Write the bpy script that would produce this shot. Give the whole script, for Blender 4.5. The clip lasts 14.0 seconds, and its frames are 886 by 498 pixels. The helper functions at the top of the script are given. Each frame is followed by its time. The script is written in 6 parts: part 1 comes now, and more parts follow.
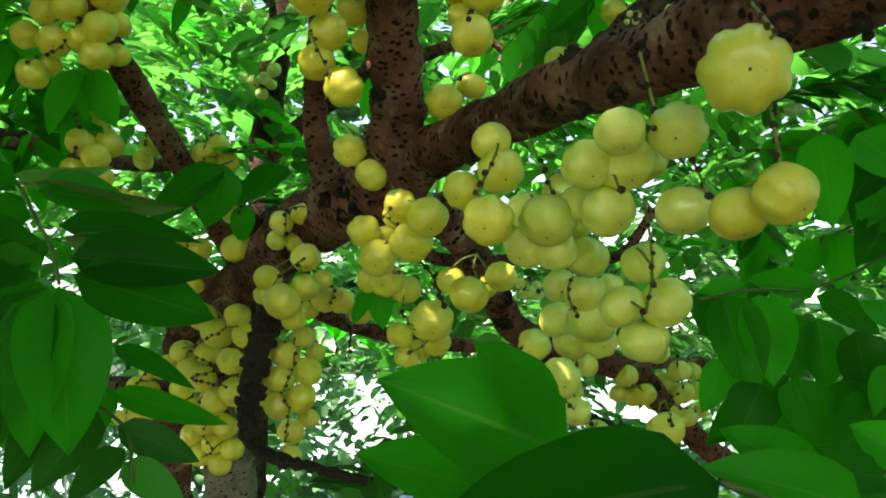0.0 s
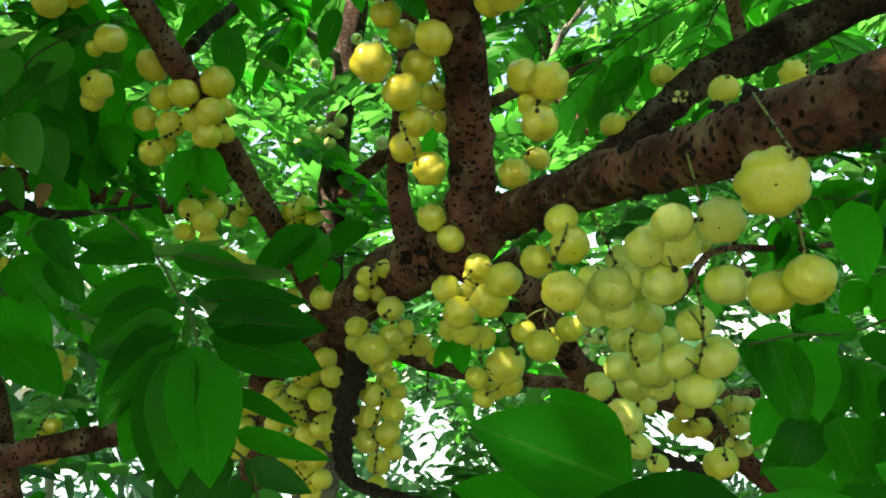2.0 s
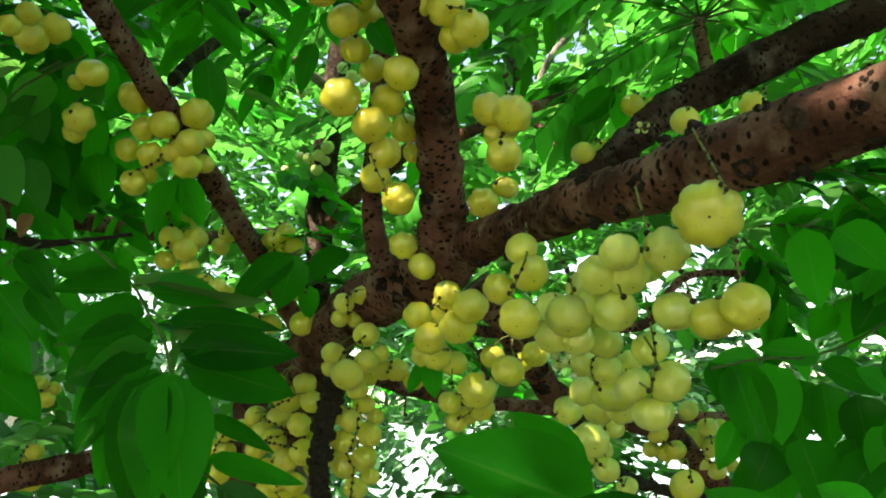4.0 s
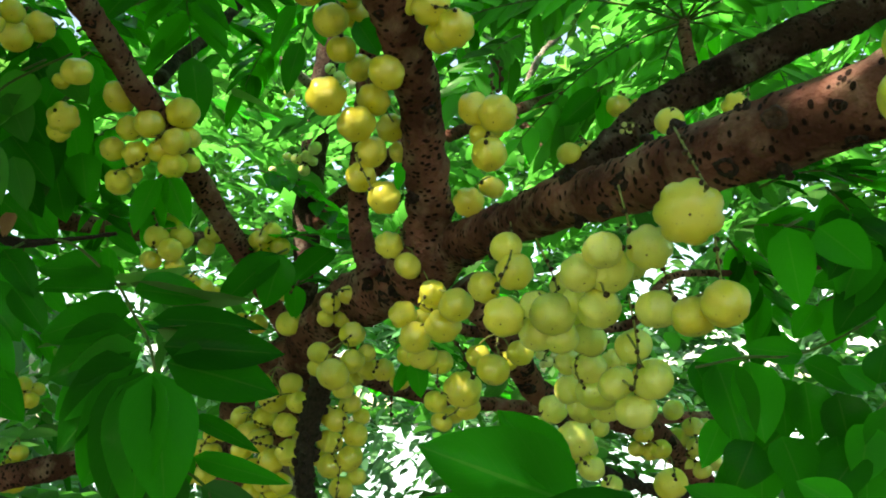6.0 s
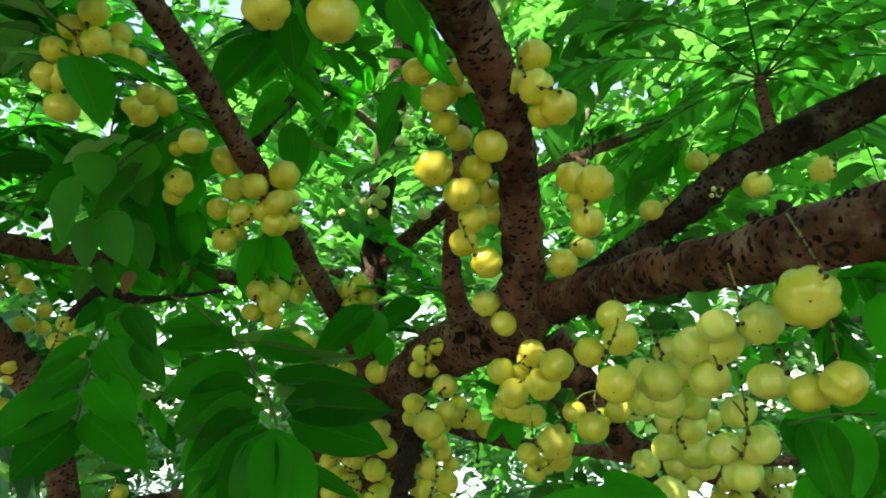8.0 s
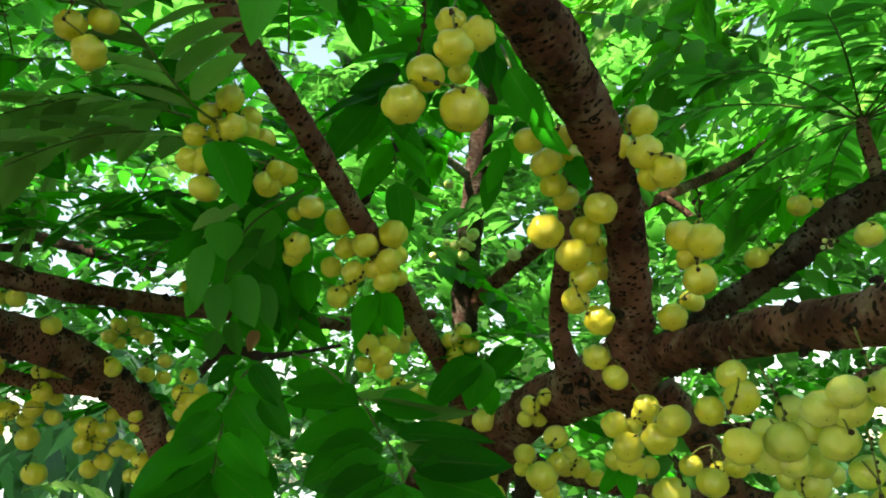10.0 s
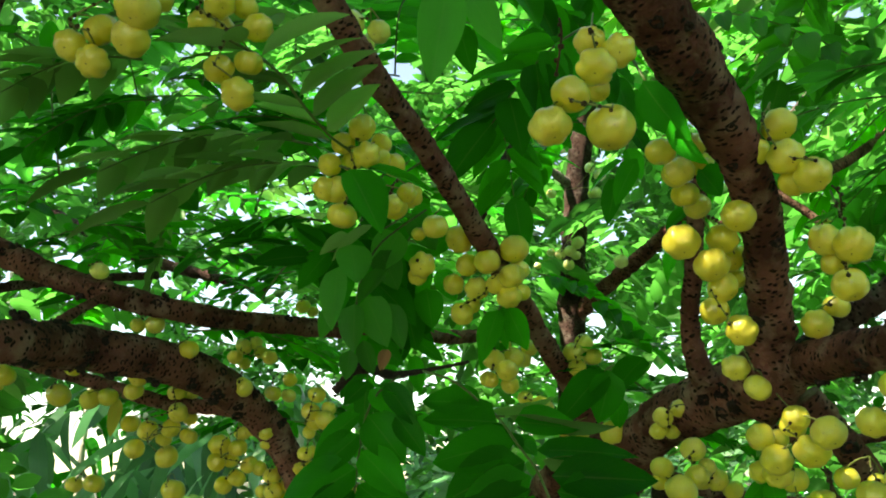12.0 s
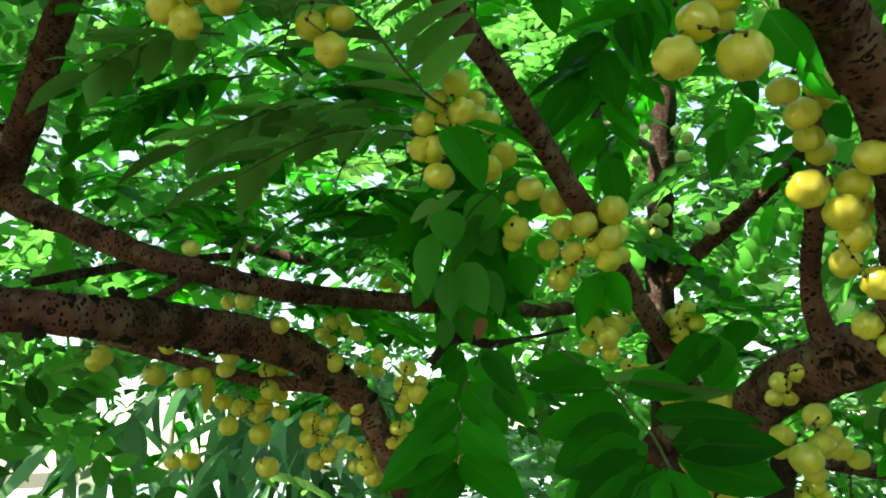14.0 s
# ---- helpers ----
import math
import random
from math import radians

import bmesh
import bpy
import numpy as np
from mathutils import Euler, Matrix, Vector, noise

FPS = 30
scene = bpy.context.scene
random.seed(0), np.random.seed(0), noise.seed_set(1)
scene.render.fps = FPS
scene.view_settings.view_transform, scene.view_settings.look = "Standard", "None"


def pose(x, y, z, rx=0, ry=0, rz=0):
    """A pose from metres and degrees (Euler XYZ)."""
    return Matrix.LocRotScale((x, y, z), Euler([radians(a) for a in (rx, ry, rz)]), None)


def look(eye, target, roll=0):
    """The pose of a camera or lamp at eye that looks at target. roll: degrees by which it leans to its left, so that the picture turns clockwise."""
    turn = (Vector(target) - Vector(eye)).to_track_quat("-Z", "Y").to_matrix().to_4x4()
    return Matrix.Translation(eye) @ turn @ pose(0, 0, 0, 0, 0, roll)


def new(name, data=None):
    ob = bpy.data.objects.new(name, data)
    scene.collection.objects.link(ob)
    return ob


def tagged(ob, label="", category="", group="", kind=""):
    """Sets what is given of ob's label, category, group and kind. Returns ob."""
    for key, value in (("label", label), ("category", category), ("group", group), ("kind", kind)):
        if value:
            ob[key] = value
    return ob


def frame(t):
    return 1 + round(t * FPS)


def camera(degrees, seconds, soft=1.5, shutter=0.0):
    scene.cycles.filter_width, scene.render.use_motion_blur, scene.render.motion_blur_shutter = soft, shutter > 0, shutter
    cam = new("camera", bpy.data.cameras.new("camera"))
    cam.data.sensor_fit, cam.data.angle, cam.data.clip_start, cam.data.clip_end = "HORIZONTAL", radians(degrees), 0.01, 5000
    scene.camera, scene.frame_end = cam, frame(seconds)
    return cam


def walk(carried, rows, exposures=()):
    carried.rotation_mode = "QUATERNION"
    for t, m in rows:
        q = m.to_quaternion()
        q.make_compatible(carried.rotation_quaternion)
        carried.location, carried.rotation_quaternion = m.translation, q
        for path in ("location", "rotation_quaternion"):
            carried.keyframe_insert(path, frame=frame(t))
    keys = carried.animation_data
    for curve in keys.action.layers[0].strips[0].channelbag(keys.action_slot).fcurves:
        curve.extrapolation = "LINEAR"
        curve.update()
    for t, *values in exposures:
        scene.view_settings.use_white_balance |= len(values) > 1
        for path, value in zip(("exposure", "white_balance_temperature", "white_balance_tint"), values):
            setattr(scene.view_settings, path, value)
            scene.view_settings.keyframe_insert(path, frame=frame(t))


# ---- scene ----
cam = camera(59.8, 14.0, 1.9)
METRES, EYE, TILT, LEAN, TURN = 0.25, 1.5, 8.0, 0.0, 0.0
ROWS = [
    (0.0, 0.0, 0.0, 0.0, 0.0, 0.0, -0.0),
    (0.5, 0.0079, -0.0638, 0.044, 1.23, 0.06, 0.52),
    (1.0, -0.0243, -0.103, 0.0497, 2.03, 0.22, 0.84),
    (1.5, -0.0493, -0.1557, 0.064, 2.7, 0.63, 0.96),
    (2.0, -0.0483, -0.2074, 0.071, 3.69, 1.7, 1.08),
    (2.5, -0.0264, -0.2456, 0.074, 4.04, 2.59, 1.23),
    (3.0, 0.0135, -0.2397, 0.0755, 4.01, 3.03, 1.26),
    (5.5, 0.0054, -0.2615, 0.0791, 2.51, 3.56, 1.33),
    (6.0, 0.0182, -0.2502, 0.0705, 2.6, 3.57, 1.34),
    (6.5, 0.0008, -0.2403, 0.0713, 2.67, 3.54, 1.4),
    (7.0, -0.0503, -0.2611, 0.09, 3.35, 3.66, 1.44),
    (7.5, -0.1041, -0.2975, 0.1134, 4.7, 4.36, 1.34),
    (8.0, -0.0988, -0.3547, 0.145, 5.76, 5.58, 1.25),
    (10.5, -0.1976, -0.4562, 0.2196, 12.94, 8.11, 2.52),
    (11.0, -0.2191, -0.4677, 0.2278, 14.52, 8.39, 2.95),
    (11.5, -0.2454, -0.4834, 0.2355, 16.36, 8.64, 3.36),
    (12.0, -0.2704, -0.495, 0.237, 18.03, 8.78, 3.67),
    (12.5, -0.2842, -0.4951, 0.2338, 19.77, 8.81, 4.0),
    (13.0, -0.2875, -0.481, 0.2311, 21.17, 8.78, 4.36),
    (13.5, -0.32, -0.4549, 0.2173, 22.25, 8.47, 4.63),
    (14.0, -0.3711, -0.4438, 0.2066, 23.27, 7.86, 4.81),
]
walk(cam, [(t, pose(0, 0, EYE, TILT, LEAN, TURN) @ pose(METRES * x, METRES * y, METRES * z, 90 + pitch, roll, yaw)) for t, x, y, z, yaw, pitch, roll in ROWS],
     [(0.0, 2.05, 8300, 9), (8.0, 2.08, 8400, 9), (10.5, 2.02, 8700, 9), (12.0, 2.02, 8500, 9), (14.0, 2.06, 8200, 9)])

# ---- sky, sun ----
world = bpy.data.worlds.new("sky")
scene.world = world
world.use_nodes = True
SUN_TURN, SUN_HIGH = 222.0, 50.0        # degrees clockwise from +y, and above the horizon
sky = world.node_tree.nodes.new("ShaderNodeTexSky")
sky.sky_type, sky.sun_disc = "NISHITA", False
sky.sun_elevation, sky.sun_rotation = radians(SUN_HIGH), radians(SUN_TURN)
sky.air_density, sky.dust_density, sky.ozone_density = 1.0, 0.6, 0.5
backing = world.node_tree.nodes["Background"]
backing.inputs[1].default_value = 0.13
world.node_tree.links.new(sky.outputs[0], backing.inputs[0])
TO_SUN = Vector((math.sin(radians(SUN_TURN)) * math.cos(radians(SUN_HIGH)), math.cos(radians(SUN_TURN)) * math.cos(radians(SUN_HIGH)), math.sin(radians(SUN_HIGH))))
sun_data = bpy.data.lights.new("sun", "SUN")
sun_data.energy, sun_data.angle, sun_data.color = 5.0, radians(0.6), (1.0, 0.95, 0.86)
sun = new("sun", sun_data)
sun.matrix_world = look(TO_SUN * 10, (0, 0, 0))

# points the sun should reach: leaflets across their rays are left out
SUN_SPOTS = [Vector(p) for p in ((-0.2026, 0.3142, 1.5419), (-0.1937, 0.3129, 1.5448), (-0.1852, 0.3130, 1.5462), (-0.2025, 0.3255, 1.5005), (-0.0674, 0.2203, 1.7090), (-0.0644, 0.2219, 1.7060), (-0.0011, 0.2936, 1.4890), (-0.2369, 0.1679, 1.7562), (-0.0378, 0.3528, 1.5613), (-0.0193, 0.3318, 1.5669), (-0.0209, 0.3321, 1.5693), (-0.0385, 0.3527, 1.5604), (0.0125, 0.2363, 1.5429), (0.0483, 0.2033, 1.5640), (0.0701, 0.2156, 1.5423), (0.0137, 0.3558, 1.6313), (0.0686, 0.2572, 1.5325), (-0.1960, 0.3130, 1.5400), (-0.1930, 0.3120, 1.5410), (-0.1880, 0.3110, 1.5400), (-0.2150, 0.3210, 1.5000), (-0.0703, 0.2165, 1.7080), (-0.0720, 0.2165, 1.7120), (-0.1250, 0.0455, 1.6600), (-0.2100, 0.3200, 1.5120), (-0.2568, 0.1612, 1.7580), (0.1226, 0.4827, 1.7965), (0.1361, 0.4724, 1.7498), (0.2048, 0.4775, 1.7900), (0.1948, 0.4910, 1.7720), (-0.0008, 0.2780, 1.4972), (0.1350, 0.1560, 1.6080))]


# ---- materials ----
def material(name):
    m = bpy.data.materials.new(name)
    m.use_nodes = True
    m.node_tree.nodes.clear()
    return m, m.node_tree.nodes, m.node_tree.links


def ramp(nodes, links, source, stops):
    r = nodes.new("ShaderNodeValToRGB")
    while len(r.color_ramp.elements) < len(stops):
        r.color_ramp.elements.new(0.5)
    for e, (p, c) in zip(r.color_ramp.elements, stops):
        e.position, e.color = p, (*c, 1)
    links.new(source, r.inputs[0])
    return r.outputs[0]


def noise_of(nodes, links, coords, scale, detail=4.0):
    n = nodes.new("ShaderNodeTexNoise")
    n.inputs["Scale"].default_value, n.inputs["Detail"].default_value = scale, detail
    links.new(coords, n.inputs["Vector"])
    return n.outputs[0]


def math_of(nodes, links, op, a, b):
    n = nodes.new("ShaderNodeMath")
    n.operation = op
    for i, v in enumerate((a, b)):
        if isinstance(v, (int, float)):
            n.inputs[i].default_value = v
        else:
            links.new(v, n.inputs[i])
    return n.outputs[0]


def mixed(nodes, links, factor, a, b, blend="MIX"):
    n = nodes.new("ShaderNodeMix")
    n.data_type, n.blend_type = "RGBA", blend
    for slot, v in ((0, factor), (6, a), (7, b)):
        if isinstance(v, (int, float)):
            n.inputs[slot].default_value = v
        elif isinstance(v, tuple):
            n.inputs[slot].default_value = (*v, 1)
        else:
            links.new(v, n.inputs[slot])
    return n.outputs[2]


def bump_of(nodes, links, height, distance, strength=0.6):
    b = nodes.new("ShaderNodeBump")
    b.inputs["Strength"].default_value, b.inputs["Distance"].default_value = strength, distance
    links.new(height, b.inputs["Height"])
    return b.outputs[0]


def leaf_material(name, dark, light, through_colour, share, rough, per_island=False, gloss=0.2):
    """A leaf blade: waxy top, light that comes through, paler midrib and side veins."""
    m, n, l = material(name)
    out = n.new("ShaderNodeOutputMaterial")
    chance = n.new("ShaderNodeNewGeometry").outputs["Random Per Island"] if per_island else n.new("ShaderNodeObjectInfo").outputs["Random"]
    spot = n.new("ShaderNodeTexCoord").outputs["Object"]
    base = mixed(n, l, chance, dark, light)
    mottle = noise_of(n, l, spot, 2.5, 5.0)
    base = mixed(n, l, math_of(n, l, "MULTIPLY", mottle, 0.18), base, light)
    uv = n.new("ShaderNodeUVMap").outputs[0]
    part_uv = n.new("ShaderNodeSeparateXYZ")
    l.new(uv, part_uv.inputs[0])
    away = math_of(n, l, "ABSOLUTE", math_of(n, l, "SUBTRACT", part_uv.outputs[0], 0.5), 0)
    rib = math_of(n, l, "LESS_THAN", away, 0.022)
    slant = math_of(n, l, "SUBTRACT", math_of(n, l, "MULTIPLY", part_uv.outputs[1], 9.0), math_of(n, l, "MULTIPLY", away, 7.0))
    vein = math_of(n, l, "GREATER_THAN", math_of(n, l, "SINE", math_of(n, l, "MULTIPLY", slant, 6.283), 0), 0.965)
    lines = math_of(n, l, "MAXIMUM", math_of(n, l, "MULTIPLY", rib, 0.22), math_of(n, l, "MULTIPLY", vein, 0.06))
    base = mixed(n, l, lines, base, (0.20, 0.34, 0.10))
    p = n.new("ShaderNodeBsdfPrincipled")
    l.new(base, p.inputs["Base Color"])
    p.inputs["Roughness"].default_value = rough
    p.inputs["Specular IOR Level"].default_value = gloss
    l.new(bump_of(n, l, lines, 0.008, 0.2), p.inputs["Normal"])
    t = n.new("ShaderNodeBsdfTranslucent")
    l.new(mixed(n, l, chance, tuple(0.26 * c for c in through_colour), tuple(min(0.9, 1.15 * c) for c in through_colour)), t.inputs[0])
    s = n.new("ShaderNodeMixShader")
    s.inputs[0].default_value = share
    l.new(p.outputs[0], s.inputs[1]), l.new(t.outputs[0], s.inputs[2]), l.new(s.outputs[0], out.inputs[0])
    return m


LEAF = [
    leaf_material("leaf_green", (0.001, 0.065, 0.005), (0.010, 0.270, 0.020), (0.012, 0.84, 0.042), 0.50, 0.18, False, 0.05),
    leaf_material("leaf_underside", (0.11, 0.27, 0.08), (0.21, 0.39, 0.14), (0.27, 0.74, 0.15), 0.5, 0.6, False, 0.15),
    # brighter copy of leaf_green: light through the blade is put into the colour
    leaf_material("leaf_bright", (0.014, 0.15, 0.018), (0.045, 0.25, 0.045), (0.085, 0.76, 0.080), 0.58, 0.35, False, 0.15),
    leaf_material("leaf_yellow", (0.55, 0.45, 0.06), (0.70, 0.60, 0.12), (0.70, 0.60, 0.10), 0.45, 0.5),
]
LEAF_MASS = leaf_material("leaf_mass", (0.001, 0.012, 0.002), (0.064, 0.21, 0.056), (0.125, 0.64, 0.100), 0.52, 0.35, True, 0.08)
LEAF_LOW = leaf_material("leaf_low", (0.015, 0.075, 0.040), (0.16, 0.36, 0.19), (0.18, 0.60, 0.26), 0.40, 0.28, True, 0.7)


def fruit_material(name, shade, bright):
    m, n, l = material(name)
    out = n.new("ShaderNodeOutputMaterial")
    spot = n.new("ShaderNodeTexCoord").outputs["Object"]
    chance = n.new("ShaderNodeObjectInfo").outputs["Random"]
    base = mixed(n, l, chance, shade, bright)
    cloud = noise_of(n, l, spot, 1.4, 3.0)
    base = mixed(n, l, math_of(n, l, "MULTIPLY", cloud, 0.5), base, bright)
    specks = noise_of(n, l, spot, 16.0, 2.0)
    base = mixed(n, l, ramp(n, l, specks, [(0.66, (0, 0, 0)), (0.74, (0.35, 0.35, 0.35))]), base, (0.30, 0.24, 0.06))
    pole = n.new("ShaderNodeSeparateXYZ")
    l.new(spot, pole.inputs[0])
    base = mixed(n, l, ramp(n, l, pole.outputs[2], [(0.33, (0, 0, 0)), (0.47, (0.45, 0.45, 0.45))]), base, (0.36, 0.46, 0.06))
    p = n.new("ShaderNodeBsdfPrincipled")
    l.new(base, p.inputs["Base Color"])
    p.inputs["Roughness"].default_value = 0.36
    p.inputs["Specular IOR Level"].default_value = 0.7
    p.inputs["Subsurface Weight"].default_value = 0.45
    p.inputs["Subsurface Radius"].default_value = (1.0, 0.85, 0.2)
    p.inputs["Subsurface Scale"].default_value = 0.0045
    p.inputs["Coat Weight"].default_value = 0.5
    p.inputs["Coat Roughness"].default_value = 0.16
    l.new(bump_of(n, l, noise_of(n, l, spot, 9.0, 3.0), 0.02, 0.06), p.inputs["Normal"])
    l.new(p.outputs[0], out.inputs[0])
    return m


FRUIT_GREEN = fruit_material("fruit_green", (0.62, 0.68, 0.12), (0.79, 0.83, 0.21))
FRUIT_YOUNG = fruit_material("fruit_young", (0.64, 0.74, 0.26), (0.78, 0.84, 0.40))
FRUIT_PALE = fruit_material("fruit_pale", (0.67, 0.63, 0.070), (0.82, 0.78, 0.13))
FRUIT_RIPE = fruit_material("fruit_ripe", (0.67, 0.595, 0.055), (0.81, 0.735, 0.105))


def bark_material(name, dark, light, spots, tint):
    m, n, l = material(name)
    out = n.new("ShaderNodeOutputMaterial")
    uv = n.new("ShaderNodeUVMap").outputs[0]
    spot = n.new("ShaderNodeTexCoord").outputs["Object"]
    patch = noise_of(n, l, spot, 28.0, 5.0)
    grain = noise_of(n, l, spot, 420.0, 6.0)
    base = mixed(n, l, ramp(n, l, patch, [(0.38, (0, 0, 0)), (0.62, (1, 1, 1))]), dark, light)
    base = mixed(n, l, ramp(n, l, noise_of(n, l, spot, 55.0, 3.0), [(0.50, (0, 0, 0)), (0.70, (0.75, 0.75, 0.75))]), base, tint)
    base = mixed(n, l, math_of(n, l, "MULTIPLY", grain, 0.35), base, dark)
    stretch = n.new("ShaderNodeMapping")
    stretch.inputs["Scale"].default_value = (0.60, 1.0, 1.0)
    l.new(uv, stretch.inputs[0])
    wobble = n.new("ShaderNodeTexNoise")
    wobble.inputs["Scale"].default_value = 300.0
    l.new(uv, wobble.inputs["Vector"])
    cells = n.new("ShaderNodeTexVoronoi")
    cells.inputs["Scale"].default_value = 330.0
    l.new(stretch.outputs[0], cells.inputs["Vector"])
    reach = math_of(n, l, "ADD", cells.outputs["Distance"], math_of(n, l, "MULTIPLY", wobble.outputs[0], 0.25))
    picked = n.new("ShaderNodeSeparateColor")
    l.new(cells.outputs["Color"], picked.inputs[0])
    near = ramp(n, l, reach, [(0.40, (1, 1, 1)), (0.48, (0, 0, 0))])
    speck = math_of(n, l, "MULTIPLY", near, math_of(n, l, "LESS_THAN", picked.outputs[0], spots))
    base = mixed(n, l, math_of(n, l, "MULTIPLY", speck, 0.95), base, (0.014, 0.007, 0.005))
    p = n.new("ShaderNodeBsdfPrincipled")
    l.new(base, p.inputs["Base Color"])
    p.inputs["Roughness"].default_value = 0.95
    p.inputs["Specular IOR Level"].default_value = 0.2
    height = math_of(n, l, "ADD", math_of(n, l, "MULTIPLY", grain, 1.4), math_of(n, l, "MULTIPLY", speck, 0.8))
    l.new(bump_of(n, l, height, 0.0028, 0.9), p.inputs["Normal"])
    l.new(p.outputs[0], out.inputs[0])
    return m


BARK = bark_material("bark", (0.078, 0.029, 0.022), (0.265, 0.113, 0.086), 0.95, (0.37, 0.25, 0.195))
# darker, greyer bark for some back, left and far branches
BARK_DARK = bark_material("bark_dark", (0.022, 0.012, 0.010), (0.085, 0.048, 0.040), 0.85, (0.22, 0.19, 0.165))


BARK_GREY = bark_material("bark_grey", (0.12, 0.10, 0.09), (0.30, 0.27, 0.25), 0.5, (0.42, 0.41, 0.40))


def plain_material(name, dark, light, scale, rough, bump):
    m, n, l = material(name)
    out = n.new("ShaderNodeOutputMaterial")
    spot = n.new("ShaderNodeTexCoord").outputs["Object"]
    cloud = noise_of(n, l, spot, scale, 6.0)
    p = n.new("ShaderNodeBsdfPrincipled")
    l.new(ramp(n, l, cloud, [(0.3, dark), (0.7, light)]), p.inputs["Base Color"])
    p.inputs["Roughness"].default_value = rough
    l.new(bump_of(n, l, cloud, bump, 0.8), p.inputs["Normal"])
    l.new(p.outputs[0], out.inputs[0])
    return m


KNOT = plain_material("knot_bark", (0.004, 0.0025, 0.002), (0.036, 0.020, 0.015), 700.0, 0.95, 0.001)
CRUST = plain_material("crust_bark", (0.006, 0.004, 0.0035), (0.040, 0.027, 0.021), 500.0, 0.95, 0.001)
CALYX_BROWN = plain_material("calyx_brown", (0.10, 0.065, 0.02), (0.20, 0.14, 0.05), 300.0, 0.8, 0.0004)
SCAR = plain_material("scar_bark", (0.022, 0.012, 0.009), (0.085, 0.048, 0.034), 500.0, 0.9, 0.001)
STALK = plain_material("stalk_green", (0.10, 0.15, 0.03), (0.26, 0.28, 0.08), 300.0, 0.55, 0.0003)
RACHIS = plain_material("rachis_green", (0.03, 0.09, 0.012), (0.09, 0.17, 0.03), 200.0, 0.5, 0.0003)
BUD = plain_material("bud_brown", (0.020, 0.011, 0.006), (0.07, 0.040, 0.016), 500.0, 0.8, 0.0004)
DRY_LEAF = plain_material("dry_leaf", (0.30, 0.13, 0.06), (0.50, 0.26, 0.13), 120.0, 0.7, 0.0006)
SOIL = plain_material("soil", (0.018, 0.026, 0.010), (0.060, 0.062, 0.030), 1.6, 0.95, 0.03)
# bluish white stands in for the overbright glare behind the low leaf gaps
FAR_PALE = plain_material("far_pale_ground", (0.16, 0.28, 0.27), (0.55, 0.68, 0.74), 5.0, 0.95, 0.02)
CANE = plain_material("pale_cane", (0.42, 0.40, 0.33), (0.66, 0.64, 0.56), 14.0, 0.6, 0.004)
PETAL = plain_material("petal_red", (0.45, 0.03, 0.03), (0.62, 0.09, 0.07), 40.0, 0.6, 0.001)


# ---- makers ----
def part(name, bm, mat, parent, label="", smooth=True):
    """One mesh object under a thing or a part; the bmesh is in world metres."""
    me = bpy.data.meshes.new(name)
    bm.to_mesh(me)
    bm.free()
    me.materials.append(mat)
    me.polygons.foreach_set("use_smooth", [smooth] * len(me.polygons))
    ob = new(name, me)
    ob.parent = parent
    if parent is not None:
        ob.matrix_parent_inverse = Matrix.Translation(-base_of(parent))
    return tagged(ob, label) if label else ob


def base_of(ob):
    """Where a thing's origin lies; parts are built in world metres and have theirs at zero."""
    return ob.location.copy() if ob.parent is None else Vector()


def thing(name, at, label, category, group="", kind=""):
    ob = new(name)
    ob.empty_display_size, ob.location = 0.01, at
    return tagged(ob, label, category, group, kind)


def shared(name, me, parent, m):
    """An object on shared mesh data, at the world pose m, under a thing."""
    ob = new(name, me)
    ob.parent = parent
    ob.matrix_basis = Matrix.Translation(-base_of(parent)) @ m
    return ob


def smooth_line(points, step):
    """Catmull-Rom through points of any width, about one step apart."""
    pts = [np.array(p, float) for p in points]
    pts = [2 * pts[0] - pts[1], *pts, 2 * pts[-1] - pts[-2]]
    line = []
    for a, b, c, d in zip(pts, pts[1:], pts[2:], pts[3:]):
        k = max(2, int(np.linalg.norm((c - b)[:3]) / step))
        for i in range(k):
            u = i / k
            line.append(0.5 * (2 * b + (c - a) * u + (2 * a - 5 * b + 4 * c - d) * u * u + (3 * b - a - 3 * c + d) * u ** 3))
    line.append(pts[-2])
    return line


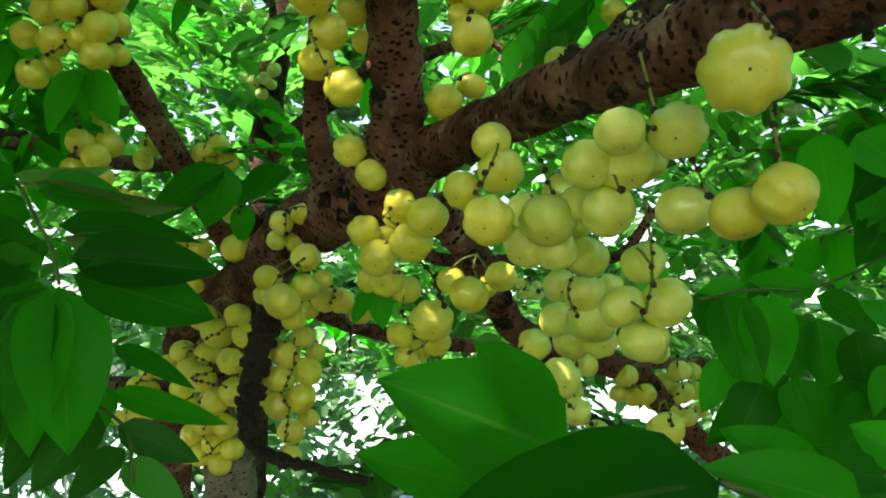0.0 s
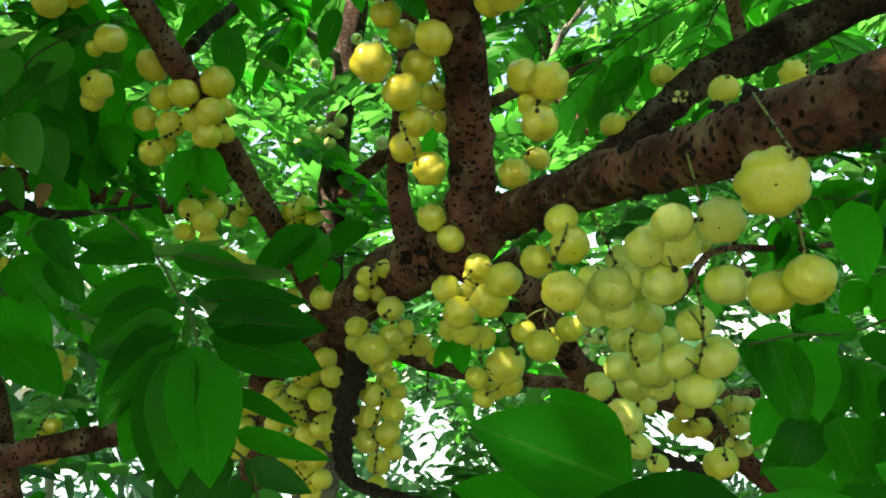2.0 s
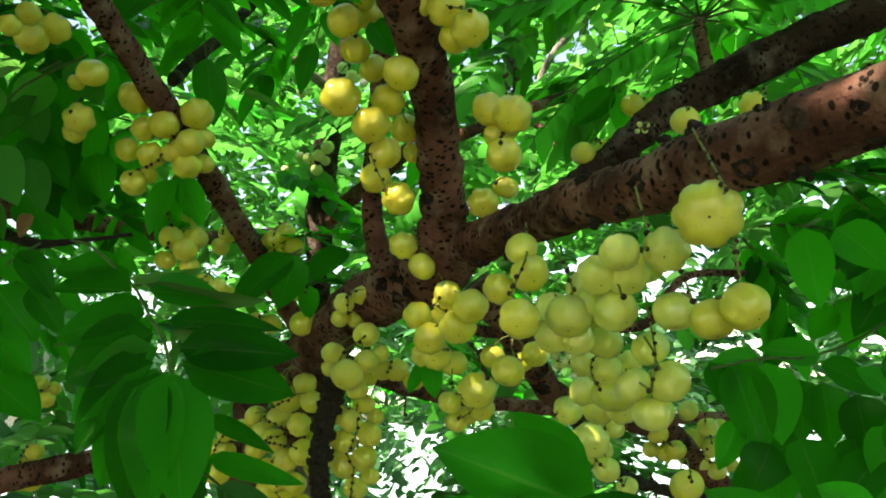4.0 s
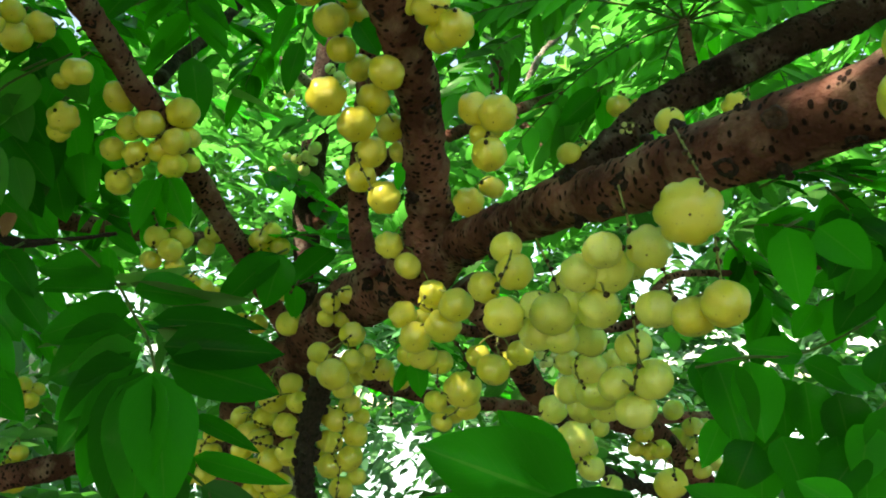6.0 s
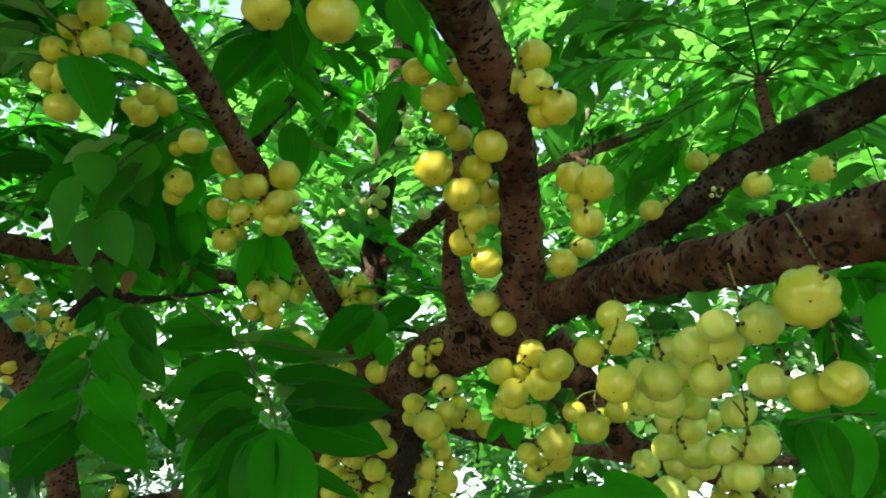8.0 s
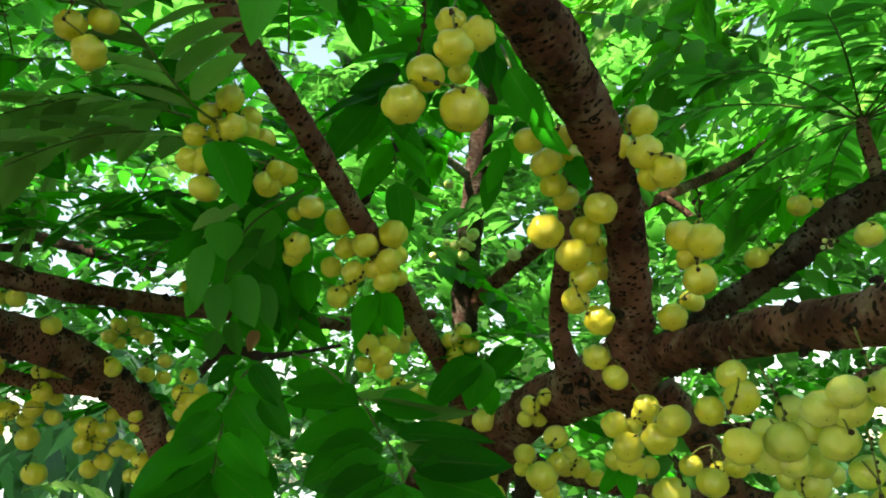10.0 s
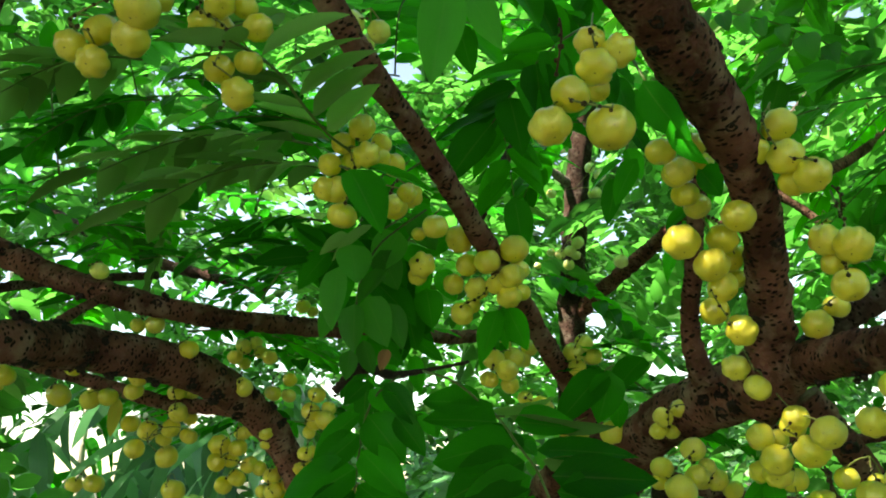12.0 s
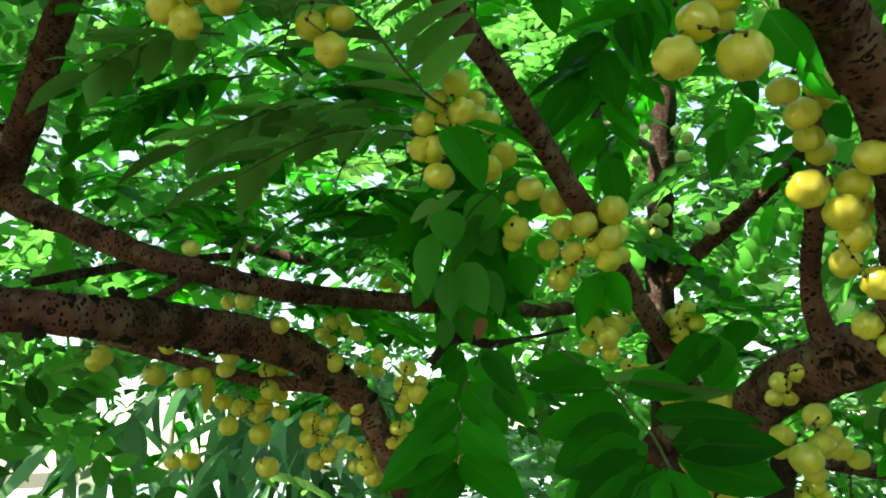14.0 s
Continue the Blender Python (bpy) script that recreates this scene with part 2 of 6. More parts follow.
def tube(bm, points, radius, sides=12, step=0.004, rough=0.0, seed=0.0):
    """A tapered, uneven tube along points (x, y, z) or (x, y, z, r), with UVs in metres."""
    uv = bm.loops.layers.uv.verify()
    line = smooth_line(points, step)
    frame_x, rings, run = None, [], 0.0
    for i, p in enumerate(line):
        here = Vector(p[:3])
        r = float(p[3]) if len(p) > 3 else radius
        way = Vector(line[min(i + 1, len(line) - 1)][:3]) - Vector(line[max(i - 1, 0)][:3])
        way.normalize()
        if frame_x is None:
            frame_x = way.orthogonal().normalized()
        frame_x = (frame_x - way * frame_x.dot(way)).normalized()
        frame_y = way.cross(frame_x)
        if i:
            run += (here - Vector(line[i - 1][:3])).length
        ring = []
        for k in range(sides):
            a = 2 * math.pi * k / sides
            out = frame_x * math.cos(a) + frame_y * math.sin(a)
            bulge = 1.0
            if rough:
                spot = here + out * r
                bulge += rough * (noise.noise(spot * (0.35 / r) + Vector((seed, 0, 0))) + 0.6 * noise.noise(spot * (1.1 / r) + Vector((0, seed, 0))) + 0.42 * noise.noise(spot * (3.4 / r) + Vector((0, 0, seed))))
            ring.append(bm.verts.new(here + out * r * bulge))
        rings.append((ring, run, r))
    for (ra, va, r1), (rb, vb, r2) in zip(rings, rings[1:]):
        for k in range(sides):
            j = (k + 1) % sides
            f = bm.faces.new((ra[k], ra[j], rb[j], rb[k]))
            for loop, (kk, v) in zip(f.loops, ((k, va), (k + 1, va), (k + 1, vb), (k, vb))):
                loop[uv].uv = (kk / sides * 2 * math.pi * r1, v)
    for ring in (rings[0][0][::-1], rings[-1][0]):
        bm.faces.new(ring)
    return bm


BOUGHS = {}


def limb(owner, name, points, rough=0.16, mat=None):
    bm = bmesh.new()
    thick = max(p[3] for p in points)
    tube(bm, points, thick, 28 if thick > 0.006 else 12, max(0.0026, thick * 0.24), rough, 7.0 * len(BOUGHS))
    if mat is CRUST:
        for p in smooth_line(points, 0.0035):
            for _ in range(3):
                out = Vector((random.gauss(0, 1), random.gauss(0, 1), random.gauss(0, 0.4))).normalized()
                size = p[3] * random.uniform(0.26, 0.52)
                made = bmesh.ops.create_icosphere(bm, subdivisions=1, radius=size, matrix=Matrix.Translation(Vector(p[:3]) + out * p[3] * 1.0))
                for v in made["verts"]:
                    v.co += Vector([random.uniform(-0.22, 0.22) * size for _ in range(3)])
    made = part(name, bm, mat or BARK, owner)
    if thick > 0.006 and name == "branch":
        for p in smooth_line(points, 0.03)[1:-1]:
            out = Vector((random.gauss(0, 1), random.gauss(-0.3, 1), random.gauss(0, 1))).normalized()
            knot(made, Vector(p[:3]) + out * p[3] * 0.95, p[3] * random.uniform(0.13, 0.27), random.random() < 0.3, out)
    return made


def knot(owner, at, r, scar=False, out=None):
    """A dark, crusty spur scar in the bark: an uneven raised ring round a sunken, crumbly middle."""
    bm = bmesh.new()
    at = Vector(at)
    out = Vector(out or (random.uniform(-0.35, 0.35), -1.0, random.uniform(-0.45, 0.25))).normalized()
    turn = out.to_track_quat("Z", "Y").to_matrix()
    drop = Vector([random.uniform(-9, 9) for _ in range(3)])
    rings, seen = 9, 22
    grid = []
    for i in range(rings + 1):
        u = i / rings
        height = 0.24 * math.exp(-((u - 0.62) / 0.2) ** 2) + (0.05 if scar else -0.12) * (1 - u) - 0.40 * max(0.0, u - 0.72) / 0.28
        row = []
        for k in range(seen):
            a = 2 * math.pi * k / seen
            spot = Vector((math.cos(a) * u, math.sin(a) * u, 0))
            wide = 0.95 + 0.38 * noise.noise(Vector((math.cos(a), math.sin(a), 0)) * 1.3 + drop)
            lift = 0.24 * noise.noise(spot * 3.0 + drop) + 0.20 * noise.noise(spot * 7.0 + drop)
            row.append(bm.verts.new(at + turn @ (Vector((spot.x * wide, spot.y * wide * 0.86, 1.5 * (height + lift))) * r * 1.12) - out * r * 0.03))
        grid.append(row)
    for p, q in zip(grid, grid[1:]):
        for k in range(seen):
            bm.faces.new((p[k], q[k], q[(k + 1) % seen], p[(k + 1) % seen]))
    bm.faces.new(grid[-1][::-1])
    bmesh.ops.remove_doubles(bm, verts=bm.verts, dist=1e-6)
    return part("knot", bm, SCAR if scar else KNOT, owner, "dark crusty bark knot")


def spur(owner, points, u, down, r):
    """A crumbly black clump of old fruit spurs standing out of the bark at u along a limb."""
    line = smooth_line(points, 0.01)
    p = line[int(u * (len(line) - 1))]
    out = Vector(down).normalized()
    at = Vector(p[:3]) + out * p[3] * 0.95
    bm = bmesh.new()
    for _ in range(9):
        size = r * random.uniform(0.30, 0.58)
        shift = Vector([random.uniform(-0.75, 0.75) * r for _ in range(3)]) + out * r * random.uniform(-0.2, 0.55)
        made = bmesh.ops.create_icosphere(bm, subdivisions=2, radius=size, matrix=Matrix.Translation(at + shift))
        for v in made["verts"]:
            v.co += Vector([random.uniform(-0.16, 0.16) * size for _ in range(3)])
    return part("knot", bm, KNOT, owner, "crumbly black clump of old fruit spurs")


def fruit_mesh(name, lobes, depth, mat, seed):
    """A flattened, lobed berry of diameter 1, stalk hollow up, blossom end down."""
    bm = bmesh.new()
    rows, cols = 14, 28
    rings = []
    for i in range(1, rows):
        th = math.pi * i / rows
        ring = []
        for k in range(cols):
            ph = 2 * math.pi * k / cols
            swell = 1.0 + depth * (abs(math.cos(ph * lobes / 2)) ** 0.7 - 0.68) * math.sin(th) ** 0.6
            swell += 0.035 * noise.noise(Vector((math.cos(ph), math.sin(ph), math.cos(th))) * 1.3 + Vector((seed, 0, 0)))
            z = math.cos(th)
            dip = 0.16 * math.exp(-((math.sin(th)) / 0.33) ** 2)
            ring.append(bm.verts.new((0.5 * swell * math.sin(th) * math.cos(ph), 0.5 * swell * math.sin(th) * math.sin(ph), 0.46 * z * (1 - dip))))
        rings.append(ring)
    top, low = bm.verts.new((0, 0, 0.46 * 0.85)), bm.verts.new((0, 0, -0.46 * 0.85))
    for a, b in zip(rings, rings[1:]):
        for k in range(cols):
            bm.faces.new((a[k], b[k], b[(k + 1) % cols], a[(k + 1) % cols]))
    for k in range(cols):
        bm.faces.new((top, rings[0][k], rings[0][(k + 1) % cols]))
        bm.faces.new((low, rings[-1][(k + 1) % cols], rings[-1][k]))
    me = bpy.data.meshes.new(name)
    bm.to_mesh(me)
    bm.free()
    me.materials.append(mat)
    me.polygons.foreach_set("use_smooth", [True] * len(me.polygons))
    return me


def calyx_mesh():
    bm = bmesh.new()
    rim = [bm.verts.new((0.030 * (1.0 if k % 2 else 0.55) * math.cos(k * math.pi / 5), 0.030 * (1.0 if k % 2 else 0.55) * math.sin(k * math.pi / 5), -0.392)) for k in range(10)]
    tip = bm.verts.new((0, 0, -0.408))
    back = bm.verts.new((0, 0, -0.36))
    for k in range(10):
        bm.faces.new((tip, rim[(k + 1) % 10], rim[k]))
        bm.faces.new((back, rim[k], rim[(k + 1) % 10]))
    me = bpy.data.meshes.new("calyx")
    bm.to_mesh(me)
    bm.free()
    me.materials.append(CALYX_BROWN)
    return me


FRUIT_KINDS = {}
for kind, mat in (("young", FRUIT_YOUNG), ("green", FRUIT_GREEN), ("pale", FRUIT_PALE), ("ripe", FRUIT_RIPE)):
    FRUIT_KINDS[kind] = [fruit_mesh("fruit", lobes, depth, mat, s) for s, (lobes, depth) in enumerate(((6, 0.20), (7, 0.16), (8, 0.13), (6, 0.12), (7, 0.125)))]
CALYX = calyx_mesh()
FRUIT_WORDS = {"young": "young whitish-green", "green": "pale green", "pale": "yellow-green", "ripe": "ripe yellow"}


def fruit_cluster(at, ripe, fruits, faced=None):
    """Berries on a thin beaded string that hangs from the bark. fruits: (x, y, z, diameter)."""
    kind = "young" if ripe < 0 else "green" if ripe < 0.28 else "pale" if ripe < 0.5 else "ripe"
    at = Vector(at)
    if len(fruits) == 1:
        label = f"single {FRUIT_WORDS[kind]} lobed gooseberry hanging from a bare branch"
    elif len(fruits) < 4:
        label = f"small bunch of {FRUIT_WORDS[kind]} lobed gooseberries on a branch"
    else:
        label = f"dense hanging cluster of {FRUIT_WORDS[kind]} lobed gooseberries on a beaded string"
    owner = thing("fruit_cluster", at, label, "fruit cluster", "fruit clusters on the tree")
    order = sorted(fruits, key=lambda f: -f[2])
    string = [tuple(at)]
    for i in range(0, len(order), 2):
        pair = order[i:i + 2]
        mid = sum((Vector(f[:3]) for f in pair), Vector()) / len(pair)
        lean = Vector((random.uniform(-0.25, 0.25), -0.72, 0.2)) * pair[0][3]
        string.append(tuple(mid * 0.75 + Vector((at.x, at.y, mid.z)) * 0.25 + lean))
    bm = bmesh.new()
    tube(bm, string, 0.00045, 6, 0.004)
    stalks = []
    for x, y, z, d in fruits:
        c = Vector((x, y, z))
        up = Vector((random.gauss(0, 0.4), random.gauss(0.45, 0.45), 0.85)).normalized()
        if faced:
            up = Vector(faced).normalized()
        turn = up.to_track_quat("Z", "Y").to_matrix().to_4x4() @ Matrix.Rotation(random.uniform(0, 6.28), 4, "Z")
        m = Matrix.Translation(c) @ turn @ Matrix.Diagonal((d, d * random.uniform(0.95, 1.05), d * random.uniform(0.96, 1.06), 1))
        ob = shared("fruit", FRUIT_KINDS[kind][4] if faced else random.choice(FRUIT_KINDS[kind]), owner, m)
        cal = new("calyx", CALYX)
        cal.parent = ob
        head = m @ Vector((0, 0, 0.37))
        near = min((Vector(s) for s in string), key=lambda s: (s - head).length)
        if (near - head).length < 0.05:
            stalks.append((near, (near + head) / 2 + up * d * 0.12, head))
    part("string", bm, STALK, owner, "thin green fruit string")
    for a, b, c in stalks:
        bm = bmesh.new()
        tube(bm, [tuple(a), tuple(b), tuple(c)], 0.0005, 5, 0.004)
        part("stalk", bm, STALK, owner)
    beads = bmesh.new()
    line = smooth_line(string, 0.0042)
    for p in line[len(line) // 5:]:
        spot = Vector(p[:3]) + Vector([random.uniform(-0.0008, 0.0008) for _ in range(3)])
        bmesh.ops.create_icosphere(beads, subdivisions=1, radius=random.uniform(0.0008, 0.0015), matrix=Matrix.Translation(spot))
    if beads.verts:
        tagged(part("dry_bloom", beads, BUD, owner, "dark brown dried blossom"), kind="stuff")
    else:
        beads.free()
    return owner


def blade_mesh(name, mat, tipness, fold, curl, seed, rows=8):
    """A leaflet of length 1 along y and width 1 along x: ovate, pointed, folded along its midrib."""
    bm = bmesh.new()
    uv = bm.loops.layers.uv.verify()
    grid = []
    for i in range(rows + 1):
        v = i / rows
        w = (math.sin(math.pi * v ** 0.72) ** 0.68 * (1 - v ** tipness * 0.25)) if 0 < v < 1 else 0.0
        line = []
        for k, u in enumerate((-1, -0.5, 0, 0.5, 1)):
            ripple = 0.012 * noise.noise(Vector((u * 1.7, v * 5.0, seed)))
            x = 0.5 * u * w
            z = fold * abs(x) * 1.0 - curl * v * v - 0.10 * x * x + ripple * (abs(u) * 2)
            line.append(bm.verts.new((x, v, z)))
        grid.append(line)
    for i in range(rows):
        for k in range(4):
            f = bm.faces.new((grid[i][k], grid[i][k + 1], grid[i + 1][k + 1], grid[i + 1][k]))
            for loop, (a, b) in zip(f.loops, ((i, k), (i, k + 1), (i + 1, k + 1), (i + 1, k))):
                loop[uv].uv = (b / 4, a / rows)
    bmesh.ops.remove_doubles(bm, verts=bm.verts, dist=1e-4)
    me = bpy.data.meshes.new(name)
    bm.to_mesh(me)
    bm.free()
    me.materials.append(mat)
    me.polygons.foreach_set("use_smooth", [True] * len(me.polygons))
    return me


BLADES = [[blade_mesh("leaflet", mat, 6.0, f, c, s) for s, (f, c) in enumerate(((0.22, 0.10), (0.12, 0.16), (0.30, 0.06), (0.16, 0.22)))] for mat in LEAF]
LEAF_LABELS = ("fresh green pinnate leaf with smooth pointed leaflets", "dull olive pinnate leaf seen from its pale underside", "light green pinnate leaf with backlit brightness put into its colour", "yellowed old leaflet hanging under a thick branch")


def blade_pose(base, way, normal, length, width):
    y = Vector(way).normalized()
    z = Vector(normal)
    z = (z - y * z.dot(y)).normalized()
    x = y.cross(z)
    m = Matrix((x * width, y * length, z * length)).transposed().to_4x4()
    m.translation = base
    return m


def frond(base, tip, normal, pairs, length, ratio, droop, sort):
    """A pinnate leaf: a thin rachis with leaflets on both sides and one at its end."""
    base, tip, normal = Vector(base), Vector(tip), Vector(normal).normalized()
    owner = thing("leaf_frond", base, LEAF_LABELS[sort], "leaf", "pinnate leaves of the tree")
    span = (tip - base).length
    way = (tip - base).normalized()
    side = way.cross(normal).normalized()
    at = [base + (tip - base) * u + normal * span * 0.10 * math.sin(math.pi * u) - Vector((0, 0, droop)) * u * u for u in np.linspace(0, 1, 6)]
    bm = bmesh.new()
    tube(bm, [(*p, 0.0011 - 0.0006 * i / 5) for i, p in enumerate(at)], 0.001, 6, 0.012)
    part("rachis", bm, RACHIS, owner)
    for i in range(2 * pairs):
        u = 0.10 + 0.86 * i / (2 * pairs)
        p = base + (tip - base) * u + normal * span * 0.10 * math.sin(math.pi * u) - Vector((0, 0, droop)) * u * u
        s = 1 if i % 2 else -1
        size = length * (0.72 + 0.4 * u) * random.uniform(0.88, 1.12)
        out = side * s * random.uniform(0.75, 1.0) + way * random.uniform(0.45, 0.75) + normal * random.uniform(-0.25, 0.1) + Vector((0, 0, -random.uniform(0.05, 0.35) * (0.3 if normal.z > 0.95 else 1.0)))
        if any((p + out * size * 0.4 - q).cross(TO_SUN).length < 0.018 and (p + out * size * 0.4 - q).dot(TO_SUN) > 0.03 for q in SUN_SPOTS):
            continue
        face = normal + side * s * random.uniform(-0.15, 0.35) + way * random.uniform(-0.3, 0.3)
        shared("leaflet", random.choice(BLADES[sort]), owner, blade_pose(p, out, face, size, size * ratio * random.uniform(0.9, 1.15)))
    shared("leaflet", random.choice(BLADES[sort]), owner, blade_pose(tip - Vector((0, 0, droop)), way + Vector((0, 0, -0.2)), normal, length * 1.15, length * 1.15 * ratio))
    return owner


def bare_string(at, low):
    """A fruit string that has lost its berries: a thread with dark knobs."""
    at, low = Vector(at), Vector(low)
    owner = thing("fruit_string", at, "bare dark beaded fruit string hanging from the branch", "fruit string", "bare fruit strings")
    line = [at, at * 0.6 + low * 0.4 + Vector((0.002, -0.002, 0.001)), low]
    bm = bmesh.new()
    tube(bm, [tuple(p) for p in line], 0.0006, 6, 0.004)
    part("thread", bm, BUD, owner)
    for p in smooth_line([tuple(q) for q in line], 0.0045)[1:]:
        bm = bmesh.new()
        bmesh.ops.create_icosphere(bm, subdivisions=1, radius=random.uniform(0.0011, 0.0019), matrix=Matrix.Translation(Vector(p[:3]) + Vector((random.uniform(-0.001, 0.001), random.uniform(-0.001, 0.001), 0))))
        part("bud", bm, BUD, owner)
    return owner


def leaf_spray(stem, normal, leaves, sort=0):
    """A near pinnate leaf, leaflet by leaflet: base, tip and width of each."""
    owner = thing("leaf_frond", stem[0], "deep green glossy pinnate leaf hanging before the fruit", "leaf", "pinnate leaves of the tree")
    if sort:
        tagged(owner, LEAF_LABELS[sort])
    bm = bmesh.new()
    tube(bm, stem, 0.0008, 8, 0.006)
    part("rachis", bm, RACHIS, owner)
    for x, y, z, a, b, c, w in leaves:
        p, q = Vector((x, y, z)), Vector((a, b, c))
        face = Vector(normal) + Vector([random.uniform(-0.34, 0.34) for _ in range(3)])
        shared("leaflet", random.choice(BLADES[sort]), owner, blade_pose(p, q - p, face, (q - p).length, w))
    return owner


def leaf_mass(name, label, category, roots, ways, normals, count, length, ratio, mat, droop=0.16, open_to=()):
    """Many pinnate leaves joined into one mesh; leaflets of six triangles with real outlines."""
    shape = np.array([(0, 0, 0), (-0.34, 0.14, 0.05), (0.34, 0.14, 0.05), (-0.50, 0.42, 0.07), (0.50, 0.42, 0.07), (-0.37, 0.74, 0.02), (0.37, 0.74, 0.02), (0, 1, -0.10)])
    flat = np.array([(0.5, 0), (0.16, 0.14), (0.84, 0.14), (0, 0.42), (1, 0.42), (0.13, 0.74), (0.87, 0.74), (0.5, 1)])
    n = len(roots)
    u = (np.arange(count) + 0.5) / count
    roots, ways, normals = (np.asarray(a, float) for a in (roots, ways, normals))
    span = np.linalg.norm(ways, axis=1)
    w = ways / span[:, None]
    side = np.cross(w, normals)
    side /= np.linalg.norm(side, axis=1)[:, None]
    up = np.cross(side, w)
    s = np.where(np.arange(count) % 2, 1.0, -1.0)
    base = roots[:, None] + ways[:, None] * u[None, :, None] - np.array([0, 0, 1.0]) * (span[:, None] ** 1.0 * 0.18 * u[None] ** 2)[..., None]
    rnd = np.random.uniform(-1, 1, (n, count, 6))
    y = side[:, None] * (s[None, :] * (0.85 + 0.15 * rnd[..., 0]))[..., None] + w[:, None] * (0.6 + 0.2 * rnd[..., 1])[..., None] + up[:, None] * (0.14 * rnd[..., 2])[..., None]
    y[..., 2] -= droop
    y /= np.linalg.norm(y, axis=2)[..., None]
    z = up[:, None] + 0.30 * rnd[..., 3:6]
    z -= y * (z * y).sum(2)[..., None]
    z /= np.linalg.norm(z, axis=2)[..., None]
    x = np.cross(y, z)
    keep = np.ones((n, count), bool)
    ray = np.array(TO_SUN)
    for spot in open_to:
        rel = base + y * length * 0.5 - np.array(spot)
        keep &= (np.linalg.norm(np.cross(rel, ray), axis=2) > 0.017) | (rel @ ray < 0.03)
    size = length * (0.75 + 0.35 * u)[None, :] * (1 + 0.15 * rnd[..., 5])
    verts = base[:, :, None] + size[..., None, None] * (x[:, :, None] * (shape[:, 0] * ratio)[:, None] + y[:, :, None] * shape[:, 1][:, None] + z[:, :, None] * shape[:, 2][:, None])
    verts = verts[keep].reshape(-1, 3)
    k = int(keep.sum())
    first = (np.arange(k) * 8)[:, None]
    tris = np.array([0, 2, 1, 1, 2, 4, 1, 4, 3, 3, 4, 6, 3, 6, 5, 5, 6, 7])
    loops = (first + tris[None]).ravel()
    me = bpy.data.meshes.new(name)
    me.vertices.add(len(verts))
    me.vertices.foreach_set("co", verts.ravel())
    me.loops.add(len(loops))
    me.loops.foreach_set("vertex_index", loops)
    me.polygons.add(len(loops) // 3)
    me.polygons.foreach_set("loop_start", np.arange(0, len(loops), 3))
    layer = me.uv_layers.new(name="UVMap")
    layer.data.foreach_set("uv", np.tile(flat[tris], (k, 1)).ravel())
    me.update(calc_edges=True)
    me.validate()
    me.materials.append(mat)
    return tagged(new(name, me), label, category, "", "stuff")


# ---- ground ----
bm = bmesh.new()
reach = [-400, -120, -40, -14, -8, -5, -3, -1.5, 0, 1.5, 3, 5, 8, 14, 40, 120, 400]
grid = [[bm.verts.new((x, y, 0.05 * noise.noise(Vector((x, y, 0)) * 0.6) if max(abs(x), abs(y)) < 15 else 0.0)) for x in reach] for y in reach]
for a, b in zip(grid, grid[1:]):
    for k in range(len(reach) - 1):
        bm.faces.new((a[k], a[k + 1], b[k + 1], b[k]))
tagged(part("ground", bm, SOIL, None), "dark garden soil under the tree", "ground", "", "structure")

# added pale sheet that gives the low leaf gaps their brightness
bm = bmesh.new()
bmesh.ops.create_grid(bm, x_segments=14, y_segments=8, size=1.0)
for v in bm.verts:
    v.co = Vector((60 * v.co.x, 34.0 + 30.0 * v.co.y, 0.06 + 0.02 * noise.noise(v.co * 3.0)))
tagged(part("pale_ground", bm, FAR_PALE, None), "pale mottled ground added beyond the shrubs to whiten the leaf gaps", "yard", "", "structure")

# ---- the tree ----
tree = thing("tree", (-0.06, 0.62, 0.0), "gooseberry tree with reddish-brown speckled bark and fruiting branches", "tree")
far_tree = thing("tree", (-0.2, 1.1, 0.0), "slender dark tree standing behind the fruiting branches", "tree")

MAIN_LIMB = [
    (-0.0353, 0.4063, 1.5844, 0.0192),
    (-0.0115, 0.3808, 1.5998, 0.0139),
    (0.0167, 0.3339, 1.6007, 0.0125),
    (0.0415, 0.2890, 1.6007, 0.0121),
    (0.0643, 0.2450, 1.5965, 0.0120),
    (0.0855, 0.2153, 1.5965, 0.0128),
    (0.1077, 0.1924, 1.5984, 0.0131),
    (0.1285, 0.1704, 1.6007, 0.0132),
    (0.1556, 0.1502, 1.6059, 0.0137),
]
BOUGHS["main_limb"] = limb(tree, "branch", MAIN_LIMB)
BOUGHS["main_stem"] = limb(tree, "branch", [
    (-0.0338, 0.3944, 1.5863, 0.0185),
    (-0.0233, 0.3751, 1.6141, 0.0142),
    (-0.0231, 0.3495, 1.6432, 0.0126),
    (-0.0243, 0.3220, 1.6697, 0.0117),
    (-0.0331, 0.2819, 1.6995, 0.0120),
    (-0.0496, 0.2385, 1.7239, 0.0144),
    (-0.0648, 0.1996, 1.7389, 0.0155),
    (-0.0802, 0.1654, 1.7525, 0.0160),
    (-0.0992, 0.1301, 1.7730, 0.0165),
])
BOUGHS["side_stem"] = limb(tree, "branch", [
    (-0.0624, 0.4184, 1.5942, 0.0102),
    (-0.0673, 0.4097, 1.6109, 0.0075),
    (-0.0691, 0.3997, 1.6340, 0.0063),
    (-0.0632, 0.3732, 1.6652, 0.0057),
    (-0.0583, 0.3573, 1.6941, 0.0053),
    (-0.0517, 0.3372, 1.7191, 0.0048),
    (-0.0340, 0.2993, 1.7336, 0.0047),
])
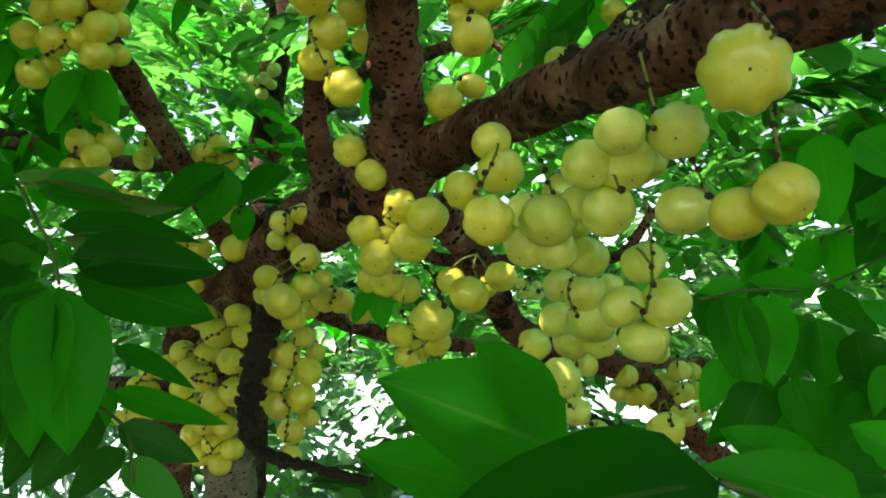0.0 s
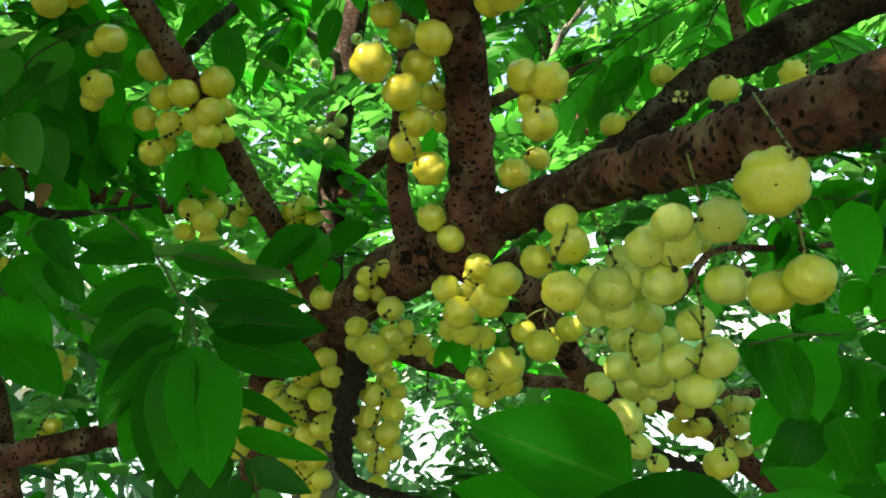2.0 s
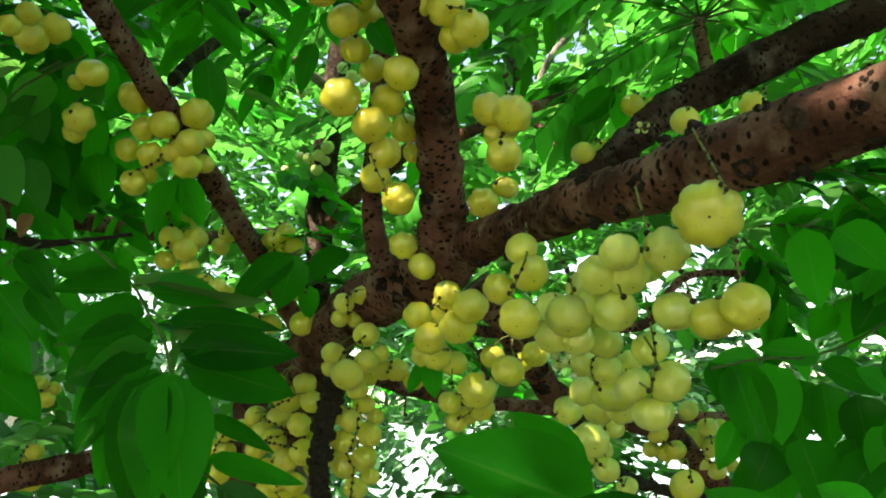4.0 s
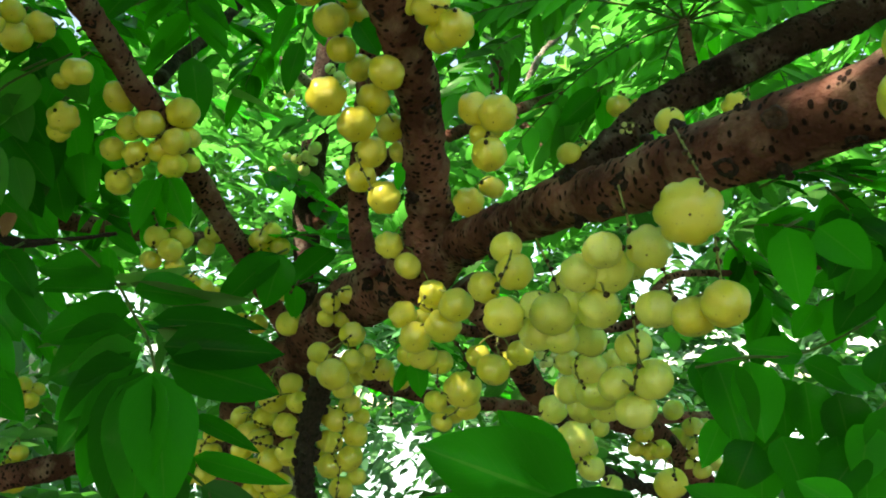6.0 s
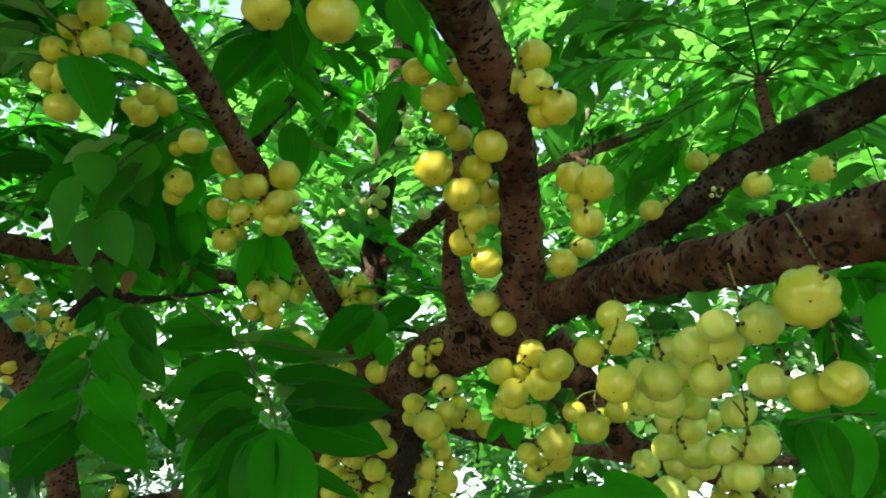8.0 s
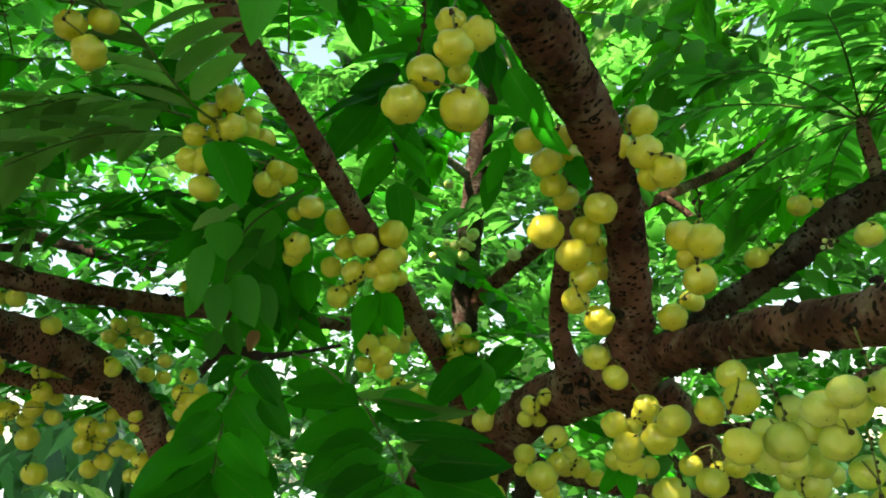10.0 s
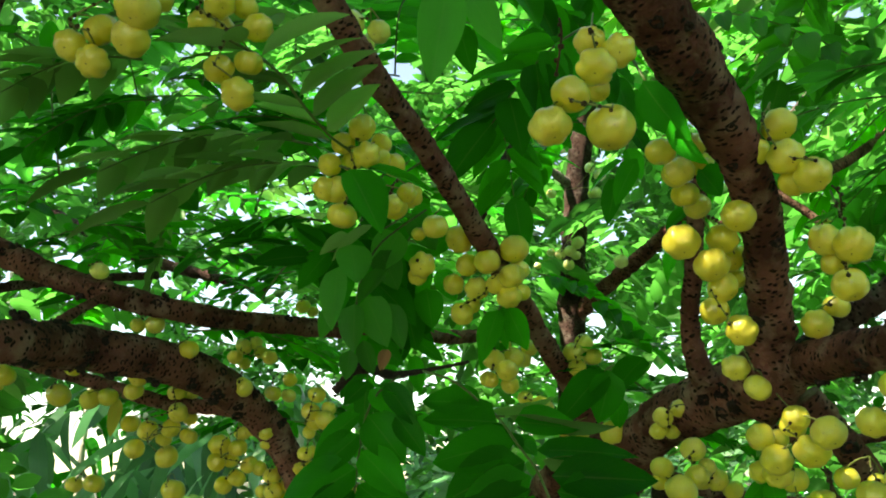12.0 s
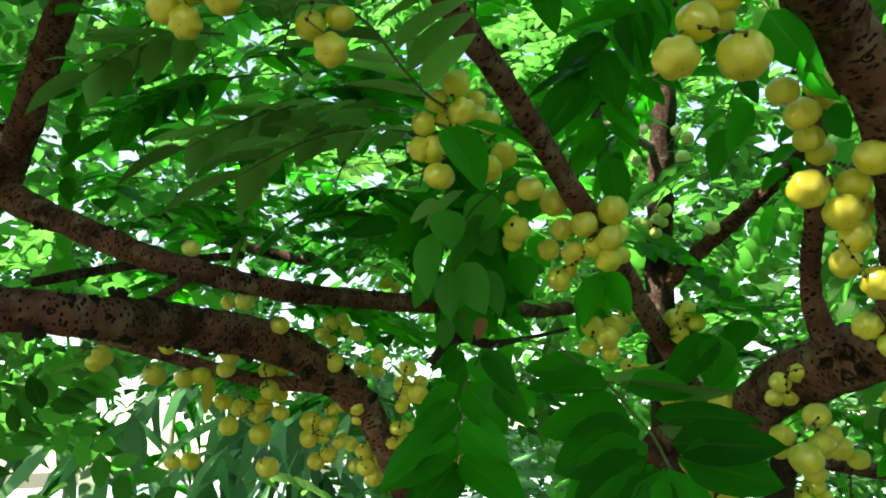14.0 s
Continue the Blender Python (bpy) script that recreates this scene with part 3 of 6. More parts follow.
BOUGHS["trunk"] = limb(tree, "trunk", [
    (-0.0157, 0.4038, 1.6011, 0.0139),
    (-0.0402, 0.4246, 1.5940, 0.0200),
    (-0.0707, 0.4606, 1.5860, 0.0202),
    (-0.1018, 0.4921, 1.5747, 0.0185),
    (-0.1296, 0.5364, 1.5517, 0.0189),
    (-0.1488, 0.5642, 1.5110, 0.0191),
    (-0.1570, 0.5900, 1.4800, 0.0192),
])
limb(tree, "lower_trunk", [
    (-0.1545, 0.5820, 1.4900, 0.0190),
    (-0.1649, 0.6169, 1.4496, 0.0194),
    (-0.1770, 0.6627, 1.3725, 0.0213),
    (-0.2025, 0.7462, 1.1081, 0.0253),
    (-0.2303, 0.8717, 0.4875, 0.0343),
    (-0.2303, 0.8717, -0.03, 0.0515),
], 0.16, BARK_GREY)
BOUGHS["second_trunk"] = limb(tree, "trunk", [
    (-0.1273, 0.5352, 1.5581, 0.0123),
    (-0.1845, 0.6158, 1.5507, 0.0140),
    (-0.2322, 0.7009, 1.5232, 0.0156),
    (-0.2560, 0.7523, 1.4667, 0.0170),
    (-0.2685, 0.7904, 1.3773, 0.0180),
    (-0.2590, 0.8450, 1.1118, 0.0198),
    (-0.2590, 0.8450, -0.03, 0.0298),
])
BOUGHS["rough_stem"] = limb(tree, "branch", [
    (-0.0954, 0.4391, 1.5354, 0.0066),
    (-0.1010, 0.4405, 1.5175, 0.0066),
    (-0.1064, 0.4415, 1.4962, 0.0065),
    (-0.1086, 0.4413, 1.4718, 0.0065),
    (-0.1055, 0.4402, 1.4529, 0.0047),
    (-0.0906, 0.4374, 1.4446, 0.0034),
    (-0.0689, 0.4343, 1.4398, 0.0029),
    (-0.0408, 0.4318, 1.4333, 0.0025),
], 0.5, CRUST)
BOUGHS["lower_limb"] = limb(tree, "branch", [
    (-0.0057, 0.4078, 1.5838, 0.0105),
    (0.0145, 0.4194, 1.5567, 0.0092),
    (0.0292, 0.4446, 1.5368, 0.0092),
    (0.0469, 0.4702, 1.5152, 0.0088),
    (0.0915, 0.5058, 1.5009, 0.0089),
    (0.1332, 0.5360, 1.4875, 0.0089),
    (0.1542, 0.5512, 1.4679, 0.0086),
    (0.1871, 0.5641, 1.4373, 0.0082),
    (0.2592, 0.5887, 1.3831, 0.0079),
])
BOUGHS["rough_twig"] = limb(tree, "branch", [
    (0.0482, 0.4656, 1.5132, 0.0049),
    (0.0680, 0.4575, 1.4822, 0.0040),
    (0.0849, 0.4568, 1.4644, 0.0040),
    (0.1112, 0.4651, 1.4545, 0.0037),
    (0.1394, 0.4781, 1.4474, 0.0034),
], 0.5, CRUST)
BOUGHS["back_branch"] = limb(tree, "branch", [
    (-0.1144, 0.5385, 1.5450, 0.0066),
    (-0.0804, 0.5843, 1.5282, 0.0061),
    (-0.0354, 0.6195, 1.5162, 0.0059),
    (0.0448, 0.6558, 1.5065, 0.0062),
    (0.1337, 0.7033, 1.4941, 0.0054),
    (0.2496, 0.7492, 1.4953, 0.0051),
])
BOUGHS["cross_branch"] = limb(tree, "branch", [
    (-0.0260, 0.4559, 1.5688, 0.0046),
    (0.0043, 0.4696, 1.5587, 0.0039),
    (0.0598, 0.4817, 1.5618, 0.0036),
    (0.1134, 0.4937, 1.5650, 0.0036),
    (0.1477, 0.5086, 1.6001, 0.0029),
    (0.2127, 0.5408, 1.6073, 0.0026),
    (0.2926, 0.5732, 1.6164, 0.0023),
])
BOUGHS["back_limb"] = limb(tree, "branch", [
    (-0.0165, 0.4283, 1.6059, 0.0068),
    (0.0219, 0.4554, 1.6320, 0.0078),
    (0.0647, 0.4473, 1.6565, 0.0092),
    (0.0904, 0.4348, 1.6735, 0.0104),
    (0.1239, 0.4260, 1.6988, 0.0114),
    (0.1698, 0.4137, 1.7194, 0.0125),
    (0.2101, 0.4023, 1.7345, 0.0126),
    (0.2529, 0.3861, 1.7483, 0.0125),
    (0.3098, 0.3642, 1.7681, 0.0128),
], 0.2, BARK_DARK)
BOUGHS["whorl_twig"] = limb(tree, "branch", [
    (0.1553, 0.4344, 1.7151, 0.0050),
    (0.1597, 0.4541, 1.7447, 0.0048),
    (0.1620, 0.4687, 1.7737, 0.0050),
    (0.1645, 0.4750, 1.7900, 0.0038),
])
BOUGHS["diag_branch"] = limb(tree, "branch", [
    (-0.2519, 0.1564, 1.8325, 0.0076),
    (-0.2475, 0.1858, 1.8142, 0.0077),
    (-0.2415, 0.2158, 1.7958, 0.0079),
    (-0.2321, 0.2466, 1.7719, 0.0076),
    (-0.2226, 0.3029, 1.7513, 0.0075),
    (-0.2134, 0.3704, 1.7228, 0.0081),
    (-0.1966, 0.4459, 1.6777, 0.0084),
    (-0.1806, 0.5154, 1.6328, 0.0085),
    (-0.1575, 0.5803, 1.5757, 0.0090),
    (-0.1323, 0.6267, 1.5267, 0.0092),
])
BOUGHS["diag_side"] = limb(tree, "branch", [
    (-0.2243, 0.4515, 1.7459, 0.0049),
    (-0.2296, 0.5038, 1.7888, 0.0050),
    (-0.2239, 0.5554, 1.8374, 0.0050),
    (-0.2074, 0.6041, 1.9029, 0.0049),
], 0.2, BARK_DARK)
LEFT_UPPER = [
    (-0.8289, 0.3698, 1.8330, 0.0149),
    (-0.7562, 0.3874, 1.7894, 0.0139),
    (-0.6859, 0.3953, 1.7562, 0.0129),
    (-0.6180, 0.4074, 1.7244, 0.0115),
    (-0.5370, 0.4285, 1.6967, 0.0103),
    (-0.4939, 0.4904, 1.6899, 0.0098),
    (-0.4630, 0.5667, 1.6937, 0.0097),
    (-0.4260, 0.6874, 1.7044, 0.0099),
    (-0.3629, 0.8703, 1.7229, 0.0092),
    (-0.2856, 0.9986, 1.7557, 0.0076),
]
BOUGHS["left_upper"] = limb(tree, "branch", LEFT_UPPER)
LEFT_THICK = [
    (-0.5740, 0.1899, 1.6381, 0.0158),
    (-0.5303, 0.2288, 1.6347, 0.0150),
    (-0.5187, 0.2713, 1.6361, 0.0149),
    (-0.5289, 0.3505, 1.6438, 0.0175),
    (-0.5124, 0.4045, 1.6420, 0.0178),
    (-0.4932, 0.4584, 1.6334, 0.0178),
    (-0.4856, 0.5226, 1.6139, 0.0175),
    (-0.4741, 0.5634, 1.5848, 0.0158),
    (-0.4553, 0.5774, 1.5436, 0.0135),
    (-0.4381, 0.5819, 1.4957, 0.0127),
    (-0.4213, 0.5928, 1.4092, 0.0123),
    (-0.3923, 0.6299, 1.2166, 0.0133),
    (-0.2423, 0.7299, 0.5, 0.0174),
    (-0.1423, 0.7899, -0.03, 0.0200),
]
BOUGHS["left_thick"] = limb(tree, "branch", LEFT_THICK)
BOUGHS["left_under"] = limb(tree, "branch", [
    (-0.7423, 0.4746, 1.6675, 0.0059),
    (-0.7021, 0.5041, 1.6548, 0.0071),
    (-0.6484, 0.5289, 1.6370, 0.0071),
    (-0.5881, 0.5452, 1.6187, 0.0076),
    (-0.5142, 0.5577, 1.6102, 0.0081),
])
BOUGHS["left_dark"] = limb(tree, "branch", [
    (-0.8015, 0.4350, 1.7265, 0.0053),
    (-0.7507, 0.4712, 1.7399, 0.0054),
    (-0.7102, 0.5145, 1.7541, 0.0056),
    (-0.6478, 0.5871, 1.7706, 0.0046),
], 0.2, BARK_DARK)
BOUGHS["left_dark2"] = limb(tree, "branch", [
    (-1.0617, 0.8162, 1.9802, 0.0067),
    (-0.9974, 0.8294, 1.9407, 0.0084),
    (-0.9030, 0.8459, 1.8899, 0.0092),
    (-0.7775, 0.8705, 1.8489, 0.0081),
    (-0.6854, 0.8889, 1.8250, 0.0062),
], 0.2, BARK_DARK)
BOUGHS["left_fork"] = limb(tree, "branch", [
    (-0.5579, 0.3541, 1.6627, 0.0055),
    (-0.5563, 0.3722, 1.6776, 0.0043),
    (-0.5512, 0.4010, 1.6977, 0.0035),
])
LEFT_STEM = [
    (-0.8653, 0.3835, 1.7718, 0.0205),
    (-0.7914, 0.3786, 1.8196, 0.0177),
    (-0.7658, 0.3714, 1.8428, 0.0164),
    (-0.7152, 0.3476, 1.8827, 0.0147),
    (-0.6658, 0.3229, 1.9234, 0.0135),
    (-0.6305, 0.3073, 1.9511, 0.0127),
    (-0.5796, 0.2843, 1.9884, 0.0116),
]
BOUGHS["left_stem"] = limb(tree, "branch", LEFT_STEM)
BOUGHS["dead_twig"] = limb(tree, "branch", [
    (-0.3182, 0.3817, 1.6013, 0.0029),
    (-0.3040, 0.3773, 1.6142, 0.0033),
    (-0.2918, 0.3777, 1.6163, 0.0036),
    (-0.2745, 0.3834, 1.6110, 0.0028),
    (-0.2533, 0.3902, 1.6136, 0.0016),
    (-0.2222, 0.3996, 1.6190, 0.0012),
], 0.5, CRUST)
BOUGHS["low_left"] = limb(tree, "branch", [
    (-0.4381, 0.5435, 1.4472, 0.0101),
    (-0.3556, 0.5543, 1.4630, 0.0103),
    (-0.3229, 0.5699, 1.4692, 0.0105),
    (-0.2832, 0.5959, 1.4760, 0.0105),
    (-0.2365, 0.6602, 1.4716, 0.0115),
])
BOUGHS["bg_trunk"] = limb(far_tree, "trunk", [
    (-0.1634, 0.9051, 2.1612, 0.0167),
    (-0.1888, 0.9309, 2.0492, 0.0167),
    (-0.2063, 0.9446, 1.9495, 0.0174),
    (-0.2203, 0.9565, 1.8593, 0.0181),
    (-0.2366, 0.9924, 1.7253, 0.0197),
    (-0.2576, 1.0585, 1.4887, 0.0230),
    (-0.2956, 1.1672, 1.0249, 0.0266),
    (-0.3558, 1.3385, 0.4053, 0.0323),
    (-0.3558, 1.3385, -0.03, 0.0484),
], 0.2, BARK_DARK)
BOUGHS["bg_branch"] = limb(far_tree, "branch", [
    (-0.2058, 0.9473, 1.9415, 0.0083),
    (-0.2244, 0.9260, 1.9527, 0.0066),
    (-0.2495, 0.8904, 1.9669, 0.0052),
    (-0.2854, 0.8724, 1.9833, 0.0040),
], 0.2, BARK_GREY)
BOUGHS["bg_branch2"] = limb(far_tree, "branch", [
    (-0.2312, 0.9845, 1.7568, 0.0123),
    (-0.1852, 0.9476, 1.7863, 0.0111),
    (-0.0926, 0.8770, 1.8352, 0.0095),
    (-0.0326, 0.8311, 1.8741, 0.0077),
])
BOUGHS["bg_twig"] = limb(far_tree, "branch", [
    (-0.0247, 0.7455, 1.8018, 0.0069),
    (0.0405, 0.7911, 1.8437, 0.0066),
    (0.1411, 0.8840, 1.9115, 0.0066),
    (0.2123, 0.9758, 1.9784, 0.0056),
])
BOUGHS["bg_twig2"] = limb(far_tree, "branch", [
    (0.0981, 1.2719, 2.0037, 0.0051),
    (0.1032, 1.2567, 2.0791, 0.0062),
    (0.1325, 1.2469, 2.1339, 0.0062),
    (0.1747, 1.2397, 2.1785, 0.0051),
], 0.2, BARK_GREY)
BOUGHS["bg_twig3"] = limb(far_tree, "branch", [
    (0.0406, 0.7904, 1.8469, 0.0046),
    (0.0664, 0.7957, 1.8271, 0.0046),
    (0.1049, 0.8055, 1.7876, 0.0053),
])
knot(BOUGHS["main_limb"], (0.0455, 0.2617, 1.6068), 0.0054, False, (-0.64, -0.36, 0.68))
knot(BOUGHS["main_limb"], (0.0609, 0.2281, 1.5935), 0.0048, False, (-0.79, -0.57, -0.21))
knot(BOUGHS["main_limb"], (0.0393, 0.2763, 1.5908), 0.0046, False, (-0.59, -0.27, -0.76))
knot(BOUGHS["main_limb"], (0.0914, 0.1955, 1.5883), 0.0052, False, (-0.48, -0.54, -0.70))
knot(BOUGHS["main_limb"], (0.1032, 0.1780, 1.5994), 0.0054, True, (-0.74, -0.68, 0.04))
knot(BOUGHS["main_limb"], (0.0976, 0.1904, 1.6078), 0.0044, False, (-0.50, -0.44, 0.75))
knot(BOUGHS["main_limb"], (0.0135, 0.3202, 1.5930), 0.0043, False, (-0.70, -0.34, -0.63))
knot(BOUGHS["main_limb"], (0.1163, 0.1643, 1.5970), 0.0031, False, (-0.64, -0.73, -0.24))
knot(BOUGHS["main_limb"], (0.0577, 0.2456, 1.5863), 0.0042, False, (-0.32, -0.35, -0.88))
knot(BOUGHS["main_limb"], (-0.0002, 0.3621, 1.5883), 0.0054, False, (-0.02, -0.04, -1.00))
knot(BOUGHS["main_limb"], (0.1230, 0.1694, 1.5879), 0.0040, False, (-0.20, -0.28, -0.94))
knot(BOUGHS["main_limb"], (0.0292, 0.3109, 1.6132), 0.0037, False, (-0.02, -0.03, 1.00))
knot(BOUGHS["main_stem"], (-0.0599, 0.2163, 1.7179), 0.0040, False, (-0.30, -0.47, -0.83))
knot(BOUGHS["main_stem"], (-0.0687, 0.1798, 1.7297), 0.0042, False, (0.14, -0.34, -0.93))
knot(BOUGHS["main_stem"], (-0.0529, 0.2140, 1.7183), 0.0044, False, (0.25, -0.40, -0.88))
knot(BOUGHS["main_stem"], (-0.0389, 0.2479, 1.7047), 0.0036, False, (0.32, -0.50, -0.81))
knot(BOUGHS["main_stem"], (-0.0394, 0.2715, 1.6927), 0.0038, False, (-0.38, -0.42, -0.83))
knot(BOUGHS["main_stem"], (-0.0200, 0.2900, 1.6860), 0.0042, False, (0.79, -0.51, -0.32))
knot(BOUGHS["main_stem"], (-0.0174, 0.3171, 1.6613), 0.0040, False, (0.57, -0.54, -0.62))
knot(BOUGHS["main_stem"], (-0.0321, 0.3547, 1.6242), 0.0050, False, (-0.73, -0.53, -0.44))
knot(BOUGHS["main_stem"], (-0.0545, 0.1910, 1.7311), 0.0030, False, (0.70, -0.45, -0.54))
knot(BOUGHS["main_stem"], (-0.0419, 0.2185, 1.7349), 0.0040, False, (0.94, -0.22, 0.27))
knot(BOUGHS["back_limb"], (0.2234, 0.3843, 1.7381), 0.0059, False, (-0.29, -0.94, -0.15))
knot(BOUGHS["back_limb"], (0.1798, 0.3983, 1.7276), 0.0046, False, (-0.30, -0.93, 0.21))
knot(BOUGHS["back_limb"], (0.1319, 0.4123, 1.7081), 0.0044, False, (-0.40, -0.89, 0.23))
knot(BOUGHS["back_limb"], (0.2014, 0.3980, 1.7210), 0.0042, False, (0.11, -0.59, -0.80))
knot(BOUGHS["trunk"], (-0.0547, 0.4114, 1.5914), 0.0070, False, (-0.54, -0.84, -0.08))
knot(BOUGHS["trunk"], (-0.0235, 0.3965, 1.5898), 0.0067, False, (-0.18, -0.74, -0.64))
knot(BOUGHS["trunk"], (-0.0659, 0.4247, 1.5871), 0.0061, False, (-0.53, -0.84, -0.15))
knot(BOUGHS["trunk"], (-0.0441, 0.4102, 1.5806), 0.0076, False, (-0.19, -0.72, -0.67))
knot(BOUGHS["trunk"], (-0.0983, 0.4666, 1.5696), 0.0069, False, (-0.29, -0.82, -0.50))
knot(BOUGHS["trunk"], (-0.0557, 0.4212, 1.5780), 0.0060, False, (-0.28, -0.70, -0.66))
knot(BOUGHS["trunk"], (-0.1142, 0.4823, 1.5659), 0.0071, False, (-0.47, -0.81, -0.36))
knot(BOUGHS["left_thick"], (-0.5135, 0.3464, 1.6358), 0.0057, False, (0.89, 0.10, -0.44))
knot(BOUGHS["left_thick"], (-0.5108, 0.2865, 1.6497), 0.0052, False, (0.59, 0.04, 0.80))
knot(BOUGHS["left_thick"], (-0.4986, 0.3996, 1.6319), 0.0061, False, (0.78, -0.28, -0.57))
knot(BOUGHS["left_thick"], (-0.5114, 0.2566, 1.6228), 0.0064, False, (0.55, 0.03, -0.83))
knot(BOUGHS["left_thick"], (-0.5144, 0.3234, 1.6528), 0.0051, False, (0.70, 0.15, 0.70))
knot(BOUGHS["left_thick"], (-0.4824, 0.4362, 1.6433), 0.0059, False, (0.92, -0.20, 0.34))
knot(BOUGHS["left_thick"], (-0.4841, 0.5117, 1.5997), 0.0070, False, (0.13, -0.36, -0.92))
knot(BOUGHS["left_thick"], (-0.4683, 0.5502, 1.6114), 0.0067, False, (0.73, 0.24, 0.64))
knot(BOUGHS["left_thick"], (-0.5261, 0.3325, 1.6594), 0.0066, False, (0.12, -0.14, 0.98))
knot(BOUGHS["left_thick"], (-0.4791, 0.4695, 1.6167), 0.0056, False, (0.64, -0.27, -0.72))
knot(BOUGHS["left_thick"], (-0.5093, 0.2562, 1.6458), 0.0050, False, (0.68, -0.12, 0.72))
knot(BOUGHS["left_upper"], (-0.6601, 0.3867, 1.7465), 0.0052, False, (0.28, -0.96, 0.09))
knot(BOUGHS["left_upper"], (-0.5711, 0.4061, 1.7049), 0.0051, False, (0.44, -0.81, -0.38))
knot(BOUGHS["left_upper"], (-0.4934, 0.4810, 1.6817), 0.0043, False, (0.37, -0.37, -0.85))
knot(BOUGHS["left_upper"], (-0.5196, 0.4300, 1.6952), 0.0046, False, (0.78, -0.62, 0.10))
knot(BOUGHS["left_upper"], (-0.4582, 0.5563, 1.6987), 0.0058, False, (0.77, -0.26, 0.58))
knot(BOUGHS["diag_branch"], (-0.2281, 0.2713, 1.7545), 0.0035, False, (-0.10, -0.16, -0.98))
knot(BOUGHS["diag_branch"], (-0.2161, 0.3378, 1.7305), 0.0039, False, (0.17, -0.80, -0.58))
knot(BOUGHS["diag_branch"], (-0.2054, 0.3914, 1.7035), 0.0042, False, (0.27, -0.85, -0.45))
knot(BOUGHS["diag_branch"], (-0.1902, 0.4642, 1.6572), 0.0045, False, (0.22, -0.30, -0.93))
knot(BOUGHS["lower_limb"], (0.0162, 0.4111, 1.5531), 0.0061, False, (0.19, -0.90, -0.39))
knot(BOUGHS["lower_limb"], (0.0342, 0.4388, 1.5322), 0.0072, False, (0.41, -0.86, -0.31))
knot(BOUGHS["lower_limb"], (0.1438, 0.5348, 1.4779), 0.0059, False, (0.29, -0.85, -0.44))
knot(BOUGHS["lower_limb"], (0.0344, 0.4497, 1.5200), 0.0062, False, (-0.13, -0.67, -0.73))
knot(BOUGHS["dead_twig"], (-0.2921, 0.3739, 1.6162), 0.0048, False, (0.23, -0.97, -0.06))
knot(BOUGHS["dead_twig"], (-0.2767, 0.3795, 1.6112), 0.0040, False, (0.32, -0.94, -0.10))
knot(BOUGHS["left_thick"], (-0.5114, 0.2389, 1.6434), 0.0045, False, (0.76, -0.27, 0.59))
knot(BOUGHS["left_thick"], (-0.5142, 0.3251, 1.6527), 0.0056, False, (0.75, 0.04, 0.66))
knot(BOUGHS["left_thick"], (-0.5135, 0.2550, 1.6216), 0.0045, False, (0.41, -0.08, -0.91))
knot(BOUGHS["left_thick"], (-0.5157, 0.2981, 1.6241), 0.0045, False, (0.37, 0.14, -0.92))
knot(BOUGHS["left_thick"], (-0.5055, 0.2946, 1.6374), 0.0049, False, (0.99, 0.14, -0.05))
knot(BOUGHS["left_thick"], (-0.5134, 0.3491, 1.6360), 0.0049, False, (0.89, 0.08, -0.44))
knot(BOUGHS["left_thick"], (-0.5060, 0.3803, 1.6338), 0.0051, False, (0.74, -0.40, -0.54))
knot(BOUGHS["left_thick"], (-0.4988, 0.4022, 1.6304), 0.0047, False, (0.72, -0.26, -0.64))
knot(BOUGHS["left_thick"], (-0.4890, 0.4164, 1.6381), 0.0048, False, (0.89, -0.44, -0.09))
knot(BOUGHS["left_thick"], (-0.4821, 0.4384, 1.6290), 0.0049, False, (0.85, -0.32, -0.42))
knot(BOUGHS["left_thick"], (-0.4952, 0.4013, 1.6458), 0.0047, False, (0.92, -0.31, 0.23))
knot(BOUGHS["left_thick"], (-0.4792, 0.4755, 1.6145), 0.0056, False, (0.60, -0.24, -0.76))
knot(BOUGHS["left_thick"], (-0.4775, 0.5024, 1.6062), 0.0053, False, (0.56, -0.31, -0.76))
knot(BOUGHS["left_thick"], (-0.4740, 0.4698, 1.6354), 0.0051, False, (0.95, -0.10, 0.29))
knot(BOUGHS["left_thick"], (-0.5138, 0.2271, 1.6335), 0.0033, False, (0.83, -0.55, -0.07))
knot(BOUGHS["left_thick"], (-0.5041, 0.2648, 1.6348), 0.0031, False, (0.99, -0.11, -0.06))
knot(BOUGHS["left_thick"], (-0.5104, 0.3611, 1.6491), 0.0041, False, (0.92, -0.26, 0.28))

for u, r, way in ((0.12, 0.0062, (0.3, -0.2, -1)), (0.20, 0.0050, (0.6, -0.2, -0.8)), (0.27, 0.0066, (0.4, 0, -1)), (0.34, 0.0050, (0.2, 0, -1)), (0.41, 0.0060, (0.5, -0.2, -0.9)), (0.48, 0.0055, (0.2, -0.2, -1)), (0.55, 0.0064, (0.4, -0.2, -1)), (0.62, 0.0052, (0.6, -0.3, -0.8)), (0.70, 0.0060, (0.2, -0.3, -1)), (0.80, 0.0056, (0.8, -0.3, 0.3)), (0.24, 0.0060, (0.3, 0, 1)), (0.38, 0.0048, (0.2, -0.3, 1)), (0.90, 0.0055, (0.9, -0.2, 0.1))):
    spur(BOUGHS["left_thick"], LEFT_THICK[:9], u, way, r)
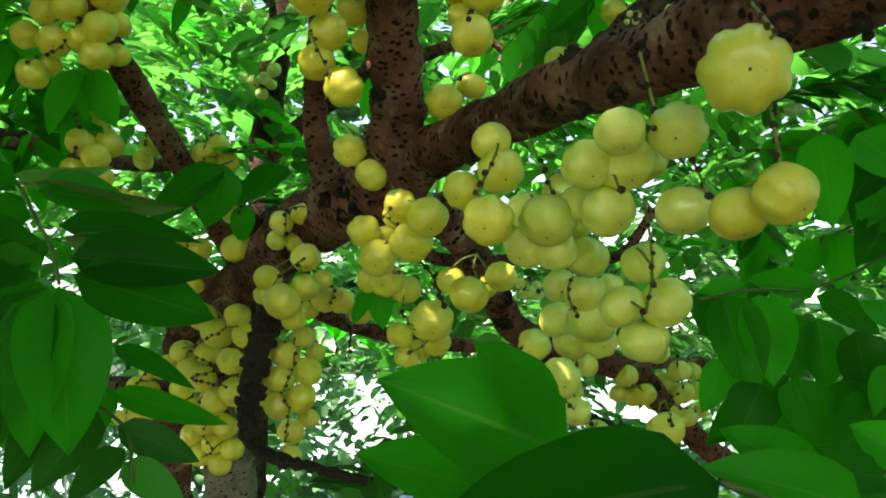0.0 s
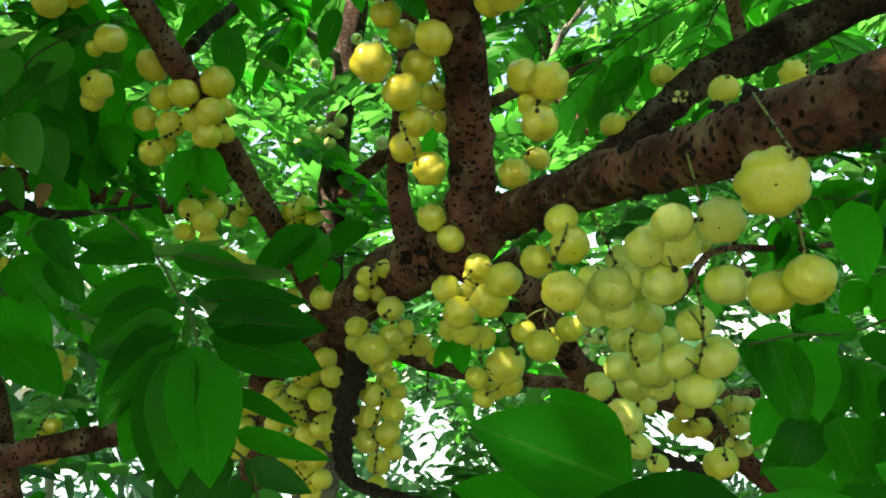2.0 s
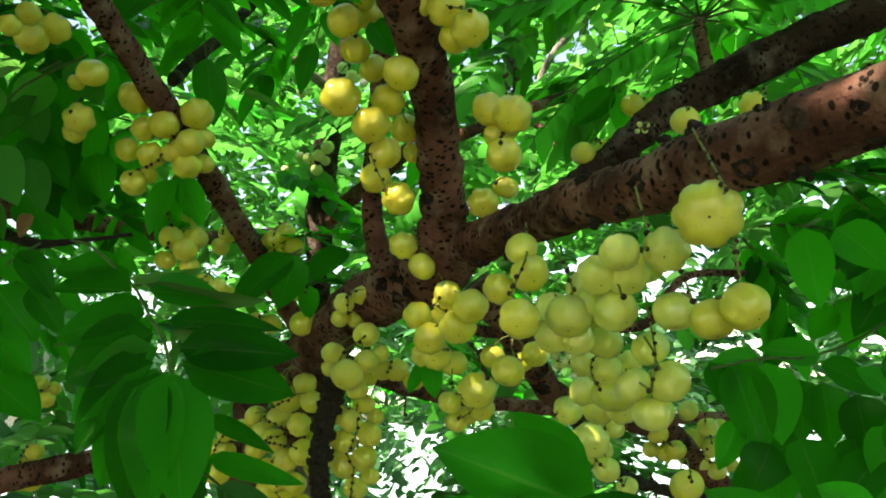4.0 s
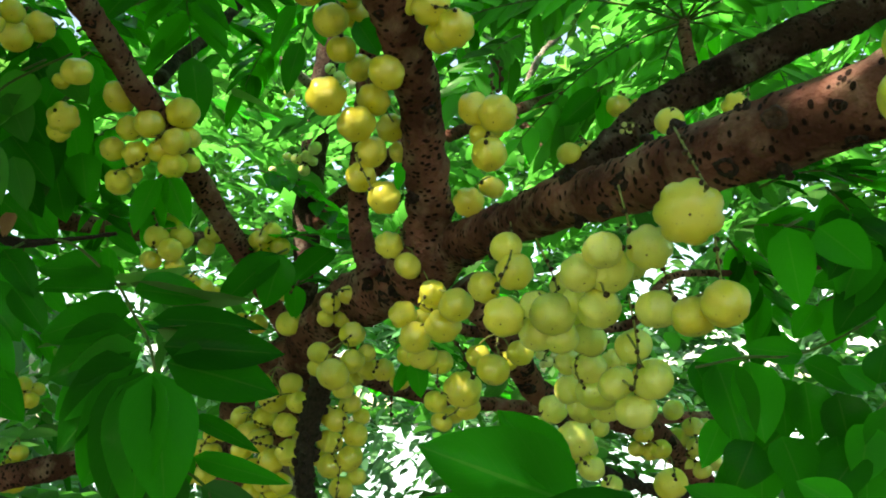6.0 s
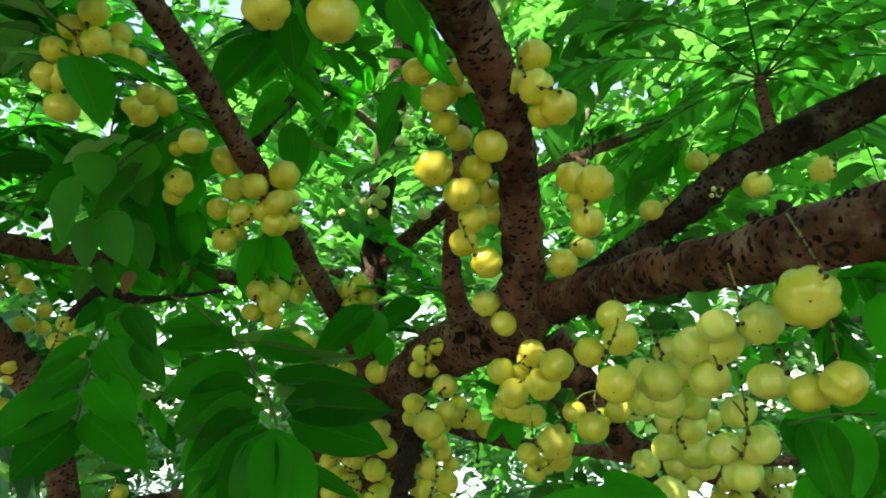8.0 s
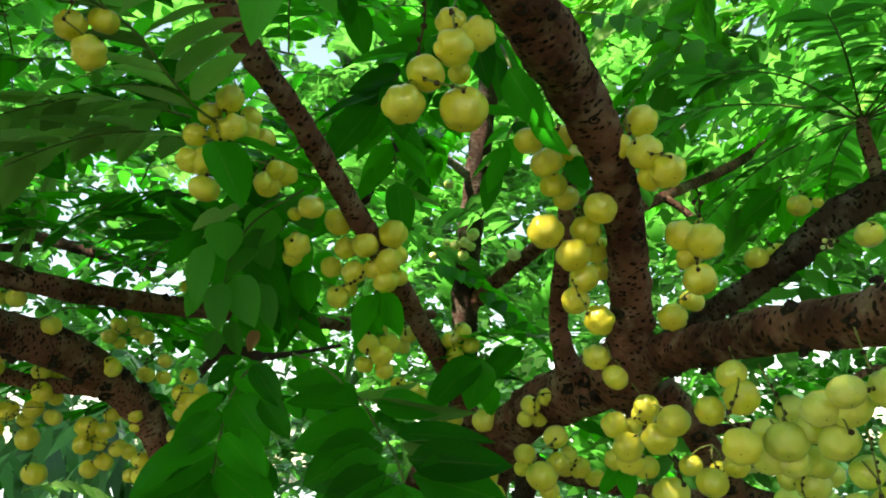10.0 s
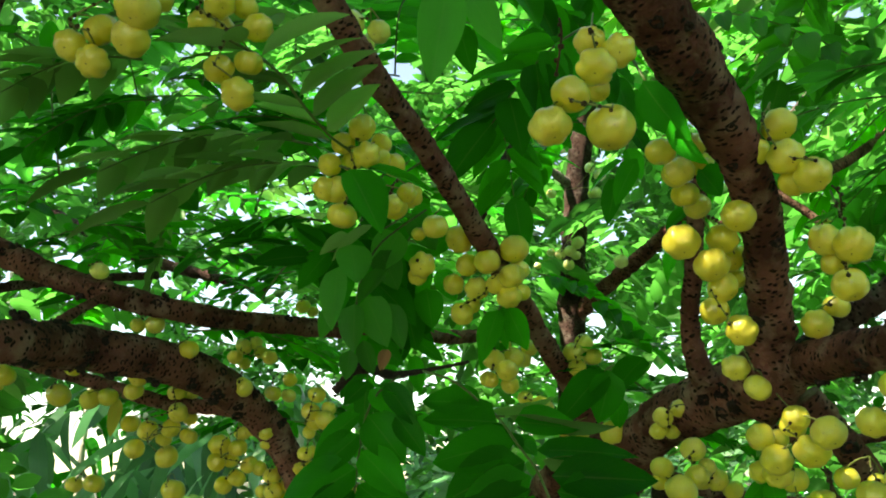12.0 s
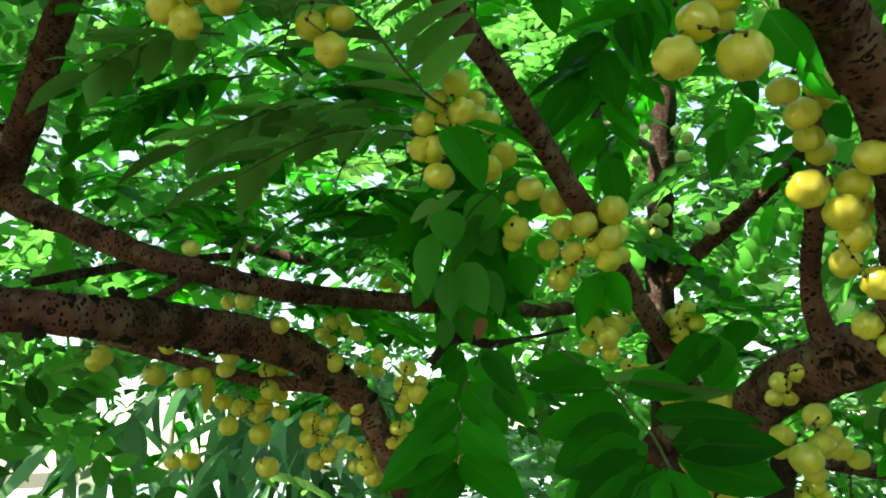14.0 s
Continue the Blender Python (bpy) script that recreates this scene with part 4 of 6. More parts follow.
for u, r, way in ((0.12, 0.0060, (0.2, -0.5, -0.9)), (0.20, 0.0045, (0.3, -0.6, 0.8)), (0.28, 0.0050, (0.3, -0.5, -0.9)), (0.36, 0.0042, (0.5, -0.5, 0.8)), (0.45, 0.0045, (0.6, -0.4, -0.8)), (0.55, 0.0040, (0.6, -0.4, 0.7))):
    spur(BOUGHS["left_upper"], LEFT_UPPER, u, way, r)
for u, r, way in ((0.72, 0.0058, (-0.3, 0.1, 1)), (0.66, 0.0042, (-0.4, 0.1, 1)), (0.80, 0.0044, (0, -0.3, -1)), (0.55, 0.0040, (-0.3, -0.3, -1)), (0.30, 0.0040, (-0.2, -0.3, -1))):
    spur(BOUGHS["main_limb"], MAIN_LIMB, u, way, r)
for u, r, way in ((0.25, 0.0060, (0.8, -0.5, -0.4)), (0.42, 0.0052, (-0.6, -0.6, 0.4)), (0.60, 0.0050, (0.8, -0.5, -0.3)), (0.74, 0.0040, (0.8, -0.5, -0.4))):
    spur(BOUGHS["left_stem"], LEFT_STEM, u, way, r)

# ---- fruit ----
# star
fruit_cluster((0.0734, 0.1902, 1.6014), 0.45, [
    (0.0722, 0.1766, 1.5680, 0.0213),
], (0.25, 1.0, 0.35))
# duo
fruit_cluster((0.0849, 0.1955, 1.5780), 0.35, [
    (0.0833, 0.1839, 1.5394, 0.0160),
    (0.0769, 0.1974, 1.5370, 0.0154),
])
# edge
fruit_cluster((0.1265, 0.1560, 1.5960), 0.35, [
    (0.1085, 0.1062, 1.5905, 0.0150),
    (0.1080, 0.1106, 1.5792, 0.0155),
])
# onlimb
fruit_cluster((0.1099, 0.3615, 1.6617), 0.35, [
    (0.1145, 0.3510, 1.6637, 0.0164),
])
# onlimb2
fruit_cluster((0.1471, 0.3232, 1.6571), 0.35, [
    (0.1519, 0.3512, 1.6714, 0.0158),
])
# chain1
fruit_cluster((0.0582, 0.2175, 1.5893), 0.2, [
    (0.0499, 0.2103, 1.5630, 0.0145),
    (0.0549, 0.2268, 1.5584, 0.0179),
    (0.0438, 0.2264, 1.5577, 0.0157),
    (0.0673, 0.2139, 1.5643, 0.0167),
    (0.0513, 0.2345, 1.5449, 0.0169),
    (0.0459, 0.2535, 1.5506, 0.0139),
    (0.0669, 0.2467, 1.5634, 0.0136),
])
# chain2
fruit_cluster((0.0636, 0.2389, 1.5509), 0.2, [
    (0.0693, 0.2654, 1.5324, 0.0165),
    (0.0599, 0.2580, 1.5168, 0.0151),
    (0.0750, 0.2594, 1.5183, 0.0172),
    (0.0691, 0.2667, 1.5060, 0.0168),
])
# single
fruit_cluster((0.0733, 0.2265, 1.5639), 0.25, [
    (0.0708, 0.2235, 1.5428, 0.0158),
])
# mid_r
fruit_cluster((0.0548, 0.2909, 1.5443), 0.2, [
    (0.0530, 0.2822, 1.5367, 0.0170),
    (0.0561, 0.3071, 1.5255, 0.0165),
    (0.0483, 0.3192, 1.5295, 0.0138),
    (0.0607, 0.3136, 1.5145, 0.0204),
    (0.0512, 0.3394, 1.5163, 0.0178),
    (0.0663, 0.3277, 1.5070, 0.0155),
    (0.0572, 0.3446, 1.5071, 0.0174),
    (0.0728, 0.3356, 1.5299, 0.0126),
])
# heart
fruit_cluster((0.0313, 0.2769, 1.5826), 0.2, [
    (0.0291, 0.2640, 1.5505, 0.0143),
    (0.0352, 0.2551, 1.5455, 0.0190),
    (0.0296, 0.2684, 1.5390, 0.0168),
    (0.0388, 0.2661, 1.5373, 0.0157),
    (0.0444, 0.2820, 1.5606, 0.0152),
    (0.0496, 0.2913, 1.5514, 0.0150),
])
# chain3
fruit_cluster((0.0207, 0.2896, 1.5933), 0.3, [
    (0.0174, 0.2702, 1.5773, 0.0144),
    (0.0207, 0.2696, 1.5662, 0.0167),
    (0.0072, 0.2792, 1.5611, 0.0151),
    (0.0146, 0.2443, 1.5436, 0.0166),
])
# under1
fruit_cluster((0.0154, 0.3499, 1.5467), 0.3, [
    (0.0255, 0.3374, 1.5352, 0.0139),
    (0.0112, 0.3304, 1.5266, 0.0170),
    (0.0037, 0.3568, 1.5355, 0.0128),
    (0.0199, 0.3633, 1.5325, 0.0111),
])
# nine
fruit_cluster((-0.0255, 0.3610, 1.5833), 0.35, [
    (-0.0192, 0.3389, 1.5679, 0.0143),
    (-0.0206, 0.3468, 1.5639, 0.0139),
    (-0.0066, 0.3209, 1.5587, 0.0181),
    (-0.0141, 0.3357, 1.5499, 0.0181),
    (-0.0373, 0.3603, 1.5591, 0.0156),
    (-0.0305, 0.3582, 1.5461, 0.0179),
    (-0.0275, 0.3713, 1.5576, 0.0128),
    (-0.0287, 0.3853, 1.5386, 0.0176),
    (-0.0373, 0.3950, 1.5394, 0.0147),
    (-0.0194, 0.3968, 1.5345, 0.0160),
])
# pair
fruit_cluster((-0.0397, 0.3699, 1.6117), 0.45, [
    (-0.0456, 0.3669, 1.6002, 0.0161),
    (-0.0349, 0.3649, 1.5875, 0.0160),
])
# low1
fruit_cluster((-0.0199, 0.3919, 1.5333), 0.3, [
    (-0.0058, 0.3915, 1.5184, 0.0222),
    (-0.0227, 0.4064, 1.5117, 0.0142),
    (-0.0193, 0.4090, 1.4997, 0.0128),
    (-0.0036, 0.4101, 1.5080, 0.0156),
    (-0.0130, 0.4167, 1.5038, 0.0130),
])
# low2
fruit_cluster((-0.0717, 0.4679, 1.5498), 0.3, [
    (-0.0630, 0.4765, 1.5346, 0.0165),
    (-0.0738, 0.4808, 1.5362, 0.0182),
    (-0.0524, 0.4888, 1.5271, 0.0152),
    (-0.0851, 0.4918, 1.5298, 0.0121),
])
# small4
fruit_cluster((-0.0787, 0.4298, 1.5847), 0.3, [
    (-0.0943, 0.4428, 1.5776, 0.0143),
    (-0.0827, 0.4452, 1.5833, 0.0136),
    (-0.0991, 0.4526, 1.5686, 0.0122),
    (-0.0893, 0.4582, 1.5686, 0.0116),
])
# left_mid
fruit_cluster((-0.0806, 0.4205, 1.5546), 0.3, [
    (-0.0761, 0.4238, 1.5548, 0.0165),
    (-0.0972, 0.4252, 1.5433, 0.0150),
    (-0.0857, 0.4101, 1.5294, 0.0207),
    (-0.0753, 0.4192, 1.5375, 0.0162),
    (-0.0684, 0.4356, 1.5437, 0.0117),
    (-0.0818, 0.4244, 1.5204, 0.0134),
    (-0.1000, 0.4289, 1.5343, 0.0115),
])
# l5
fruit_cluster((-0.1300, 0.4866, 1.5953), 0.35, [
    (-0.1356, 0.5035, 1.5713, 0.0210),
    (-0.1456, 0.5212, 1.5974, 0.0140),
])
# l6
fruit_cluster((-0.1562, 0.5081, 1.5842), 0.6, [
    (-0.1639, 0.5152, 1.5728, 0.0154),
    (-0.1774, 0.5190, 1.5761, 0.0130),
    (-0.1703, 0.5249, 1.5488, 0.0138),
])
# hang_r
fruit_cluster((-0.0922, 0.4422, 1.5210), 0.42, [
    (-0.0831, 0.4599, 1.5115, 0.0151),
    (-0.1007, 0.4603, 1.5055, 0.0144),
    (-0.0918, 0.4512, 1.5018, 0.0170),
    (-0.0955, 0.4520, 1.4875, 0.0177),
    (-0.0792, 0.4570, 1.4917, 0.0171),
    (-0.0956, 0.4572, 1.4718, 0.0170),
    (-0.0820, 0.4517, 1.4766, 0.0176),
    (-0.1055, 0.4712, 1.4760, 0.0130),
    (-0.0898, 0.4657, 1.4566, 0.0157),
    (-0.0803, 0.4698, 1.4637, 0.0128),
    (-0.0773, 0.4721, 1.5031, 0.0123),
    (-0.0915, 0.4738, 1.4417, 0.0144),
])
# hang_l
fruit_cluster((-0.1490, 0.5174, 1.5403), 0.42, [
    (-0.1649, 0.5295, 1.5275, 0.0199),
    (-0.1371, 0.5155, 1.5274, 0.0177),
    (-0.1535, 0.5272, 1.5162, 0.0215),
    (-0.1324, 0.5184, 1.5141, 0.0177),
    (-0.1612, 0.5345, 1.5037, 0.0182),
    (-0.1824, 0.5436, 1.5043, 0.0167),
    (-0.1409, 0.5163, 1.4974, 0.0184),
    (-0.1739, 0.5343, 1.4921, 0.0181),
    (-0.1939, 0.5500, 1.4953, 0.0151),
    (-0.1632, 0.5279, 1.4855, 0.0204),
    (-0.1309, 0.5291, 1.4870, 0.0162),
    (-0.1376, 0.5185, 1.4774, 0.0208),
    (-0.1816, 0.5438, 1.4787, 0.0166),
])
# hang_l2
fruit_cluster((-0.1583, 0.5340, 1.4818), 0.42, [
    (-0.1538, 0.5262, 1.4711, 0.0194),
    (-0.1695, 0.5371, 1.4643, 0.0180),
    (-0.1862, 0.5522, 1.4617, 0.0158),
    (-0.1584, 0.5289, 1.4567, 0.0194),
    (-0.1454, 0.5249, 1.4545, 0.0176),
    (-0.1736, 0.5455, 1.4470, 0.0164),
    (-0.1559, 0.5371, 1.4424, 0.0170),
    (-0.1421, 0.5334, 1.4386, 0.0160),
    (-0.1661, 0.5435, 1.4336, 0.0172),
    (-0.1521, 0.5402, 1.4278, 0.0162),
    (-0.1364, 0.5437, 1.4642, 0.0147),
    (-0.1800, 0.5585, 1.4318, 0.0132),
])
# l_small
fruit_cluster((-0.2127, 0.5633, 1.5010), 0.3, [
    (-0.2143, 0.5657, 1.4890, 0.0127),
    (-0.2036, 0.5609, 1.4899, 0.0126),
    (-0.2223, 0.5673, 1.4794, 0.0146),
    (-0.2106, 0.5602, 1.4769, 0.0153),
    (-0.2267, 0.5691, 1.4696, 0.0146),
    (-0.2144, 0.5565, 1.4592, 0.0177),
    (-0.2325, 0.5716, 1.4564, 0.0136),
    (-0.2122, 0.5759, 1.4645, 0.0128),
])
# lr1
fruit_cluster((0.0429, 0.3885, 1.5142), 0.25, [
    (0.0455, 0.3861, 1.5063, 0.0166),
    (0.0390, 0.4025, 1.4950, 0.0132),
])
# lr2
fruit_cluster((0.0621, 0.3815, 1.5029), 0.25, [
    (0.0560, 0.3736, 1.4902, 0.0209),
    (0.0701, 0.3831, 1.4966, 0.0126),
    (0.0527, 0.3905, 1.4818, 0.0160),
    (0.0657, 0.3876, 1.4735, 0.0145),
    (0.0476, 0.3990, 1.4886, 0.0117),
    (0.0803, 0.4111, 1.4619, 0.0125),
    (0.0654, 0.4009, 1.4835, 0.0131),
])
# lr3
fruit_cluster((0.1577, 0.5419, 1.5141), 0.25, [
    (0.1522, 0.5490, 1.5032, 0.0164),
    (0.1656, 0.5472, 1.4904, 0.0163),
    (0.1551, 0.5536, 1.4815, 0.0182),
    (0.1671, 0.5452, 1.4755, 0.0162),
    (0.1597, 0.5524, 1.4636, 0.0163),
    (0.1701, 0.5487, 1.4587, 0.0153),
    (0.1787, 0.5557, 1.4764, 0.0147),
    (0.1795, 0.5632, 1.4901, 0.0141),
    (0.1517, 0.5662, 1.4691, 0.0150),
    (0.1858, 0.5692, 1.4620, 0.0132),
])
# lr4
fruit_cluster((0.1281, 0.5285, 1.4980), 0.35, [
    (0.1223, 0.5201, 1.4878, 0.0156),
    (0.1351, 0.5232, 1.4755, 0.0148),
    (0.1299, 0.5337, 1.4734, 0.0134),
    (0.1191, 0.5327, 1.4756, 0.0125),
])
# lr5
fruit_cluster((0.1103, 0.3886, 1.4789), 0.3, [
    (0.1076, 0.3811, 1.4651, 0.0185),
])
# pale
fruit_cluster((-0.2187, 0.9080, 1.8634), -1, [
    (-0.2457, 0.9114, 1.8402, 0.0121),
    (-0.2326, 0.9079, 1.8354, 0.0150),
    (-0.2179, 0.9031, 1.8372, 0.0165),
    (-0.2064, 0.9016, 1.8473, 0.0180),
    (-0.2214, 0.9067, 1.8190, 0.0165),
    (-0.2684, 0.9234, 1.8265, 0.0107),
    (-0.2119, 0.9143, 1.8336, 0.0136),
])
# col_a
fruit_cluster((-0.0561, 0.3188, 1.7331), 0.75, [
    (-0.0659, 0.2893, 1.7003, 0.0181),
    (-0.0566, 0.3030, 1.7104, 0.0153),
    (-0.0636, 0.3082, 1.6934, 0.0159),
    (-0.0572, 0.3273, 1.6915, 0.0160),
])
# col_b
fruit_cluster((-0.0571, 0.3374, 1.6921), 0.75, [
    (-0.0684, 0.2931, 1.6611, 0.0201),
    (-0.0379, 0.2913, 1.6717, 0.0184),
    (-0.0467, 0.3077, 1.6643, 0.0174),
    (-0.0542, 0.2994, 1.6483, 0.0192),
    (-0.0419, 0.3441, 1.6624, 0.0164),
    (-0.0370, 0.3537, 1.6668, 0.0129),
    (-0.0391, 0.3613, 1.6539, 0.0124),
])
# col_c
fruit_cluster((-0.0552, 0.3349, 1.6546), 0.7, [
    (-0.0493, 0.3159, 1.6389, 0.0175),
    (-0.0549, 0.3201, 1.6270, 0.0164),
    (-0.0423, 0.3152, 1.6140, 0.0173),
])
# rs1
fruit_cluster((0.0151, 0.3304, 1.6926), 0.6, [
    (0.0052, 0.3112, 1.6591, 0.0174),
    (0.0169, 0.3038, 1.6527, 0.0198),
    (0.0090, 0.3188, 1.6477, 0.0135),
    (0.0151, 0.3234, 1.6517, 0.0107),
])
# rs2
fruit_cluster((0.0126, 0.3183, 1.6508), 0.5, [
    (0.0120, 0.3038, 1.6318, 0.0185),
])
# rs3
fruit_cluster((0.0074, 0.3526, 1.6322), 0.5, [
    (0.0008, 0.3546, 1.6209, 0.0177),
    (0.0139, 0.3632, 1.6318, 0.0148),
])
# lc1
fruit_cluster((-0.2125, 0.4259, 1.7238), 0.7, [
    (-0.1869, 0.4071, 1.7014, 0.0215),
    (-0.2277, 0.4020, 1.7123, 0.0215),
    (-0.2065, 0.4019, 1.6927, 0.0198),
    (-0.2260, 0.4157, 1.6954, 0.0174),
    (-0.1888, 0.4032, 1.6802, 0.0190),
    (-0.1861, 0.4189, 1.6888, 0.0151),
    (-0.2176, 0.4102, 1.6747, 0.0178),
    (-0.2380, 0.4179, 1.6820, 0.0166),
    (-0.2020, 0.4104, 1.6770, 0.0170),
    (-0.1930, 0.4100, 1.6661, 0.0184),
    (-0.1866, 0.4224, 1.6718, 0.0144),
    (-0.2245, 0.4220, 1.6651, 0.0128),
    (-0.2313, 0.4160, 1.6580, 0.0179),
])
# lc2
fruit_cluster((-0.2290, 0.3635, 1.7255), 0.7, [
    (-0.2302, 0.3528, 1.7078, 0.0181),
    (-0.2474, 0.3662, 1.7083, 0.0103),
])
# lc3
fruit_cluster((-0.2506, 0.3781, 1.6994), 0.7, [
    (-0.2466, 0.3707, 1.6863, 0.0186),
    (-0.2523, 0.3768, 1.6801, 0.0139),
])
# lc4
fruit_cluster((-0.2491, 0.3294, 1.7377), 0.65, [
    (-0.2453, 0.3145, 1.7117, 0.0179),
    (-0.2375, 0.3230, 1.7215, 0.0170),
])
# lc5
fruit_cluster((-0.2185, 0.4594, 1.6587), 0.5, [
    (-0.2152, 0.4437, 1.6262, 0.0178),
    (-0.2049, 0.4429, 1.6171, 0.0169),
    (-0.2008, 0.4512, 1.6275, 0.0173),
    (-0.2207, 0.4485, 1.6115, 0.0140),
    (-0.2228, 0.4564, 1.6472, 0.0176),
    (-0.2060, 0.4551, 1.6076, 0.0141),
    (-0.2134, 0.4614, 1.6399, 0.0161),
])
# lc6
fruit_cluster((-0.1554, 0.5144, 1.6535), 0.35, [
    (-0.1646, 0.5170, 1.6386, 0.0176),
    (-0.1565, 0.5210, 1.6460, 0.0160),
    (-0.1502, 0.5236, 1.6346, 0.0160),
    (-0.1760, 0.5277, 1.6339, 0.0152),
    (-0.1628, 0.5198, 1.6256, 0.0158),
])
# lc7
fruit_cluster((-0.2072, 0.5220, 1.6546), 0.35, [
    (-0.2038, 0.5239, 1.6462, 0.0152),
    (-0.2099, 0.5255, 1.6367, 0.0143),
])
# lc8
fruit_cluster((-0.1851, 0.4419, 1.6015), 0.5, [
    (-0.1816, 0.4445, 1.5899, 0.0145),
    (-0.1939, 0.4527, 1.5965, 0.0117),
    (-0.1782, 0.4551, 1.5886, 0.0109),
])
# br1
fruit_cluster((0.0779, 0.4461, 1.6900), 0.35, [
    (0.0692, 0.4386, 1.6748, 0.0175),
    (0.0854, 0.4485, 1.6804, 0.0148),
])
# br2
fruit_cluster((0.1138, 0.4793, 1.7359), 0.3, [
    (0.1115, 0.4776, 1.7238, 0.0174),
    (0.1261, 0.4817, 1.7267, 0.0092),
])
# br3
fruit_cluster((0.0638, 0.6520, 1.7794), 0.35, [
    (0.0624, 0.6537, 1.7707, 0.0094),
    (0.0573, 0.6549, 1.7638, 0.0083),
    (0.0672, 0.6550, 1.7658, 0.0077),
])
# le1
fruit_cluster((-0.3683, 0.5479, 1.5417), 0.5, [
    (-0.3663, 0.5502, 1.5309, 0.0173),
    (-0.3589, 0.5529, 1.5192, 0.0136),
    (-0.3759, 0.5502, 1.5284, 0.0146),
    (-0.3584, 0.5613, 1.5283, 0.0120),
])
# le2
fruit_cluster((-0.3697, 0.5583, 1.4904), 0.5, [
    (-0.3691, 0.5609, 1.4779, 0.0146),
    (-0.3728, 0.5580, 1.4664, 0.0171),
    (-0.3725, 0.5656, 1.4539, 0.0164),
    (-0.3807, 0.5655, 1.4527, 0.0136),
])
# tiny1
fruit_cluster((0.0451, 0.3982, 1.5422), -1, [
    (0.0411, 0.4039, 1.5383, 0.0067),
    (0.0452, 0.4000, 1.5337, 0.0067),
    (0.0492, 0.4045, 1.5372, 0.0057),
    (0.0511, 0.4056, 1.5322, 0.0051),
    (0.0423, 0.4052, 1.5324, 0.0047),
])
# tiny2
fruit_cluster((0.0957, 0.3413, 1.6574), -1, [
    (0.0871, 0.3406, 1.6587, 0.0031),
    (0.0898, 0.3414, 1.6553, 0.0034),
    (0.0858, 0.3413, 1.6551, 0.0028),
    (0.0914, 0.3409, 1.6583, 0.0028),
])
# lb1
fruit_cluster((-0.4901, 0.4443, 1.6643), 0.6, [
    (-0.4838, 0.4311, 1.6503, 0.0177),
])
# lb2
fruit_cluster((-0.4805, 0.5104, 1.6410), 0.6, [
    (-0.4701, 0.4972, 1.6241, 0.0190),
])
# lb3
fruit_cluster((-0.4717, 0.5671, 1.6469), 0.6, [
    (-0.4788, 0.5659, 1.6249, 0.0173),
    (-0.4635, 0.5727, 1.6384, 0.0151),
    (-0.4714, 0.5854, 1.6239, 0.0153),
])
# lb4
fruit_cluster((-0.7018, 0.5158, 1.6531), 0.6, [
    (-0.6918, 0.5049, 1.6285, 0.0246),
])
# lb5
fruit_cluster((-0.6659, 0.5311, 1.6454), 0.6, [
    (-0.6620, 0.5170, 1.6239, 0.0223),
    (-0.6447, 0.5227, 1.6257, 0.0199),
])
# lb6
fruit_cluster((-0.5666, 0.3897, 1.6449), 0.6, [
    (-0.6142, 0.4389, 1.6453, 0.0180),
])
# lb7
fruit_cluster((-0.5459, 0.4421, 1.6426), 0.6, [
    (-0.6060, 0.5134, 1.6291, 0.0195),
    (-0.5864, 0.4948, 1.6401, 0.0190),
])
# lb8
fruit_cluster((-0.6589, 0.4000, 1.6477), 0.5, [
    (-0.6993, 0.4424, 1.6426, 0.0220),
    (-0.7170, 0.4490, 1.6367, 0.0178),
])
# lb9
fruit_cluster((-0.5518, 0.5085, 1.6360), 0.6, [
    (-0.5787, 0.5458, 1.6275, 0.0199),
    (-0.5711, 0.5592, 1.6289, 0.0154),
    (-0.5729, 0.5427, 1.6086, 0.0209),
    (-0.5883, 0.5528, 1.5939, 0.0199),
    (-0.5722, 0.5612, 1.5856, 0.0176),
    (-0.5891, 0.5503, 1.5655, 0.0232),
    (-0.6106, 0.5453, 1.5922, 0.0211),
    (-0.6333, 0.5458, 1.6000, 0.0202),
    (-0.6255, 0.5455, 1.5744, 0.0211),
    (-0.6028, 0.5618, 1.5839, 0.0166),
    (-0.5751, 0.5653, 1.6044, 0.0154),
])
# lb10
fruit_cluster((-0.5229, 0.5713, 1.6099), 0.6, [
    (-0.5464, 0.5787, 1.5767, 0.0224),
    (-0.5262, 0.5815, 1.5732, 0.0188),
    (-0.5256, 0.5881, 1.5884, 0.0166),
    (-0.5483, 0.5778, 1.5596, 0.0199),
    (-0.5401, 0.5913, 1.5613, 0.0166),
    (-0.5172, 0.5901, 1.5561, 0.0188),
    (-0.5077, 0.5946, 1.5525, 0.0164),
    (-0.5309, 0.5891, 1.5434, 0.0188),
    (-0.5445, 0.5864, 1.5364, 0.0188),
    (-0.5174, 0.5900, 1.5916, 0.0143),
])
# lb11
fruit_cluster((-0.4761, 0.5476, 1.5978), 0.6, [
    (-0.4739, 0.5468, 1.5852, 0.0150),
    (-0.4774, 0.5544, 1.5742, 0.0111),
])
# lb12
fruit_cluster((-0.4688, 0.5721, 1.5629), 0.6, [
    (-0.4806, 0.5737, 1.5442, 0.0181),
    (-0.4740, 0.5797, 1.5505, 0.0136),
    (-0.4781, 0.5735, 1.5301, 0.0202),
    (-0.4668, 0.5815, 1.5352, 0.0158),
    (-0.4941, 0.5788, 1.5302, 0.0136),
    (-0.4751, 0.5834, 1.5196, 0.0192),
])
